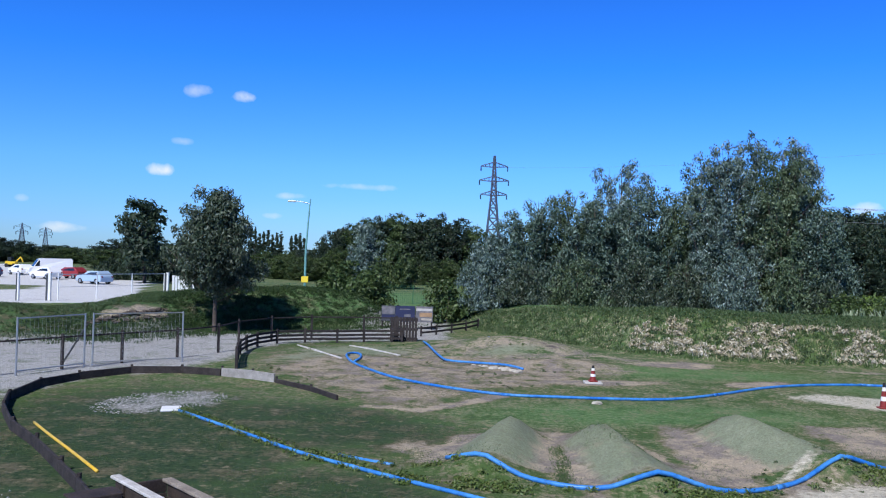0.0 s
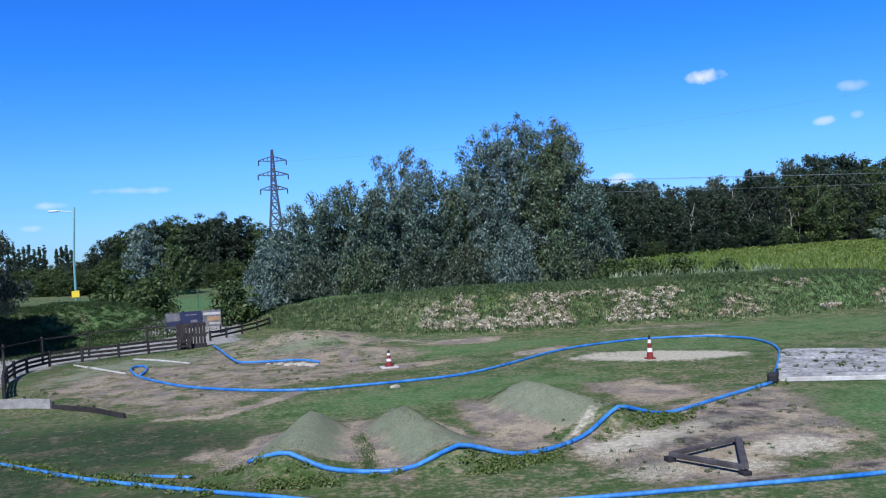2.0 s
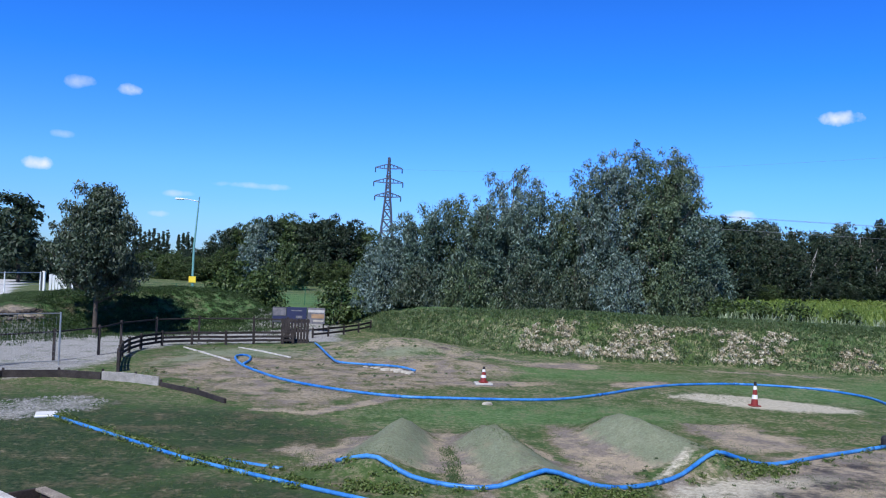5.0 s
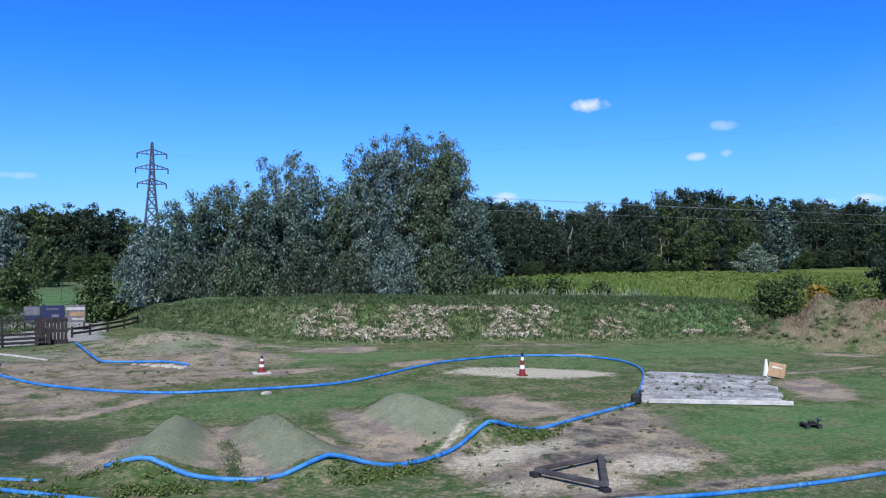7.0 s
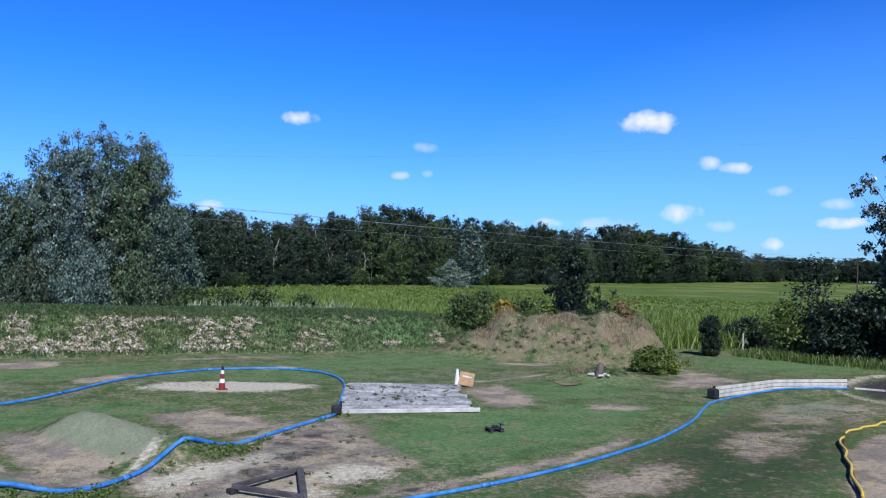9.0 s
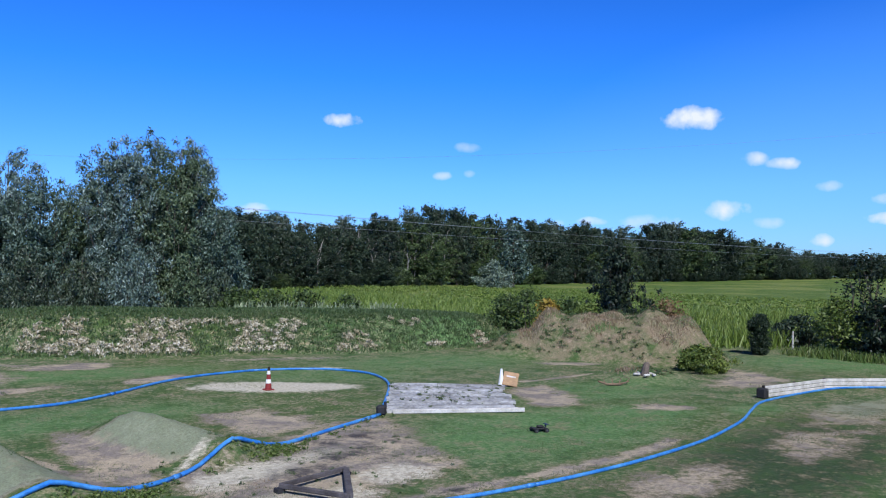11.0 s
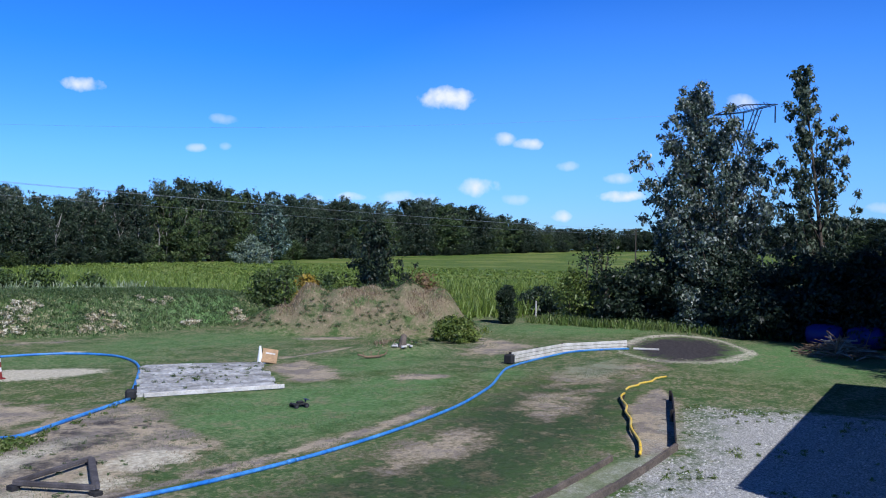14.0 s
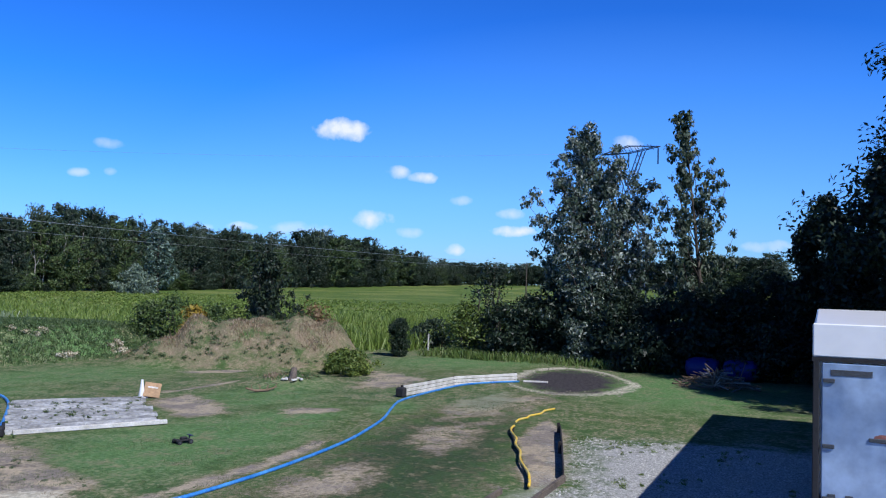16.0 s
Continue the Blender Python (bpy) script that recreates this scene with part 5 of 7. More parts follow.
# ---- low edgings and kerbs of boards ----
def board_wall(name, pts, tall, thick, material, label, posts=True, group="wooden track edgings", category="edging", tilt=0.0):
    """Boards standing on edge along points, with short pegs at the joints."""
    root = thing(name, (pts[0][0], pts[0][1], gz(*pts[0])), label, category, group)
    o = Vector((pts[0][0], pts[0][1], gz(*pts[0])))
    rnd = random.Random(len(pts))
    for a, b in zip(pts, pts[1:]):
        n = max(1, round(math.dist(a, b) / 2.4))
        for i in range(n):
            p, q = Vector(a).lerp(Vector(b), i / n), Vector(a).lerp(Vector(b), (i + 1) / n)
            z0, z1 = gz(*p), gz(*q)
            j = rnd.uniform(-0.02, 0.02)
            bm = bmesh.new()
            add_beam(bm, Vector((p.x, p.y, z0 + tall / 2 - 0.02 + j)) - o, Vector((q.x, q.y, z1 + tall / 2 - 0.02 - j)) - o, thick, tall, 0.008)
            part("board", bm, material, root)
            if posts:
                bm = bmesh.new()
                add_box(bm, (0.06, 0.06, tall + 0.05), Vector((p.x, p.y, z0 + tall / 2)) - o + Vector((0.0, thick * 0.5 + 0.036, 0)), None, 0.008)
                part("peg", bm, M["dark_wood"], root)
    return root


board_wall("edging", [(-4.4, 11.1), (-5.18, 12.24), (-5.86, 13.18), (-6.96, 14.68), (-8.1, 16.1), (-9.2, 17.9), (-9.75, 19.2), (-9.9, 21.0), (-9.5, 22.3), (-8.6, 23.6), (-7.3, 23.95), (-6.15, 23.8)], 0.22, 0.05, M["dark_wood"], "dark low board edging round the grass")
board_wall("edging", [(-6.12, 23.78), (-5.2, 23.5), (-4.5, 23.1)], 0.26, 0.05, M["grey_wood"], "grey weathered board edging")
board_wall("edging", [(-4.45, 23.05), (-3.3, 21.75), (-2.45, 20.4)], 0.14, 0.06, M["dark_wood"], "dark low board edging sinking into the ground")
board_wall("edging", [(19.4, 8.07), (18.7, 7.85), (16.47, 6.72), (14.5, 5.74), (13.8, 5.45)], 0.08, 0.03, M["dark_wood"], "dark board edging below a yellow pipe", posts=False)
board_wall("edging", [(19.64, 6.96), (17.2, 6.05), (14.8, 5.17)], 0.22, 0.03, M["dark_wood"], "dark upright board edging along the gravel")
board_wall("edging", [(14.75, 5.14), (12.8, 5.02), (11.6, 4.98), (9.45, 4.97), (6.0, 4.95)], 0.13, 0.07, M["old_wood"], "weathered timber kerb along the gravel yard", posts=False)
board_wall("edging", [(13.25, 5.72), (12.0, 5.66), (10.9, 5.64), (9.4, 5.6), (6.2, 5.55)], 0.11, 0.06, M["old_wood"], "weathered timber kerb along the mossy lane", posts=False)
board_wall("edging", [(9.2, 5.6), (8.8, 6.75)], 0.1, 0.1, M["dark_wood"], "dark plank end lying across the grass", posts=False)

board_wall("lath", [(-5.48, 32.45), (-4.4, 30.4), (-3.34, 28.44)], 0.06, 0.07, M["pale_wood"], "pale lath laid on the ground as a lane mark", posts=False, category="lath")
board_wall("lath", [(-3.55, 33.03), (-2.5, 31.5), (-1.44, 29.92)], 0.06, 0.07, M["pale_wood"], "pale lath laid on the ground as a lane mark", posts=False, category="lath")


def stones(places, label, group, material="stone", rough=0.12, name="stone"):
    rn = random.Random(9)
    for x_, y_, r_ in places:
        root = thing(name, (x_, y_, gz(x_, y_)), label, name.replace("_", " "), group)
        bm = bmesh.new()
        bmesh.ops.create_icosphere(bm, subdivisions=2, radius=r_)
        for v in bm.verts:
            v.co = Vector((v.co.x * 1.25, v.co.y, max(v.co.z * 0.6, -0.1 * r_) + 0.1 * r_)) * rn.uniform(1 - rough * 1.3, 1 + rough)
        part("rock", bm, M[material], root)


stones([(1.1, 28.02, 0.08), (1.3, 27.85, 0.06), (1.45, 27.7, 0.1), (1.62, 27.45, 0.07), (1.8, 27.3, 0.11), (1.98, 27.15, 0.12), (2.12, 26.95, 0.15), (2.3, 26.7, 0.12), (2.42, 26.45, 0.13), (1.7, 27.2, 0.14), (2.05, 26.75, 0.12)], "pale stone lying under the blue pipe", "stones by the short pipe")
stones([(-12.2 - 0.17 * k, 37.1 - 0.24 * k, 0.13 + 0.07 * ((k * 7) % 4) / 3) for k in range(13)] + [(-11.9 - 0.3 * k, 36.6 - 0.36 * k, 0.12 + 0.03 * (k % 3)) for k in range(6)], "rough brown lump of earth in the broken bank", "lumps in the broken bank", "clod", 0.4, "earth_lump")
stones([(3.9, 21.0, 0.12)], "small white stone in the grass", "loose stones")

# whitewashed barrier
BAR = [(22.9, 13.25), (26.4, 13.2), (28.9, 11.95)]
bar = thing("barrier", (22.9, 13.25, gz(22.9, 13.25)), "low barrier of whitewashed horizontal boards", "barrier")
for a, b in zip(BAR, BAR[1:]):
    for k in range(3):
        bm = bmesh.new()
        add_beam(bm, Vector((a[0], a[1], 0.06 + 0.115 * k)) - Vector((22.9, 13.25, 0)), Vector((b[0], b[1], 0.06 + 0.115 * k)) - Vector((22.9, 13.25, 0)), 0.03, 0.10, 0.008)
        part("board", bm, M["pale_wood"], bar)
for p in [(22.9, 13.3), (24.6, 13.28), (26.4, 13.26), (28.9, 12.02)]:
    bm = bmesh.new()
    add_box(bm, (0.08, 0.08, 0.38), (p[0] - 22.9, p[1] - 13.25, 0.17), None, 0.01)
    part("post", bm, M["dark_wood"], bar, "dark wooden post")
bm = bmesh.new()
add_box(bm, (0.22, 0.3, 0.3), (-0.14, 0.0, 0.15), None, 0.04)
part("end_block", bm, M["black"], bar, "black rubber end block")


pk = thing("plank", (29.1, 11.3, gz(29.1, 11.3)), "short pale plank lying at the barrier end", "plank", rz=-70)
bm = bmesh.new()
add_box(bm, (0.9, 0.2, 0.05), (0, 0, 0.025), None, 0.008)
part("board", bm, M["pale_wood"], pk)


# ---- cones, deck, frame and loose things ----
def traffic_cone(x, y, tall, label, slab=False, plain=False):
    root = thing("traffic_cone", (x, y, gz(x, y)), label, "traffic cone", "traffic cones on the track")
    zb = 0.0
    if slab:
        bm = bmesh.new()
        add_box(bm, (0.52, 0.4, 0.07), (0, 0, 0.035), None, 0.02)
        part("slab", bm, M["concrete"], root, "pale concrete slab")
        zb = 0.07
    bm = bmesh.new()
    add_box(bm, (0.26, 0.26, 0.035), (0, 0, zb + 0.018), None, 0.012)
    part("base", bm, M["red" if not plain else "white"], root)
    cuts = [0, 0.26, 0.44, 0.66, 0.82, 1.0]
    r0, r1 = 0.095, 0.03
    for i in range(5):
        f0, f1 = cuts[i], cuts[i + 1]
        bm = bmesh.new()
        add_tube(bm, [(0, 0, zb + 0.035 + (tall - zb) * f0), (0, 0, zb + 0.035 + (tall - zb) * f1)], [r0 + (r1 - r0) * f0, r0 + (r1 - r0) * f1], 18, i == 4)
        white = plain or i % 2 == 1
        part("white_band" if white else ("tip" if i == 4 else "red_band"), bm, M["white" if white else ("black" if i == 4 else "red")], root, "", False)
    return root


traffic_cone(4.43, 24.6, 0.5, "red and white traffic cone standing on a concrete slab", slab=True)
traffic_cone(11.3, 21.6, 0.62, "red and white traffic cone standing on pale sand")
traffic_cone(17.75, 18.95, 0.5, "plain white cone behind a plywood board", plain=True)

# ply board leaning by the white cone
pb = thing("leaning_board", (17.95, 18.75, gz(17.95, 18.75)), "square plywood board leaning beside the deck", "board", rz=-44)
bm = bmesh.new()
add_box(bm, (0.46, 0.05, 0.44), (0, 0.02, 0.23), Matrix.Rotation(radians(9), 3, "Y") @ Matrix.Rotation(radians(-28), 3, "X"), 0.006)
part("panel", bm, M["ply"], pb)
for k in range(2):
    bm = bmesh.new()
    add_box(bm, (0.28, 0.02, 0.045), (0.02 * k, -0.01 + 0.05 * k, 0.2 + 0.1 * k), Matrix.Rotation(radians(9), 3, "Y") @ Matrix.Rotation(radians(-28), 3, "X"))
    part("writing_bar", bm, M["pale_wood"], pb)
bm = bmesh.new()
add_beam(bm, (-0.22, 0.12, 0.38), (-0.22, 0.42, 0.0), 0.04, 0.04)
part("prop", bm, M["dark_wood"], pb)

# deck of old boards
A_, B_, C_, D_ = Vector((14.8, 20.6)), Vector((17.6, 18.8)), Vector((14.85, 15.2)), Vector((11.9, 16.75))
deck = thing("plank_deck", (11.9, 16.75, 0.0), "weathered grey plank deck lying on the grass", "deck")
n = 19
rnd = random.Random(3)
for i in range(n):
    f0, f1 = i / n + 0.006, (i + 1) / n - 0.006 - (0.018 if i in (3, 8, 10, 14) else 0)
    l0, l1, r0_, r1_ = D_.lerp(A_, f0), D_.lerp(A_, f1), C_.lerp(B_, f0), C_.lerp(B_, f1)
    cut = rnd.choice([0.42, 0.5, 0.58, 1.0])
    spans = [(0, 1.0)] if cut == 1.0 else [(0, cut - 0.003), (cut + 0.003, 1.0)]
    for s0, s1 in spans:
        j0, j1 = rnd.uniform(-0.02, 0.03) * (s0 == 0), rnd.uniform(-0.03, 0.02) * (s1 == 1.0)
        zt = 0.09 + rnd.uniform(-0.012, 0.012)
        co = [l0.lerp(r0_, s0 + j0), l0.lerp(r0_, s1 + j1), l1.lerp(r1_, s1 + j1), l1.lerp(r1_, s0 + j0)]
        base = gz(*co[0])
        vs = [(c.x - 11.9, c.y - 16.75, z + gz(c.x, c.y)) for z in (0.0, zt) for c in co]
        mesh_ob("plank", vs, [(3, 2, 1, 0), (4, 5, 6, 7), (0, 1, 5, 4), (1, 2, 6, 5), (2, 3, 7, 6), (3, 0, 4, 7)], M["deck_wood"], deck)
bm = bmesh.new()
p, q = D_ + Vector((0.1, -0.16)), C_ + Vector((0.1, -0.1))
add_beam(bm, (p.x - 11.9, p.y - 16.75, 0.06), (q.x - 11.9, q.y - 16.75, 0.06), 0.09, 0.1, 0.01)
part("edge_beam", bm, M["pale_wood"], deck)

# rubber block where two pipes meet
rb = thing("corner_block", (11.68, 16.62, gz(11.68, 16.62)), "black rubber block where two pipes meet", "block", rz=-35)
bm = bmesh.new()
add_box(bm, (0.24, 0.24, 0.24), (0, 0, 0.12), None, 0.05)
part("body", bm, M["black"], rb)
bm = bmesh.new()
add_box(bm, (0.07, 0.5, 0.12), (0.1, 0.35, 0.18), None, 0.02)
part("strap", bm, M["black"], rb)

# triangular frame of beams
tf_ = thing("triangular_frame", (6.45, 12.1, gz(6.45, 12.1)), "dark triangular frame of old timber beams lying flat", "timber frame")
TP = [(6.42, 11.82), (7.86, 12.18), (6.96, 10.66)]
for (a, b, w_, mt_) in ((TP[0], TP[1], 0.06, "grey_beam"), (TP[1], TP[2], 0.11, "grey_beam"), (TP[0], TP[2], 0.07, "grey_beam")):
    bm = bmesh.new()
    add_beam(bm, (a[0] - 6.45, a[1] - 12.1, 0.11), (b[0] - 6.45, b[1] - 12.1, 0.12), w_, 0.075, 0.012)
    part("beam", bm, M[mt_], tf_)
for a in TP:
    bm = bmesh.new()
    add_box(bm, (0.13, 0.16, 0.09), (a[0] - 6.45, a[1] - 12.1, 0.03), None, 0.01)
    part("foot", bm, M["black"], tf_)

# white plate at the start of the near pipe
wp = thing("slab", (-5.85, 18.55, gz(-5.85, 18.55)), "small white slab at the end of the blue pipe", "slab", rz=15)
bm = bmesh.new()
add_box(bm, (0.42, 0.5, 0.05), (0, 0, 0.025), None, 0.015)
part("plate", bm, M["white"], wp)

# stump and stones at the foot of the mound
st = thing("broken_stump", (22.63, 17.33, gz(22.63, 17.33)), "pale broken tree stump with chips round it", "stump")
bm = bmesh.new()
add_tube(bm, [(0, 0, -0.05), (0.03, 0, 0.2), (0.12, 0.02, 0.36), (0.2, 0.05, 0.4)], [0.16, 0.12, 0.10, 0.02], 9)
part("stem", bm, M["old_wood"], st)
for k in range(5):
    bm = bmesh.new()
    add_box(bm, (0.22, 0.1, 0.07), (0.25 * math.cos(k * 1.3), 0.3 * math.sin(k * 1.3), 0.04), Matrix.Rotation(k, 3, "Z"), 0.02)
    part("chip", bm, M["pale_wood"], st)


# radio-controlled car
def model_car(x, y, rz, size=0.82):
    root = thing("model_car", (x, y, gz(x, y)), "small black radio-controlled buggy with a rear wing", "model car", rz=rz)
    root.matrix_world = root.matrix_world @ Matrix.Diagonal((size, size, size, 1))
    bm = bmesh.new()
    add_box(bm, (0.40, 0.15, 0.05), (0, 0, 0.085), None, 0.015)
    add_box(bm, (0.2, 0.12, 0.07), (-0.02, 0, 0.14), None, 0.03)
    add_box(bm, (0.12, 0.08, 0.03), (0.17, 0, 0.11), None, 0.01)
    part("body", bm, M["black"], root)
    bm = bmesh.new()
    add_box(bm, (0.08, 0.22, 0.015), (-0.2, 0, 0.2), None, 0.004)
    add_box(bm, (0.03, 0.02, 0.08), (-0.18, 0, 0.16))
    part("rear_wing", bm, M["signblue"], root)
    for sx in (0.15, -0.15):
        for sy in (0.14, -0.14):
            bm = bmesh.new()
            add_tube(bm, [(sx, sy - 0.04, 0.06), (sx, sy + 0.04, 0.06)], 0.06, 14)
            w = part("wheel", bm, M["black"], root)
            bm = bmesh.new()
            add_tube(bm, [(sx, sy - 0.042, 0.06), (sx, sy + 0.042, 0.06)], 0.03, 10)
            part("rim", bm, M["darksteel"], w)
    return root


model_car(13.52, 13.18, 160)
db = thing("dead_branch", (20.8, 17.1, gz(20.8, 17.1)), "dead forked branch lying in the grass", "branch")
bm = bmesh.new()
add_tube(bm, [(-0.5, 0.2, 0.16), (-0.2, 0.1, 0.06), (0.2, -0.05, 0.05), (0.6, -0.1, 0.12)], [0.03, 0.04, 0.04, 0.015], 7)
part("stem", bm, M["twig"], db)
for k in range(4):
    bm = bmesh.new()
    add_tube(bm, [(-0.3 + 0.25 * k, 0.08 - 0.05 * k, 0.06), (-0.2 + 0.3 * k, 0.25 - 0.1 * k, 0.2), (-0.1 + 0.3 * k, 0.3, 0.22)], [0.018, 0.012, 0.005], 5)
    part("twig", bm, M["twig"], db)
tufts = np.array([D_.lerp(A_, random.random()).lerp(C_.lerp(B_, random.random()), random.random()) for _ in range(70)])


# ---- the trailer in the yard ----
def trailer():
    ax = Vector((11.85, 0.74)).normalized()
    root = thing("box_trailer", (11.8, 0.82, 0.0), "long white box trailer parked in the yard, rear doors shut", "trailer", rz=math.degrees(math.atan2(ax.y, ax.x)))
    L_, W_, H0, H1 = 12.2, 2.5, 0.95, 3.12
    bm = bmesh.new()
    add_box(bm, (L_ - 0.06, W_, H1 - H0), (L_ / 2 + 0.03, -W_ / 2, (H0 + H1) / 2), None, 0.03)
    part("body", bm, M["carwhite"], root)
    bm = bmesh.new()
    add_box(bm, (0.05, W_ + 0.02, 0.42), (-0.02, -W_ / 2, H1 - 0.20), None, 0.015)
    part("header_panel", bm, M["white"], root, "white panel above the doors")
    bm = bmesh.new()
    add_box(bm, (0.06, W_ + 0.03, 0.05), (-0.03, -W_ / 2, H1 - 0.44))
    for y_ in (-0.035, -W_ + 0.035):
        add_box(bm, (0.10, 0.08, H1 - 0.44 - 0.62), (-0.01, y_, (H1 - 0.44 + 0.62) / 2), None, 0.01)
    part("door_frame", bm, M["black"], root, "dark door frame")
    for k in range(2):
        y0 = -0.10 - k * (W_ / 2 - 0.08)
        wd = W_ / 2 - 0.13
        bm = bmesh.new()
        add_box(bm, (0.05, wd, H1 - 0.48 - 0.75), (-0.035, y0 - wd / 2, (H1 - 0.48 + 0.75) / 2), None, 0.012)
        d = part("door", bm, M["rearpanel"], root, "worn pale blue-white door")
        bm = bmesh.new()
        yb = y0 - wd * (0.82 if k == 0 else 0.18)
        add_tube(bm, [(-0.09, yb, 0.72), (-0.09, yb, H1 - 0.6)], 0.018, 8)
        part("lock_bar", bm, M["steel"], d)
        for hz in (0.95, 1.6, 2.42):
            bm = bmesh.new()
            yh = y0 - (0.08 if k == 0 else wd - 0.08)
            add_box(bm, (0.03, 0.14, 0.05), (-0.075, yh, hz), None, 0.008)
            part("hinge", bm, M["darksteel"], d)
        bm = bmesh.new()
        add_box(bm, (0.02, wd * 0.25, 0.05), (-0.07, y0 - wd * 0.6, 1.72), None, 0.008)
        part("handle", bm, M["darksteel"], d)
        if k == 0:
            bm = bmesh.new()
            add_box(bm, (0.008, wd * 0.42, 0.075), (-0.064, y0 - wd * 0.3, H1 - 0.6), None, 0.003)
            part("plate", bm, M["darksteel"], d, "dark plate at the top of the door")
            bm = bmesh.new()
            bmesh.ops.create_icosphere(bm, subdivisions=2, radius=0.12, matrix=Matrix.Translation((-0.058, y0 - wd * 0.62, 1.74)) @ Matrix.Diagonal((0.06, 1.0, 0.5, 1)))
            part("rust_patch", bm, M["rust"], d, "red rust patch")
            for q in range(2):
                bm = bmesh.new()
                add_box(bm, (0.01, 0.09, 0.12), (-0.064, y0 - 0.12 - 0.2 * q, 0.95), None, 0.004)
                part("label_square", bm, M["darksteel"], d, "small dark square label")
    bm = bmesh.new()
    add_box(bm, (0.14, W_, 0.2), (0.0, -W_ / 2, 0.56), None, 0.02)
    bp = part("bumper", bm, M["darksteel"], root)
    for y_, mt_ in ((-0.3, "orange"), (-W_ + 0.3, "orange"), (-0.62, "red"), (-W_ + 0.62, "red")):
        bm = bmesh.new()
        add_box(bm, (0.04, 0.3, 0.1), (-0.08, y_, 0.57), None, 0.01)
        part("lamp", bm, M[mt_], bp)
    bm = bmesh.new()
    add_box(bm, (L_ - 0.6, 0.9, 0.22), (L_ / 2, -W_ / 2, 0.84))
    part("chassis", bm, M["darksteel"], root)
    for x_ in (2.2, 3.5):
        for y_ in (-0.22, -W_ + 0.22):
            bm = bmesh.new()
            add_tube(bm, [(x_, y_ - 0.17, 0.5), (x_, y_ + 0.17, 0.5)], 0.5, 24)
            w = part("wheel", bm, M["black"], root)
            bm = bmesh.new()
            add_tube(bm, [(x_, y_ - 0.175, 0.5), (x_, y_ + 0.175, 0.5)], 0.28, 18)
            part("rim", bm, M["steel"], w)
    for y_ in (-0.4, -W_ + 0.4):
        bm = bmesh.new()
        add_box(bm, (0.14, 0.14, 0.9), (9.4, y_, 0.45), None, 0.01)
        part("landing_leg", bm, M["darksteel"], root)
    return root


trailer()

# brushwood heap and blue sheets at the wood's edge
bp_ = thing("brushwood_heap", (32.4, 5.5, gz(32.4, 5.5)), "heap of cut branches and twigs on the grass", "brushwood")
rs = np.random.RandomState(8)
for k in range(130):
    a = rs.uniform(0, 6.28)
    r_ = rs.uniform(0, 1.7)
    c = Vector((r_ * math.cos(a), r_ * 0.7 * math.sin(a), max(0.05, 0.6 * (1 - r_ / 1.7)) * rs.uniform(0.3, 1)))
    d = Vector((rs.normal(), rs.normal(), rs.normal() * 0.35)).normalized() * rs.uniform(0.3, 0.8)
    p0, p1 = c - d, c + d
    p0.z, p1.z = max(p0.z, 0.02), max(p1.z, 0.02)
    bm = bmesh.new()
    add_tube(bm, [p0, c + Vector((0, 0, 0.03)), p1], [0.03, 0.024, 0.01], 5)
    part("branch", bm, M["twig" if k % 4 else "grey_wood"], bp_)
for x_, y_ in ((35.2, 6.5), (35.0, 5.0)):
    root = thing("blue_barrel", (x_, y_, gz(x_, y_)), "blue plastic barrel lying in the shade of the trees", "barrel", "blue barrels")
    bm = bmesh.new()
    add_tube(bm, [(-0.05, -0.6, 0.4), (-0.02, -0.4, 0.42), (0, 0, 0.43), (0.02, 0.4, 0.42), (0.05, 0.6, 0.4)], [0.34, 0.4, 0.42, 0.4, 0.34], 18)
    part("drum", bm, M["bluetarp"], root, "", True)


# ---- by the entrance ----
def rail_fence(name, pts, tall, label, rails, every=2.0, material="dark_wood", rail=(0.03, 0.09), post=0.09, group="fences by the entrance"):
    o = Vector((pts[0][0], pts[0][1], 0))
    root = thing(name, tuple(o), label, "fence", group)
    P = spline([(*p, 0) for p in pts], 0.25)
    run, keep = 0.0, [P[0]]
    for a, b in zip(P, P[1:]):
        run += (b - a).length
        if run >= every:
            keep.append(b)
            run = 0.0
    if (keep[-1] - P[-1]).length > 0.3:
        keep.append(P[-1])
    for p in keep:
        bm = bmesh.new()
        z = gz(p.x, p.y)
        add_box(bm, (post, post, tall + 0.12), Vector((p.x, p.y, z + tall / 2)) - o, None, 0.01)
        part("post", bm, M[material], root)
    for a, b in zip(keep, keep[1:]):
        for f in rails:
            bm = bmesh.new()
            add_beam(bm, Vector((a.x, a.y, gz(a.x, a.y) + tall * f)) - o, Vector((b.x, b.y, gz(b.x, b.y) + tall * f)) - o, rail[0], rail[1], 0.006)
            part("rail", bm, M[material], root)
    return root


rail_fence("low_rail_fence", [(-6.1, 25.4), (-6.6, 27.6), (-6.95, 30.0), (-6.6, 32.2), (-5.6, 33.4), (-4.4, 33.9), (-2.9, 34.6), (-1.6, 34.6)], 0.50, "low dark wooden rail fence curving round the hairpin", (0.3, 0.6, 0.92), 1.1)
rail_fence("post_and_rail_fence", [(-13.2, 21.0), (-11.32, 23.6), (-9.45, 26.2), (-8.57, 27.6), (-7.8, 29.3), (-7.35, 32.0), (-5.8, 34.6), (-3.6, 35.6), (-1.9, 35.7)], 0.95, "dark post and single rail fence along the gravel path", (0.96,), 1.9, "dark_wood", (0.04, 0.05), 0.08)
rail_fence("low_rail_fence", [(-0.9, 37.6), (0.6, 40.2), (1.9, 42.5)], 0.4, "low dark fence at the foot of the berm", (0.4, 0.9), 1.2)


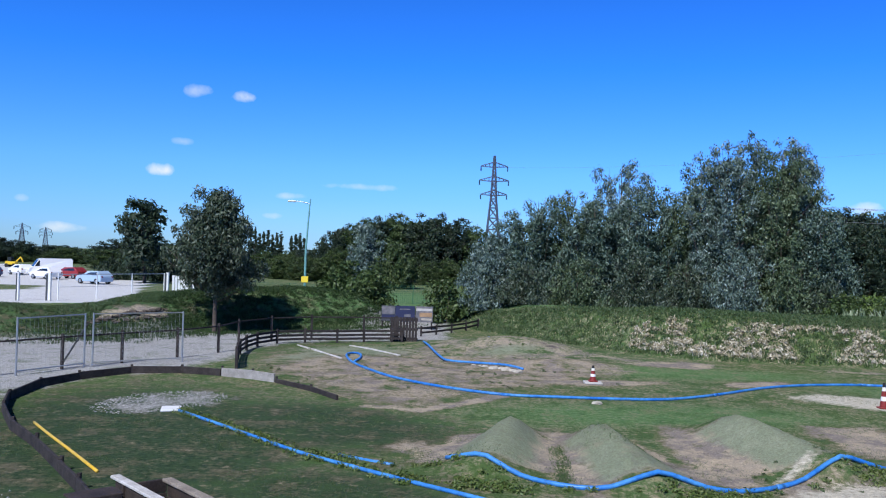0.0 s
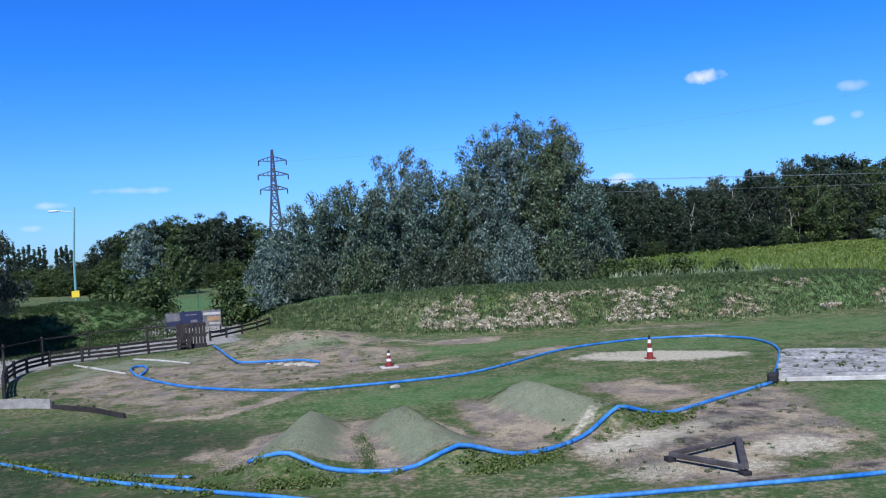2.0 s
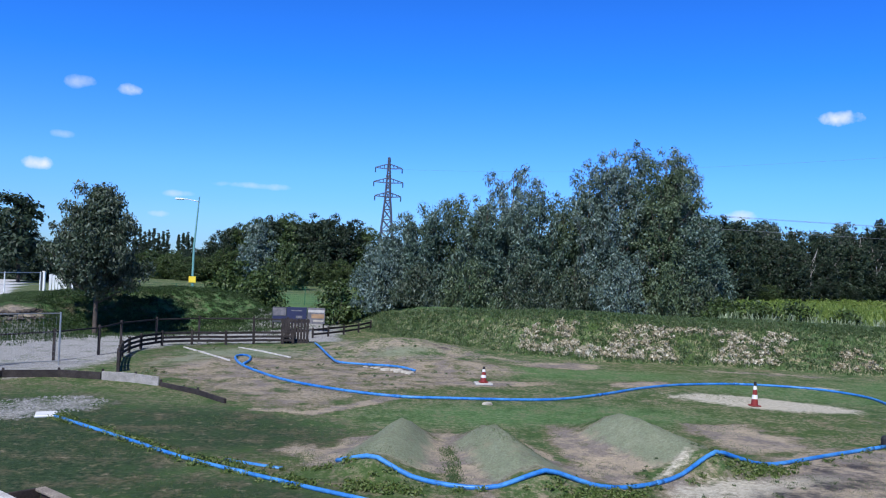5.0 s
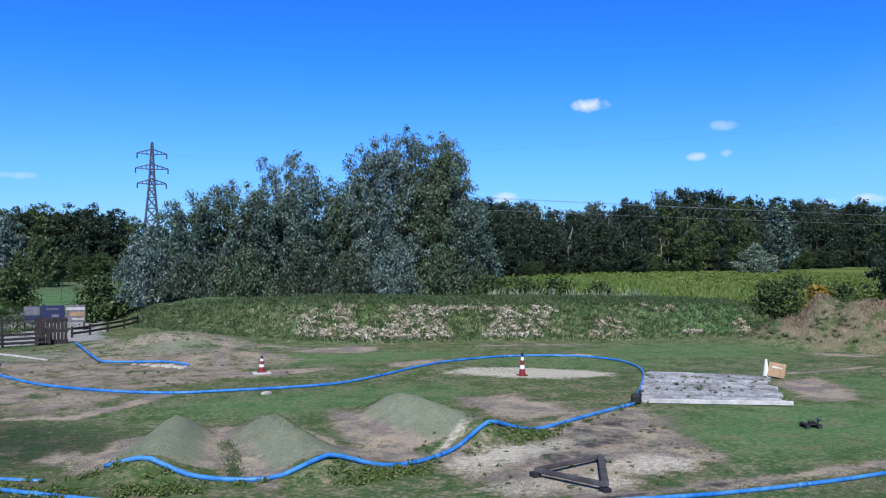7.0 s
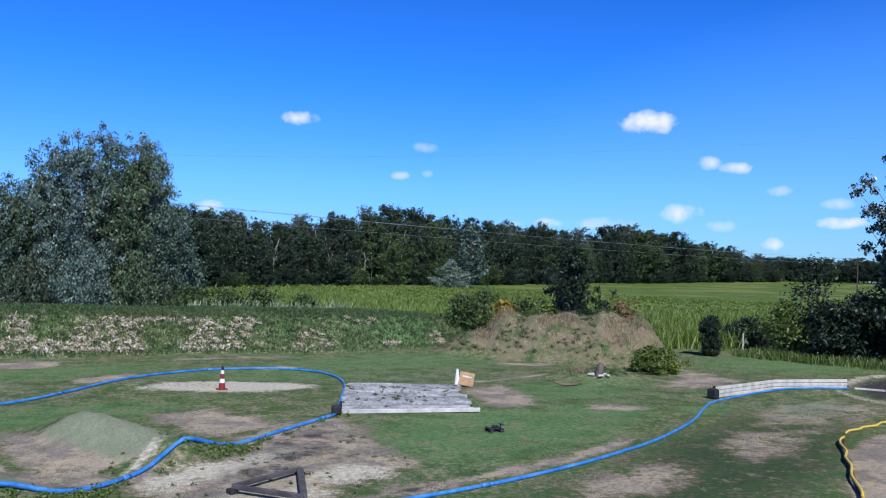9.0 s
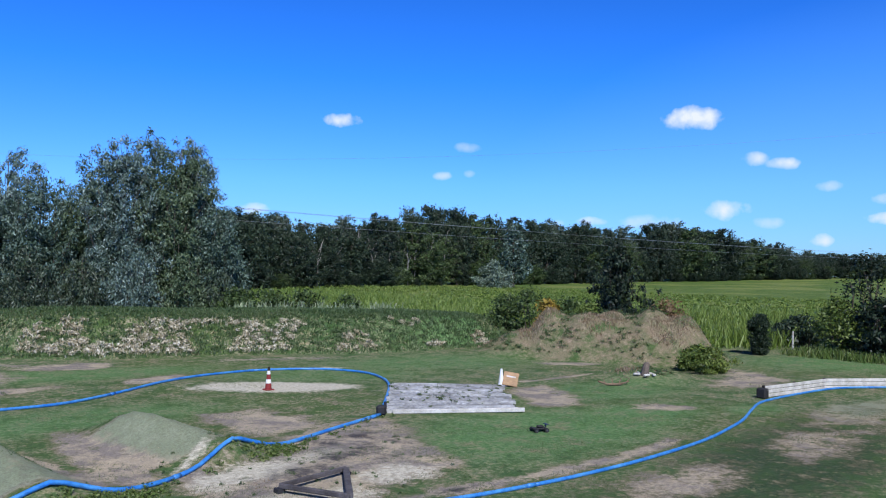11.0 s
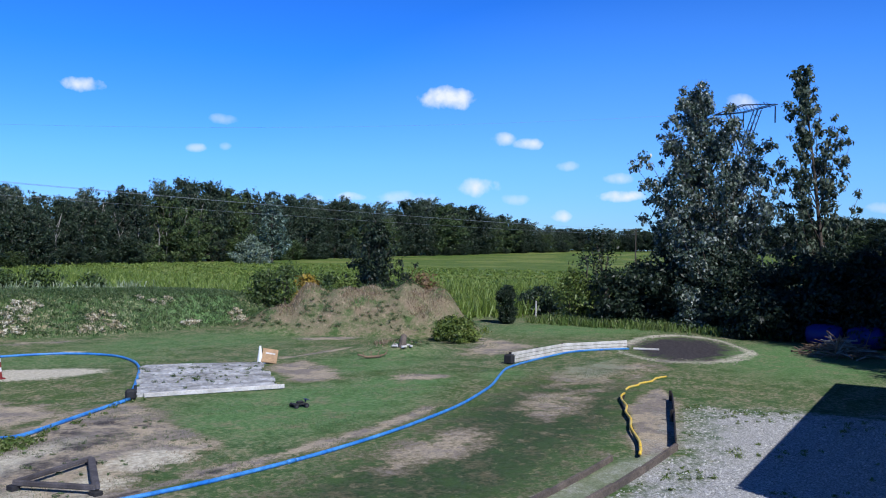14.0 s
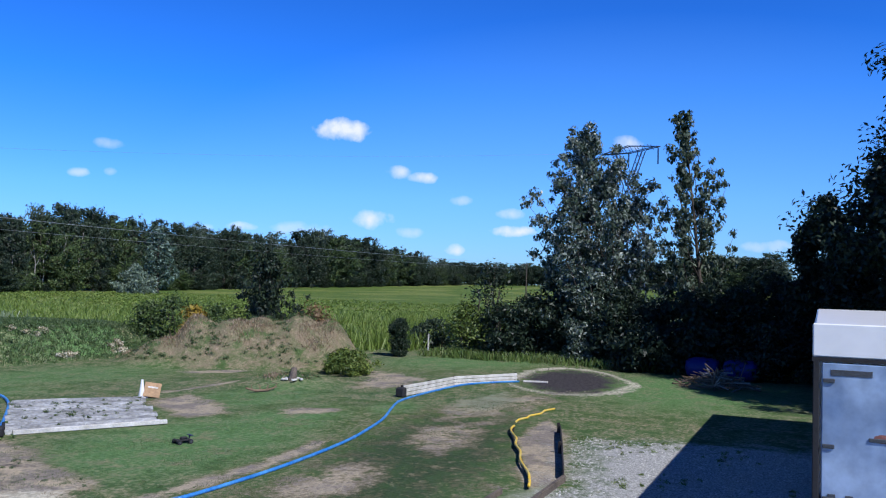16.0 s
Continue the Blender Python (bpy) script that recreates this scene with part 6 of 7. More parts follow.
def mesh_panel(pts, tall, label):
    """Site fence panels of wire on tube posts."""
    o = Vector((pts[0][0], pts[0][1], 0))
    root = thing("site_fence", tuple(o), label, "fence")
    for p in pts:
        z = gz(*p)
        bm = bmesh.new()
        add_tube(bm, [Vector((p[0], p[1], z)) - o, Vector((p[0], p[1], z + tall)) - o], 0.028, 8)
        part("post", bm, M["steel"], root)
    for a, b in zip(pts, pts[1:]):
        bm = bmesh.new()
        za, zb = gz(*a), gz(*b)
        for f in (0.08, 0.98):
            add_tube(bm, [Vector((a[0], a[1], za + tall * f)) - o, Vector((b[0], b[1], zb + tall * f)) - o], 0.018, 6)
        for k in range(1, 10):
            f = 0.08 + 0.9 * k / 10
            add_tube(bm, [Vector((a[0], a[1], za + tall * f)) - o, Vector((b[0], b[1], zb + tall * f)) - o], 0.0016, 4, False)
        nn = int(math.dist(a, b) / 0.12)
        for k in range(1, nn):
            p = Vector(a).lerp(Vector(b), k / nn)
            z = za + (zb - za) * k / nn
            add_tube(bm, [Vector((p.x, p.y, z + tall * 0.08)) - o, Vector((p.x, p.y, z + tall * 0.98)) - o], 0.0016, 4, False)
        part("wire_panel", bm, M["steel"], root)
    return root


mesh_panel([(-11.4, 22.8), (-10.36, 24.66)], 1.58, "galvanised site fence panels beside the gravel path")
mesh_panel([(-10.2, 24.86), (-8.12, 26.64)], 1.58, "galvanised site fence panel beside the gravel path")
br = thing("fence_brace", (-10.42, 24.9, gz(-10.42, 24.9)), "dark slanting brace against the site fence", "brace")
bm = bmesh.new()
add_tube(bm, [(-0.75, 0.1, 0), (0.05, -0.05, 1.25)], 0.03, 8)
part("strut", bm, M["darksteel"], br)


def board_sign(x, y, z0, w, h, material, label, bars=(), rz=0, legs=True):
    root = thing("notice_board", (x, y, gz(x, y)), label, "sign", "boards at the entrance", rz=rz)
    bm = bmesh.new()
    add_box(bm, (w, 0.04, h), (0, 0, z0 + h / 2), None, 0.008)
    part("panel", bm, M[material], root)
    for bx, bz, bw, bh, mt_ in bars:
        bm = bmesh.new()
        add_box(bm, (bw, 0.008, bh), (bx, -0.026, z0 + bz))
        part("writing_bar", bm, M[mt_], root)
    if legs:
        for s_ in (-1, 1):
            bm = bmesh.new()
            add_box(bm, (0.07, 0.07, z0 + h), (s_ * (w / 2 - 0.05), 0.06, (z0 + h) / 2), None, 0.008)
            part("leg", bm, M["dark_wood"], root)
    return root


board_sign(-1.78, 41.0, 0.36, 0.95, 0.76, "signblue", "dark blue notice board on posts at the entrance", ((0, 0.6, 0.5, 0.05, "greyprint"), (0.12, 0.3, 0.3, 0.12, "greyprint")))
board_sign(-2.60, 41.1, 0.36, 0.66, 0.74, "darksteel", "notice board with a pale upper half and dark foot", ((0, 0.52, 0.62, 0.36, "greyprint"), (0, 0.22, 0.62, 0.18, "signblue")))
board_sign(-0.86, 41.1, 0.36, 0.84, 0.76, "greyprint", "grey notice board with a tan picture", ((0.0, 0.6, 0.78, 0.12, "concrete"), (0.08, 0.36, 0.6, 0.2, "ply"), (0.12, 0.14, 0.5, 0.1, "stone")))
# dark crate and sacks at the end of the low fence
cr = thing("pallet_stack", (-1.55, 34.9, gz(-1.55, 34.9)), "dark upright pallets beside the low fence", "pallets")
for k in range(9):
    bm = bmesh.new()
    add_box(bm, (0.10, 0.03, 1.0), (-0.5 + 0.125 * k, 0.0, 0.5), Matrix.Rotation(radians(-6), 3, "X"), 0.005)
    part("slat", bm, M["dark_wood"], cr)
for z_ in (0.12, 0.5, 0.9):
    bm = bmesh.new()
    add_box(bm, (1.15, 0.09, 0.1), (0, 0.08, z_), None, 0.008)
    part("bearer", bm, M["dark_wood"], cr)


# ---- road, car park and distance ----
def lamp_post():
    x, y = polar(9.25, 70)
    root = thing("street_lamp", (x, y, gz(x, y)), "tall green street lamp with a yellow sign on its mast", "street lamp")
    bm = bmesh.new()
    add_tube(bm, [(0, 0, 0), (0, 0, 4), (0.25, 0, 8.0)], [0.10, 0.08, 0.05], 10)
    part("mast", bm, M["mast"], root)
    bm = bmesh.new()
    add_tube(bm, [(0.22, 0, 7.6), (-0.6, 0, 7.75), (-1.0, 0, 7.75)], [0.035, 0.03, 0.03], 8)
    part("arm", bm, M["steel"], root)
    bm = bmesh.new()
    add_box(bm, (0.7, 0.28, 0.14), (-1.25, 0, 7.75), None, 0.05)
    part("lamp_head", bm, M["white"], root)
    bm = bmesh.new()
    add_box(bm, (0.55, 0.04, 0.5), (0, -0.12, 1.42), None, 0.01)
    part("plate", bm, M["signyellow"], root, "yellow sign plate")


lamp_post()


def green_fence(a, b, tall, label):
    o = Vector((a[0], a[1], 0))
    root = thing("wire_fence", tuple(o), label, "fence", "wire fences along the road")
    n = max(1, int(math.dist(a, b) / 2.5))
    for k in range(n + 1):
        p = Vector(a).lerp(Vector(b), k / n)
        bm = bmesh.new()
        add_box(bm, (0.06, 0.06, tall), Vector((p.x, p.y, gz(p.x, p.y) + tall / 2)) - o)
        part("post", bm, M["green_wire"], root)
    bm = bmesh.new()
    for f in np.linspace(0.05, 0.98, 9):
        add_beam(bm, Vector((a[0], a[1], gz(*a) + tall * f)) - o, Vector((b[0], b[1], gz(*b) + tall * f)) - o, 0.012, 0.012)
    m_ = int(math.dist(a, b) / 0.16)
    for k in range(m_):
        p = Vector(a).lerp(Vector(b), k / m_)
        add_box(bm, (0.008, 0.008, tall), Vector((p.x, p.y, gz(p.x, p.y) + tall / 2)) - o)
    part("wire_mesh", bm, M["green_wire"], root)


green_fence(polar(13.0, 66), polar(4.5, 64), 1.25, "green wire mesh fence along the road")
green_fence(polar(4.5, 64), polar(-3.2, 62), 1.35, "green wire mesh fence along the road")


def white_rail(a, b, tall, label):
    o = Vector((a[0], a[1], 0))
    root = thing("white_fence", tuple(o), label, "fence", "fences of the car park")
    n = max(1, int(math.dist(a, b) / 3.0))
    for k in range(n + 1):
        p = Vector(a).lerp(Vector(b), k / n)
        bm = bmesh.new()
        add_tube(bm, [Vector((p.x, p.y, gz(p.x, p.y))) - o, Vector((p.x, p.y, gz(p.x, p.y) + tall)) - o], 0.045, 8)
        part("post", bm, M["white"], root)
    for f in (0.97, 0.5):
        bm = bmesh.new()
        add_tube(bm, [Vector((a[0], a[1], gz(*a) + tall * f)) - o, Vector((b[0], b[1], gz(*b) + tall * f)) - o], 0.03 if f > 0.9 else 0.012, 6)
        part("rail", bm, M["steel"], root)


white_rail(polar(24.4, 60), polar(18.2, 66), 1.75, "pale metal fence along the car park")
for az_, r_, wd in ((24.9, 60, 0.24), (26.6, 60, 0.14), (18.0, 66, 0.2), (16.4, 66, 0.2)):
    x, y = polar(az_, r_)
    root = thing("gate_post", (x, y, gz(x, y)), "white square gate post of the car park", "gate post", "gate posts of the car park")
    bm = bmesh.new()
    add_box(bm, (wd, 0.2, 1.8), (0, 0, 0.9), None, 0.02)
    part("shaft", bm, M["white"], root)
    bm = bmesh.new()
    add_box(bm, (wd * 0.5, 0.22, 1.75), (-wd * 0.45, -0.01, 0.87))
    part("dark_side", bm, M["darksteel"], root)
x, y = polar(17.2, 66)
root = thing("gate_leaf", (x, y, gz(x, y)), "white panelled gate leaf standing open", "gate", rz=18)
for k in range(6):
    bm = bmesh.new()
    add_box(bm, (0.17, 0.04, 1.5), (-0.5 + 0.2 * k, 0, 0.85), None, 0.01)
    part("slat", bm, M["white"], root)
bm = bmesh.new()
add_box(bm, (1.3, 0.06, 0.08), (0, 0.05, 1.5))
add_box(bm, (1.3, 0.06, 0.08), (0, 0.05, 0.2))
part("frame", bm, M["darksteel"], root)


def car(az, r, rz, paint, label, kind="hatch", size=0.85):
    """A parked car or van, built of a shaped body, glass, wheels and lamps."""
    x, y = polar(az, r)
    root = thing("van" if kind == "van" else "car", (x, y, gz(x, y)), label, "van" if kind == "van" else "car", "parked vehicles", rz=rz)
    root.matrix_world = root.matrix_world @ Matrix.Diagonal((size, size, size, 1))
    if kind == "van":
        L_, W_, prof = 5.6, 2.0, [(-2.8, 0.35), (2.75, 0.35), (2.8, 0.95), (2.2, 1.25), (1.55, 2.25), (1.2, 2.4), (-2.7, 2.4), (-2.8, 2.2)]
        glass = [(1.42, 1.35), (2.05, 1.35), (1.55, 2.1), (1.42, 2.1)]
    else:
        L_, W_, prof = 4.2, 1.75, [(-2.05, 0.3), (2.05, 0.3), (2.1, 0.7), (1.95, 0.88), (1.0, 1.0), (0.25, 1.45), (-1.4, 1.5), (-1.95, 1.05), (-2.1, 0.85)]
        glass = [(-1.5, 1.03), (0.85, 1.03), (0.2, 1.38), (-1.3, 1.42)]
    n = len(prof)
    vs = [(p[0], s * W_ / 2 * (0.86 if p[1] > 1.2 else 1.0), p[1]) for s in (-1, 1) for p in prof]
    fs = [tuple(range(n))[::1], tuple(range(2 * n - 1, n - 1, -1))] + [(i + n, (i + 1) % n + n, (i + 1) % n, i) for i in range(n)]
    bm = bmesh.new()
    bv = [bm.verts.new(v) for v in vs]
    for f in fs:
        bm.faces.new([bv[i] for i in f])
    bmesh.ops.recalc_face_normals(bm, faces=bm.faces)
    bmesh.ops.bevel(bm, geom=list(bm.edges), offset=0.05, segments=2, affect="EDGES")
    part("body", bm, paint, root, "", False)
    for s in (-1, 1):
        k = len(glass)
        gv = [(p[0], s * (W_ / 2 * (0.86 + 0.14 * max(0, 1.2 - p[1]) / 0.2 if p[1] <= 1.2 else 0.86) + 0.012), p[1]) for p in glass]
        gv2 = [(v[0], v[1] - s * 0.02, v[2]) for v in gv]
        mesh_ob("side_window", gv + gv2, [tuple(range(k)), tuple(range(2 * k - 1, k - 1, -1))] + [(i, (i + 1) % k, (i + 1) % k + k, i + k) for i in range(k)], M["glass"], root)
    bm = bmesh.new()
    if kind == "van":
        add_beam(bm, (2.2, 0, 1.28), (1.58, 0, 2.22), W_ * 0.8, 0.03)
    else:
        add_beam(bm, (0.98, 0, 1.04), (0.3, 0, 1.43), W_ * 0.8, 0.03)
    part("windscreen", bm, M["glass"], root)
    wx = L_ / 2 - 0.8
    for sx in (-wx, wx):
        for sy in (-W_ / 2 + 0.09, W_ / 2 - 0.09):
            bm = bmesh.new()
            add_tube(bm, [(sx, sy - 0.11, 0.32), (sx, sy + 0.11, 0.32)], 0.32, 18)
            w = part("wheel", bm, M["black"], root)
            bm = bmesh.new()
            add_tube(bm, [(sx, sy - 0.115, 0.32), (sx, sy + 0.115, 0.32)], 0.19, 12)
            part("rim", bm, M["steel"], w)
    for sy in (-0.6, 0.6):
        bm = bmesh.new()
        add_box(bm, (0.06, 0.3, 0.14), (L_ / 2 - 0.03, sy, 0.72), None, 0.02)
        part("headlight", bm, M["white"], root)
        bm = bmesh.new()
        add_box(bm, (0.06, 0.2, 0.2), (-L_ / 2 + 0.03, sy * 1.15, 0.85), None, 0.02)
        part("tail_light", bm, M["red"], root)
    return root


car(22.35, 88, 152, M["carblue"], "silver-blue hatchback parked on pale paving")
car(23.75, 102, 160, M["carred"], "dark red car parked behind the hatchback")
car(24.9, 110, 215, M["carwhite"], "white panel van parked in the car park", "van")
car(25.1, 99, 150, M["carwhite"], "white car parked beside the van")
car(26.5, 112, 140, M["carwhite"], "white car parked at the far end")
car(28.3, 104, 150, M["cardark"], "dark blue car parked by the fence")
car(29.3, 96, 150, M["cardark"], "dark blue car parked by the fence")
x, y = polar(27.0, 150)
dg = thing("yellow_digger", (x, y, gz(x, y)), "yellow wheeled digger beyond the vans", "digger")
dg.matrix_world = dg.matrix_world @ Matrix.Diagonal((0.55, 0.55, 0.55, 1))
bm = bmesh.new()
add_box(bm, (3.0, 1.8, 0.9), (0, 0, 1.2), None, 0.1)
part("body", bm, M["digger"], dg)
bm = bmesh.new()
add_box(bm, (1.2, 1.5, 1.3), (-0.3, 0, 2.25), None, 0.1)
part("cab", bm, M["glass"], dg)
bm = bmesh.new()
add_beam(bm, (1.2, 0, 1.6), (2.6, 0, 3.0), 0.25, 0.3)
add_beam(bm, (2.6, 0, 3.0), (3.3, 0, 1.5), 0.2, 0.25)
part("arm", bm, M["digger"], dg)
for sx in (-1.0, 1.0):
    for sy in (-0.8, 0.8):
        bm = bmesh.new()
        add_tube(bm, [(sx, sy - 0.2, 0.55), (sx, sy + 0.2, 0.55)], 0.55, 16)
        part("wheel", bm, M["black"], dg)


def pylon(az, r, el_top, label, arms, base_w=6.0, rz=0, tall=None, strut=0.16):
    """A lattice pylon: four tapering legs, cross bracing and cross arms (height share, half length)."""
    x, y = polar(az, r)
    z = gz(x, y)
    tall = tall or 3.5 + r * math.tan(radians(el_top)) - z
    root = thing("pylon", (x, y, z), label, "pylon", "power pylons", rz=rz)
    half = lambda f: base_w / 2 * (1 - f / 0.62) + 0.9 * (f / 0.62) if f < 0.62 else 0.9 - 0.75 * (f - 0.62) / 0.38
    lev = [0, 0.12, 0.24, 0.35, 0.45, 0.54, 0.62, 0.70, 0.78, 0.86, 0.93, 1.0]
    c4 = [(1, 1), (-1, 1), (-1, -1), (1, -1)]
    for sx, sy in c4:
        bm = bmesh.new()
        for a, b in zip(lev, lev[1:]):
            add_beam(bm, (sx * half(a), sy * half(a), a * tall), (sx * half(b), sy * half(b), b * tall), strut * 1.5, strut * 1.5)
        part("leg", bm, M["pylonsteel"], root)
    bm = bmesh.new()
    for a, b in zip(lev, lev[1:]):
        for i in range(4):
            (px, py), (qx, qy) = c4[i], c4[(i + 1) % 4]
            add_beam(bm, (px * half(a), py * half(a), a * tall), (qx * half(b), qy * half(b), b * tall), strut, strut)
            add_beam(bm, (qx * half(a), qy * half(a), a * tall), (px * half(b), py * half(b), b * tall), strut, strut)
            add_beam(bm, (px * half(b), py * half(b), b * tall), (qx * half(b), qy * half(b), b * tall), strut, strut)
    part("bracing", bm, M["pylonsteel"], root)
    for f, ln in arms:
        bm = bmesh.new()
        for s in (-1, 1):
            for sy in (-1, 1):
                add_beam(bm, (0, sy * half(f), f * tall), (s * ln, 0, f * tall + 0.25), strut, strut)
                add_beam(bm, (0, sy * half(f), f * tall + 1.7), (s * ln, 0, f * tall + 0.35), strut, strut)
            for k in (0.35, 0.65):
                add_beam(bm, (s * ln * k, 0, f * tall + 0.1), (s * ln * k, 0, f * tall + 1.7 * (1 - k) + 0.3), strut * 0.8, strut * 0.8)
        part("cross_arm", bm, M["pylonsteel"], root)
        for s in (-1, 1):
            bm = bmesh.new()
            add_tube(bm, [(s * ln, 0, f * tall + 0.25), (s * ln, 0, f * tall - 1.3)], 0.2, 6)
            part("insulator", bm, M["glass"], root)
    return root


pylon(-3.25, 280, 6.95, "tall lattice power pylon with three cross arms", ((0.90, 4.4), (0.775, 4.8), (0.65, 4.3)), strut=0.27)


def forked_pylon(az, r, el_top, label, rz):
    """A lattice pylon whose body splits into two arms under one long beam, with strings of insulators below."""
    x, y = polar(az, r)
    z = gz(x, y)
    tall = 3.5 + r * math.tan(radians(el_top)) - z
    root = thing("pylon", (x, y, z), label, "pylon", "power pylons", rz=rz)
    waist, c4 = tall * 0.72, [(1, 1), (-1, 1), (-1, -1), (1, -1)]
    half = lambda h: 3.2 - 2.4 * h / waist
    for sx, sy in c4:
        bm = bmesh.new()
        add_tube(bm, [(sx * half(0), sy * half(0), 0), (sx * half(waist), sy * half(waist), waist)], 0.11, 4)
        part("leg", bm, M["pylonsteel"], root)
    bm = bmesh.new()
    lev = np.linspace(0, waist, 9)
    for a, b in zip(lev, lev[1:]):
        for (px, py), (qx, qy) in zip(c4, c4[1:] + c4[:1]):
            add_beam(bm, (px * half(a), py * half(a), a), (qx * half(b), qy * half(b), b), 0.1, 0.1)
            add_beam(bm, (qx * half(a), qy * half(a), a), (px * half(b), py * half(b), b), 0.1, 0.1)
    part("bracing", bm, M["pylonsteel"], root)
    for s in (-1, 1):
        bm = bmesh.new()
        for sy in (-0.7, 0.7):
            add_beam(bm, (s * 0.8, sy, waist), (s * 4.6, sy * 0.7, tall * 0.93), 0.16, 0.16)
            add_beam(bm, (0, sy, waist), (s * 3.4, sy * 0.7, tall * 0.93), 0.16, 0.16)
            for k in (0.2, 0.4, 0.6, 0.8):
                add_beam(bm, (s * (0.8 + 3.8 * k), sy * (1 - 0.3 * k), waist + (tall * 0.93 - waist) * k), (s * 3.4 * (k + 0.12), sy * (1 - 0.3 * k), waist + (tall * 0.93 - waist) * (k + 0.12)), 0.1, 0.1)
        part("fork_arm", bm, M["pylonsteel"], root)
    bm = bmesh.new()
    for sy in (-0.5, 0.5):
        for h in (0.93, 0.975):
            add_beam(bm, (-9.0, sy * (0.2 if h > 0.95 else 1), tall * 0.945), (0, sy, tall * h), 0.16, 0.16)
            add_beam(bm, (9.0, sy * (0.2 if h > 0.95 else 1), tall * 0.945), (0, sy, tall * h), 0.16, 0.16)
        for k in range(-7, 8, 2):
            add_beam(bm, (k, sy, tall * 0.933), (k + 1, sy, tall * 0.968), 0.1, 0.1)
    part("beam", bm, M["pylonsteel"], root)
    for s in (-8.8, 0.0, 8.8):
        bm = bmesh.new()
        add_tube(bm, [(s, 0, tall * 0.935), (s, 0, tall * 0.935 - 3.6)], 0.16, 6)
        part("insulator", bm, M["glass"], root)
    return root


forked_pylon(-74.6, 200, 9.65, "lattice power pylon with a forked head behind the trees", 62)
pylon(26.5, 520, 1.35, "distant lattice pylon on the horizon", ((0.86, 4.0), (0.68, 3.0)), rz=20, strut=0.14, base_w=4.0)
pylon(25.2, 640, 1.15, "distant lattice pylon on the horizon", ((0.88, 3.6), (0.76, 4.2), (0.64, 3.6)), rz=20, strut=0.15, base_w=4.0)


def wire(az0, r0, el0, az1, r1, el1, sag, radius=0.014):
    a, b = polar(az0, r0), polar(az1, r1)
    pa, pb = Vector((*a, 3.5 + r0 * math.tan(radians(el0)))), Vector((*b, 3.5 + r1 * math.tan(radians(el1))))
    pts = [pa.lerp(pb, k / 40) - Vector((0, 0, sag * (1 - (2 * k / 40 - 1) ** 2))) for k in range(41)]
    root = thing("power_line", tuple(pa), "thin power line sagging across the wood", "cable", "power lines")
    bm = bmesh.new()
    add_tube(bm, [p - pa for p in pts], radius, 5)
    part("conductor", bm, M["steel"], root)


for az_, r_ in ((-22, 75), (-68, 200)):
    x_, y_ = polar(az_, r_)
    root = thing("line_pole", (x_, y_, gz(x_, y_)), "wooden pole carrying the power lines", "pole", "poles of the power line")
    bm = bmesh.new()
    add_tube(bm, [(0, 0, -0.3), (0, 0, 9.0 - gz(x_, y_))], [0.16, 0.11], 10)
    part("shaft", bm, M["bark"], root)
    bm = bmesh.new()
    add_box(bm, (0.12, 1.4, 0.12), (0, 0, 8.6 - gz(x_, y_)))
    part("cross_bar", bm, M["bark"], root)


def wire_between(dz, dy, sag):
    a, b = polar(-22, 75), polar(-68, 200)
    pa, pb = Vector((a[0], a[1] + dy, dz)), Vector((b[0], b[1] + dy, dz))
    root = thing("power_line", tuple(pa), "thin power line strung before the wood", "cable", "power lines")
    bm = bmesh.new()
    add_tube(bm, [pa.lerp(pb, k / 40) - pa - Vector((0, 0, sag * (1 - (2 * k / 40 - 1) ** 2))) for k in range(41)], 0.014, 5)
    part("conductor", bm, M["steel"], root)


wire_between(7.5, 0.1, 0.5)
wire_between(8.6, -0.6, 0.6)
wire_between(8.6, 0.6, 0.5)
wire(-3.25, 279, 6.2, -74.6, 199.5, 9.0, 6.0, 0.016)


# ---- open timber box beside the stand ----
def timber_box():
    o = Vector((-3.6, 10.3, 0))
    root = thing("timber_box", (o.x, o.y, gz(o.x, o.y)), "open dark timber box with pale planks along its rims", "timber box")

    def board(a, b, z, w, h, material, name="board", label=""):
        bm = bmesh.new()
        add_beam(bm, (a[0] - o.x, a[1] - o.y, z), (b[0] - o.x, b[1] - o.y, z), w, h, 0.008)
        part(name, bm, M[material], root, label)

    for k in range(3):
        z = 0.1 + 0.18 * k
        board((-4.26, 9.86), (-3.81, 10.27), z, 0.04, 0.17, "brown_wood", "front_board")
        board((-3.93, 10.62), (-3.49, 10.98), z, 0.04, 0.17, "brown_wood", "back_board")
        board((-4.10, 10.88), (-3.00, 9.68), z - 0.03, 0.035, 0.17, "brown_wood", "side_board")
        board((-3.45, 10.93), (-2.50, 9.85), z - 0.03, 0.035, 0.17, "brown_wood", "side_board")
    board((-4.15, 10.95), (-2.95, 9.65), 0.56, 0.12, 0.04, "pale_wood", "plank", "pale bleached plank")
    board((-3.49, 10.98), (-2.45, 9.85), 0.53, 0.13, 0.04, "tan_wood", "plank", "tan plank")
    board((-4.34, 10.02), (-3.9, 10.42), 0.53, 0.36, 0.03, "brown_wood", "lid", "dark brown lid")


timber_box()


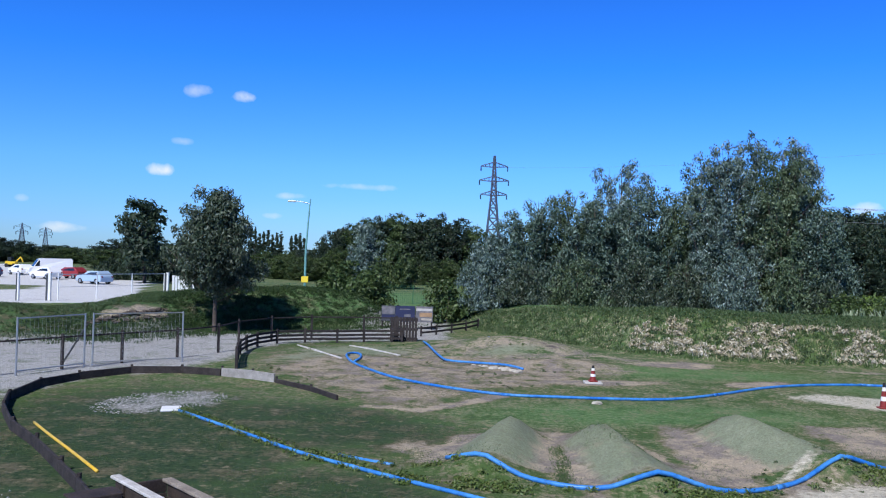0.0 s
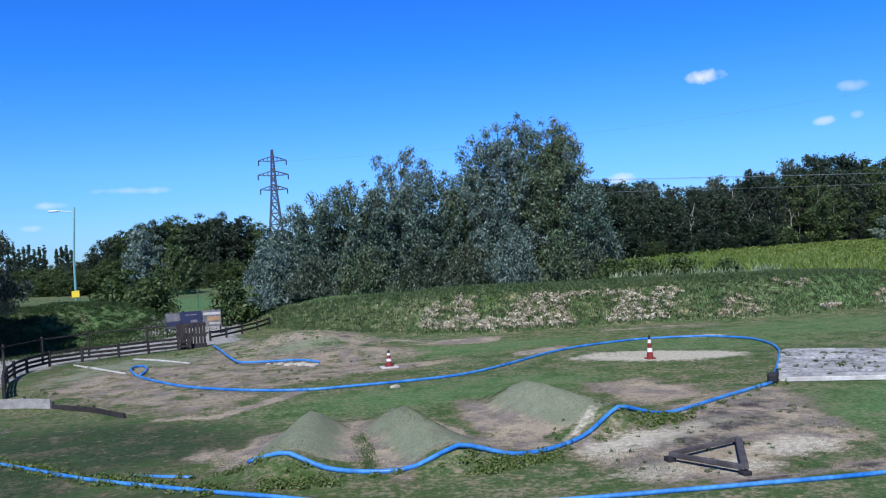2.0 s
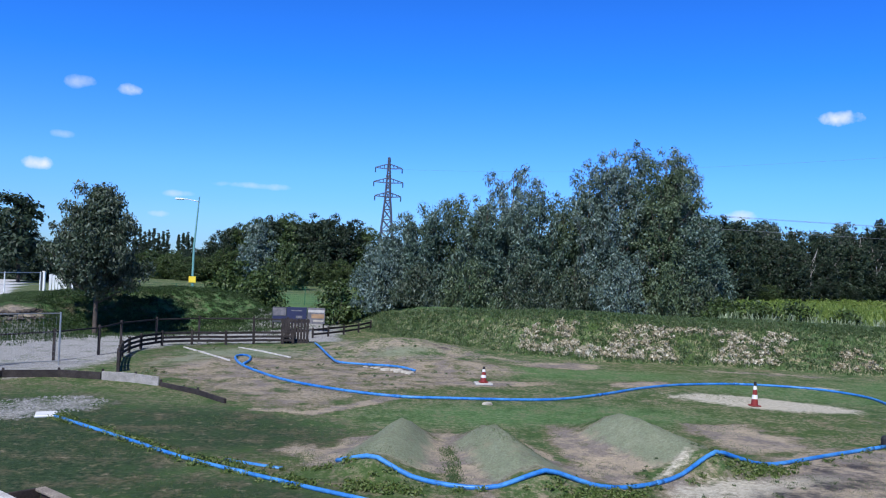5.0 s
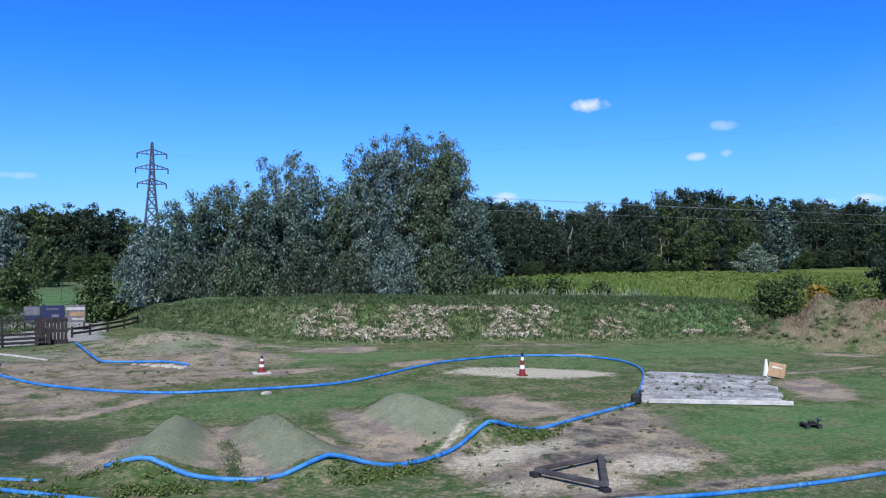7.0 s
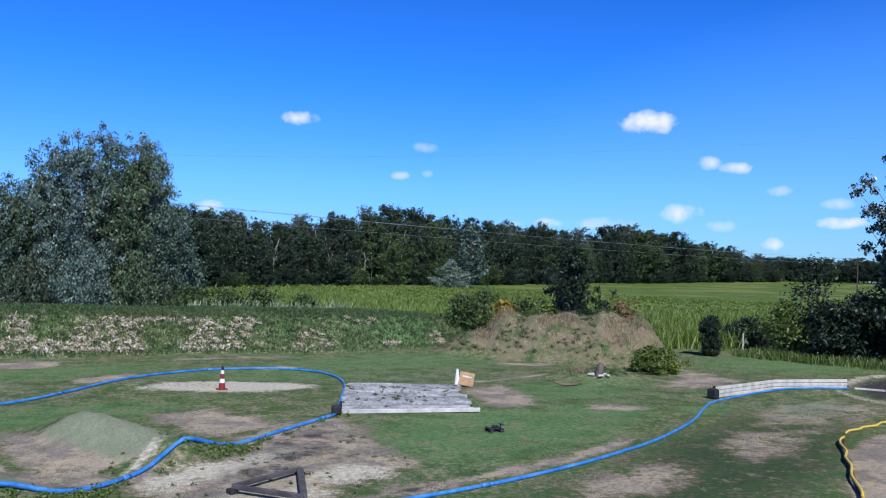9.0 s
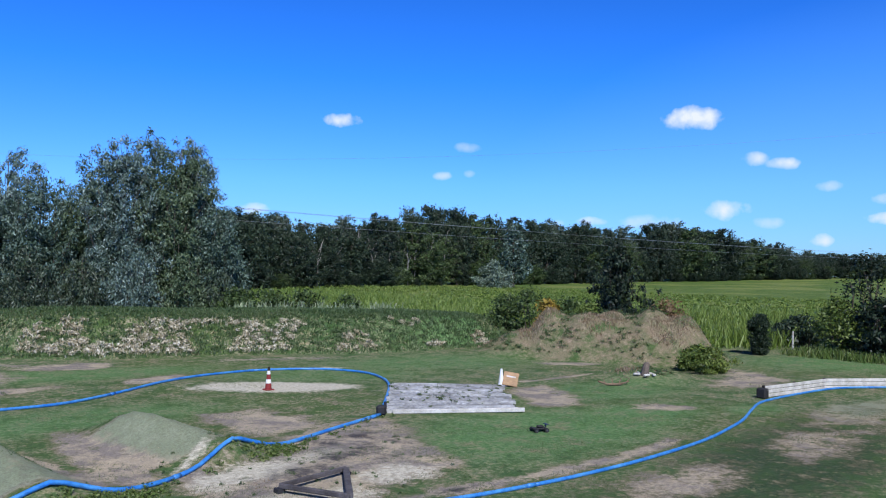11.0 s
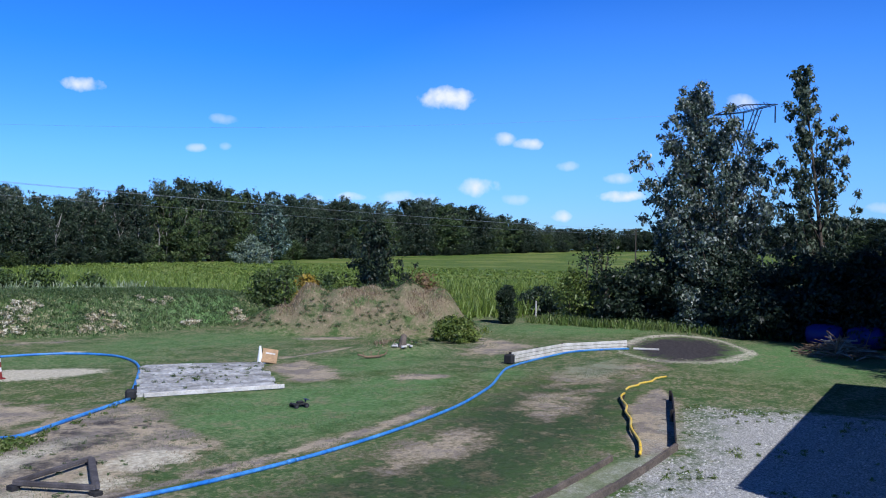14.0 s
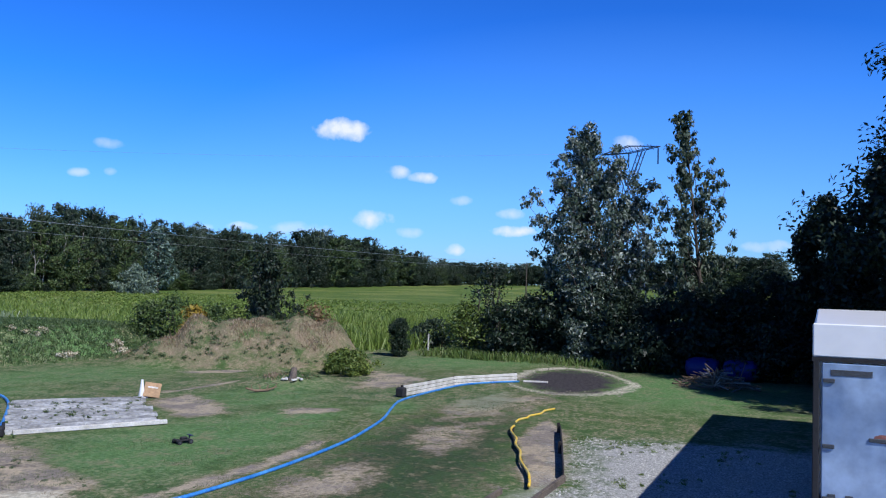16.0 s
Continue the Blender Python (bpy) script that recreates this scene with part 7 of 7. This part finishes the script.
# ---- grass, tussocks and crop ----
def blades(name, pts, tall, material, label, category, seed, per=5, width=0.012, spread=0.06):
    """Bent blades in tufts at points (x, y): one object."""
    rs = np.random.RandomState(seed)
    pts = np.repeat(np.asarray(pts, float), per, axis=0)
    n = len(pts)
    p = pts[:, :2] + rs.normal(0, spread, (n, 2))
    z = height(p[:, 0], p[:, 1])
    a = rs.uniform(0, 2 * math.pi, n)
    h = tall * rs.uniform(0.5, 1.2, n)
    w = width * rs.uniform(0.7, 1.4, n)
    lx, ly = rs.normal(0, 0.35, n) * h, rs.normal(0, 0.35, n) * h
    dx, dy = np.cos(a) * w, np.sin(a) * w
    co = np.stack([np.stack([p[:, 0] - dx, p[:, 1] - dy, z - 0.01], 1), np.stack([p[:, 0] + dx, p[:, 1] + dy, z - 0.01], 1),
                   np.stack([p[:, 0] + lx + dx * 0.4, p[:, 1] + ly + dy * 0.4, z + h], 1), np.stack([p[:, 0] + lx - dx * 0.4, p[:, 1] + ly - dy * 0.4, z + h * 0.97], 1)], 1).reshape(-1, 3)
    return tagged(new(name, quads_mesh(name, co, material)), label, category, kind="stuff")


def clumps(name, pts, radius, per, leaf, material, label, category, seed, flat=0.55, lift=0.0):
    """Low leafy clumps at points (x, y): one object."""
    rs = np.random.RandomState(seed)
    pts = np.asarray(pts, float)[:, :2]
    r = radius * rs.uniform(0.5, 1.3, len(pts))
    c = np.concatenate([pts, (height(pts[:, 0], pts[:, 1]) + r * 0.25 + lift)[:, None], r[:, None]], 1)
    co = leaf_cloud(rs, c, 1.0, per * len(pts), leaf, flat)
    return tagged(new(name, quads_mesh(name, co, material)), label, category, kind="stuff")


rs = np.random.RandomState(21)
blades("deck_weeds", tufts, 0.06, M["grass"], "weeds growing through the deck boards", "weeds", 41, 9, 0.016, 0.07)


clumps("deck_plants", tufts, 0.07, 30, 0.02, M["green"], "small green plants between the deck boards", "weeds", 42, lift=0.08)


def along(pts, n, off, spread):
    P = spline([(*p, 0) for p in pts], 0.2)
    i = rs.randint(0, len(P), n)
    q = np.array([(P[k].x, P[k].y) for k in i])
    return q + rs.normal(0, spread, (n, 2)) + np.array(off)


near = np.concatenate([along(P1[:6], 260, (0, 0.12), 0.10), along([(7.0, 14.2), (7.9, 14.6)], 70, (0.1, -0.1), 0.16), along([(3.7, 12.7), (4.7, 13.0)], 90, (0, -0.1), 0.18),
                       along([(0.3, 13.2), (1.2, 12.9)], 60, (0, -0.1), 0.16), along(P2, 60, (0.0, -0.18), 0.10)])
clumps("weeds", near, 0.10, 34, 0.028, M["grass"], "leafy weeds growing along the pipes", "weeds", 31)
blades("jump_grass", along([(2.0, 13.4), (2.15, 14.6), (2.2, 15.8)], 150, (0, 0), 0.06), 0.03, M["lawnleaf"], "dark grass in the gap between two jumps", "grass", 63, 10, 0.008, 0.06)
lawn = rs.uniform(0, 1, (90000, 2)) * np.array([38, 16]) + np.array([-9.5, 9.0])
lawn = lawn[rs.uniform(0, 1, len(lawn)) < 1.25 - lawn[:, 1] / 26]
tone = np.sin(lawn[:, 0] * 1.7 + 2 * np.sin(lawn[:, 1] * 0.9)) + np.sin(lawn[:, 1] * 2.3 + lawn[:, 0])
yard_ = (lawn[:, 0] < -4) & (lawn[:, 1] < 14)
blades("lawn_grass", lawn[(tone > 0.2) & ~yard_], 0.022, M["lawnleaf"], "short tufts in the mown grass", "grass", 39, 4, 0.004, 0.05)
u = rs.uniform(0, 1, 900)
bx = 6.8 + 19.5 * u
by = np.interp(bx, BERM_X, BERM_Y) + 0.3 + rs.uniform(0, 1, 900) ** 1.5 * 1.5
patch = np.sin(bx * 1.9 + 0.5 * by) + np.sin(by * 2.7 - bx * 0.8) + np.interp(bx, [6.8, 9, 17, 19, 23, 26], [0.2, 1.2, 1.2, 0.1, 0.1, -0.6])
tus = np.stack([bx, by], 1)[patch > 0.75]
blades("dry_tussocks", tus[rs.uniform(0, 1, len(tus)) < 0.4], 0.12, M["straw"], "bleached dry tussocks on the berm face", "dry grass", 32, 14, 0.022, 0.09)
clumps("dry_heads", tus[rs.uniform(0, 1, len(tus)) < 0.85], 0.17, 34, 0.055, M["straw"], "pale withered plants on the berm face", "dry plants", 62, lift=0.04)
bx = 2.0 + 26 * rs.uniform(0, 1, 2600)
by = np.interp(bx, BERM_X, BERM_Y) + rs.uniform(0.1, 4.2, 2600)
clumps("berm_weeds", np.stack([bx, by], 1), 0.16, 40, 0.032, M["lawnleaf"], "leafy green growth on the berm", "weeds", 46)
bx = 17.0 + 8.5 * rs.uniform(0, 1, 260)
by = np.interp(bx, BERM_X, BERM_Y) + rs.uniform(5.5, 9.0, 260)
blades("pale_reeds", np.stack([bx, by], 1), 0.6, M["reed"], "pale grey-green reeds behind the berm", "reeds", 47, 12, 0.03, 0.2)
bx = 1.5 + 27 * rs.uniform(0, 1, 5000)
by = np.interp(bx, BERM_X, BERM_Y) + rs.uniform(0.0, 4.6, 5000)
blades("berm_grass", np.stack([bx, by], 1), 0.12, M["lawnleaf"], "rough green grass on the berm", "grass", 33, 5, 0.02, 0.12)
md = rs.uniform(0, 1, (4200, 2)) * np.array([10, 12]) + np.array([21.8, 16.5])
md = md[height(md[:, 0], md[:, 1]) > 0.2]
blades("dry_growth", md[::3], 0.04, M["drystalk"], "dry growth on the mound of earth", "dry grass", 34, 10, 0.012, 0.12)
spot = np.sin(md[:, 0] * 1.6 + 0.9 * md[:, 1]) + np.sin(md[:, 1] * 2.1 - 0.8 * md[:, 0])
blades("dry_stalks", md[spot > 0.8], 0.11, M["drystalk"], "brown dry stalks in patches on the mound", "dry grass", 61, 9, 0.014, 0.14)
clumps("mound_weeds", md[(spot < 0.1) & (np.arange(len(md)) % 3 == 0)], 0.15, 50, 0.03, M["lawnleaf"], "green weeds on the mound of earth", "weeds", 48)
bk = np.concatenate([along(BANK[1:], 12000, (0, 0), 2.7)])
hb = height(bk[:, 0], bk[:, 1])
bk, hb = bk[hb > 0.22], hb[hb > 0.22]
bare_ = np.exp(-((bk[:, 0] + 13.0) / 1.4) ** 2 - ((bk[:, 1] - 35.9) / 1.6) ** 2) > 0.4
right_ = bk[:, 0] > -12.6
clumps("bank_weeds", bk[~bare_ & right_][:3600], 0.18, 46, 0.03, M["nettle"], "dark leafy growth on the entrance bank", "weeds", 35)
clumps("bank_grass", bk[~bare_ & ~right_][:2200], 0.13, 40, 0.026, M["lawnleaf"], "unmown grass on the entrance bank", "grass", 49)
cx = rs.uniform(13, 60, 14000)
cy = np.interp(cx, BERM_X, BERM_Y) + 8 + rs.uniform(0, 1, 14000) ** 1.6 * 60
blades("crop", np.stack([cx, cy], 1), 0.55, M["cropleaf"], "green crop standing in the field", "crop", 36, 3, 0.05, 0.5)
cx = rs.uniform(30, 62, 9000)
cy = 19.0 + rs.uniform(0, 1, 9000) * 26
cw = (cy > 0.0 * cx + 23) | (cx > 37)
blades("tall_weeds", np.stack([cx, cy], 1)[cw & (cy > 21 + 0.1 * (cx - 30))], 0.8, M["cropleaf"], "tall green weeds behind the mound", "weeds", 37, 4, 0.03, 0.3)
cx = rs.uniform(36, 46, 4500)
cy = rs.uniform(3, 20, 4500)
blades("rough_grass", np.stack([cx, cy], 1), 0.35, M["grass"], "rough grass below the trees", "grass", 38, 4, 0.025, 0.2)


def pebbles(name, pts, size, material, label, seed):
    """Loose angular stones lying at points (x, y): one object."""
    rs = np.random.RandomState(seed)
    base = np.array([(1, 0, 0), (0.3, 0.95, 0), (-0.8, 0.6, 0), (-0.8, -0.6, 0), (0.3, -0.95, 0), (0.1, 0.1, 0.75), (-0.3, -0.2, 0.65)])
    faces = [(0, 1, 5), (1, 2, 5), (2, 6, 5), (2, 3, 6), (3, 4, 6), (4, 5, 6), (4, 0, 5)]
    vs, fs = [], []
    for x_, y_ in pts:
        a = rs.uniform(0, 6.28)
        k = size * rs.uniform(0.4, 1.5)
        q = base * rs.uniform(0.7, 1.2, (7, 1)) * k
        c_, s_ = math.cos(a), math.sin(a)
        z_ = gz(x_, y_) - 0.005
        n0 = len(vs)
        vs += [(x_ + v[0] * c_ - v[1] * s_, y_ + v[0] * s_ + v[1] * c_, z_ + v[2]) for v in q]
        fs += [tuple(n0 + i for i in f) for f in faces]
    tagged(mesh_ob(name, vs, fs, material), label, "stones", kind="stuff")


an, rad_ = rs.uniform(0, 6.28, 1000), rs.uniform(0, 1, 1000) ** 0.55
px_, py_ = 1.2 * rad_ * np.cos(an), 1.7 * rad_ * np.sin(an)
ca, sa = math.cos(radians(-35)), math.sin(radians(-35))
pebbles("loose_stones", np.stack([-6.4 + px_ * ca - py_ * sa, 19.6 + px_ * sa + py_ * ca], 1), 0.026, M["pebble"], "grey stones scattered in the grass", 51)
yx, yy = rs.uniform(6.5, 19.5, 7000), rs.uniform(1.0, 6.4, 7000)
ok_ = (yy < np.interp(yx, [6, 14.8, 19.6], [4.8, 5.0, 6.7])) & (yy > 1.3)
pebbles("yard_gravel", np.stack([yx, yy], 1)[ok_], 0.022, M["yard_pebble"], "coarse pale gravel of the yard", 52)
yx, yy = rs.uniform(-12.5, -5.5, 2200), rs.uniform(10.0, 22.5, 2200)
ok_ = (yx < np.interp(yy, [9.5, 12, 14.2, 16.3, 19.2, 22.5], [-4.6, -5.95, -7.9, -9.3, -9.9, -9.4]))
pebbles("path_gravel", np.stack([yx, yy], 1)[ok_], 0.028, M["pebble"], "pale gravel lying along the path", 53)
gx, gy = rs.uniform(9.0, 19.5, 500), rs.uniform(1.4, 6.4, 500)
ok_ = (gy < np.interp(gx, [6, 14.8, 19.6], [4.75, 4.95, 6.6])) & (np.sin(gx * 2.1) + np.sin(gy * 3.0 + gx) > 0.4)
clumps("yard_weeds", np.stack([gx, gy], 1)[ok_], 0.07, 24, 0.022, M["grass"], "low weeds growing in the gravel yard", "weeds", 54)

an = rs.uniform(0, 6.28, 420)
rr_ = 1 + 0.08 * np.sin(3 * an + 1) + rs.normal(0, 0.10, 420)
pebbles("pond_rim_stones", np.stack([30.6 + 4.25 * rr_ * np.cos(an) * math.cos(radians(18)) - 2.1 * rr_ * np.sin(an) * math.sin(radians(18)), 10.5 + 4.25 * rr_ * np.cos(an) * math.sin(radians(18)) + 2.1 * rr_ * np.sin(an) * math.cos(radians(18))], 1), 0.034, M["rubble"], "pale stones round the dark puddle bed", 55)
fx, fy = rs.uniform(32, 120, 3200), rs.uniform(42, 130, 3200)
clumps("field_weeds", np.stack([fx, fy], 1), 0.5, 24, 0.13, M["cropleaf"], "taller weeds standing in the field", "weeds", 56)

tx, ty = rs.uniform(5.2, 10.6, 420), rs.uniform(10.6, 15.2, 420)
ok_ = np.sin(tx * 2.9 + 1.1 * ty) + np.sin(ty * 3.7 - tx) > 0.75
blades("straw_tufts", np.stack([tx, ty], 1)[ok_], 0.022, M["drystalk"], "dry tufts on the bare earth", "dry grass", 57, 14, 0.005, 0.07)
clumps("earth_weeds", np.stack([tx, ty], 1)[~ok_][:70], 0.06, 34, 0.016, M["lawnleaf"], "small green weeds on the bare earth", "weeds", 58)
hx, hy = rs.uniform(-5.4, 5.5, 300), rs.uniform(22.5, 35.5, 300)
ok_ = np.sin(hx * 1.9 + 0.7 * hy) + np.sin(hy * 2.3 - hx) > 0.6
clumps("hairpin_weeds", np.stack([hx, hy], 1)[ok_], 0.09, 30, 0.024, M["lawnleaf"], "patchy weeds on the earth of the hairpin", "weeds", 59)

vg = along(BANK[2:], 2600, (1.2, -3.4), 1.1)
vg = vg[(height(vg[:, 0], vg[:, 1]) < 0.6)]
blades("verge_grass", vg, 0.09, M["nettle"], "dark rough grass at the foot of the bank", "grass", 60, 14, 0.012, 0.14)
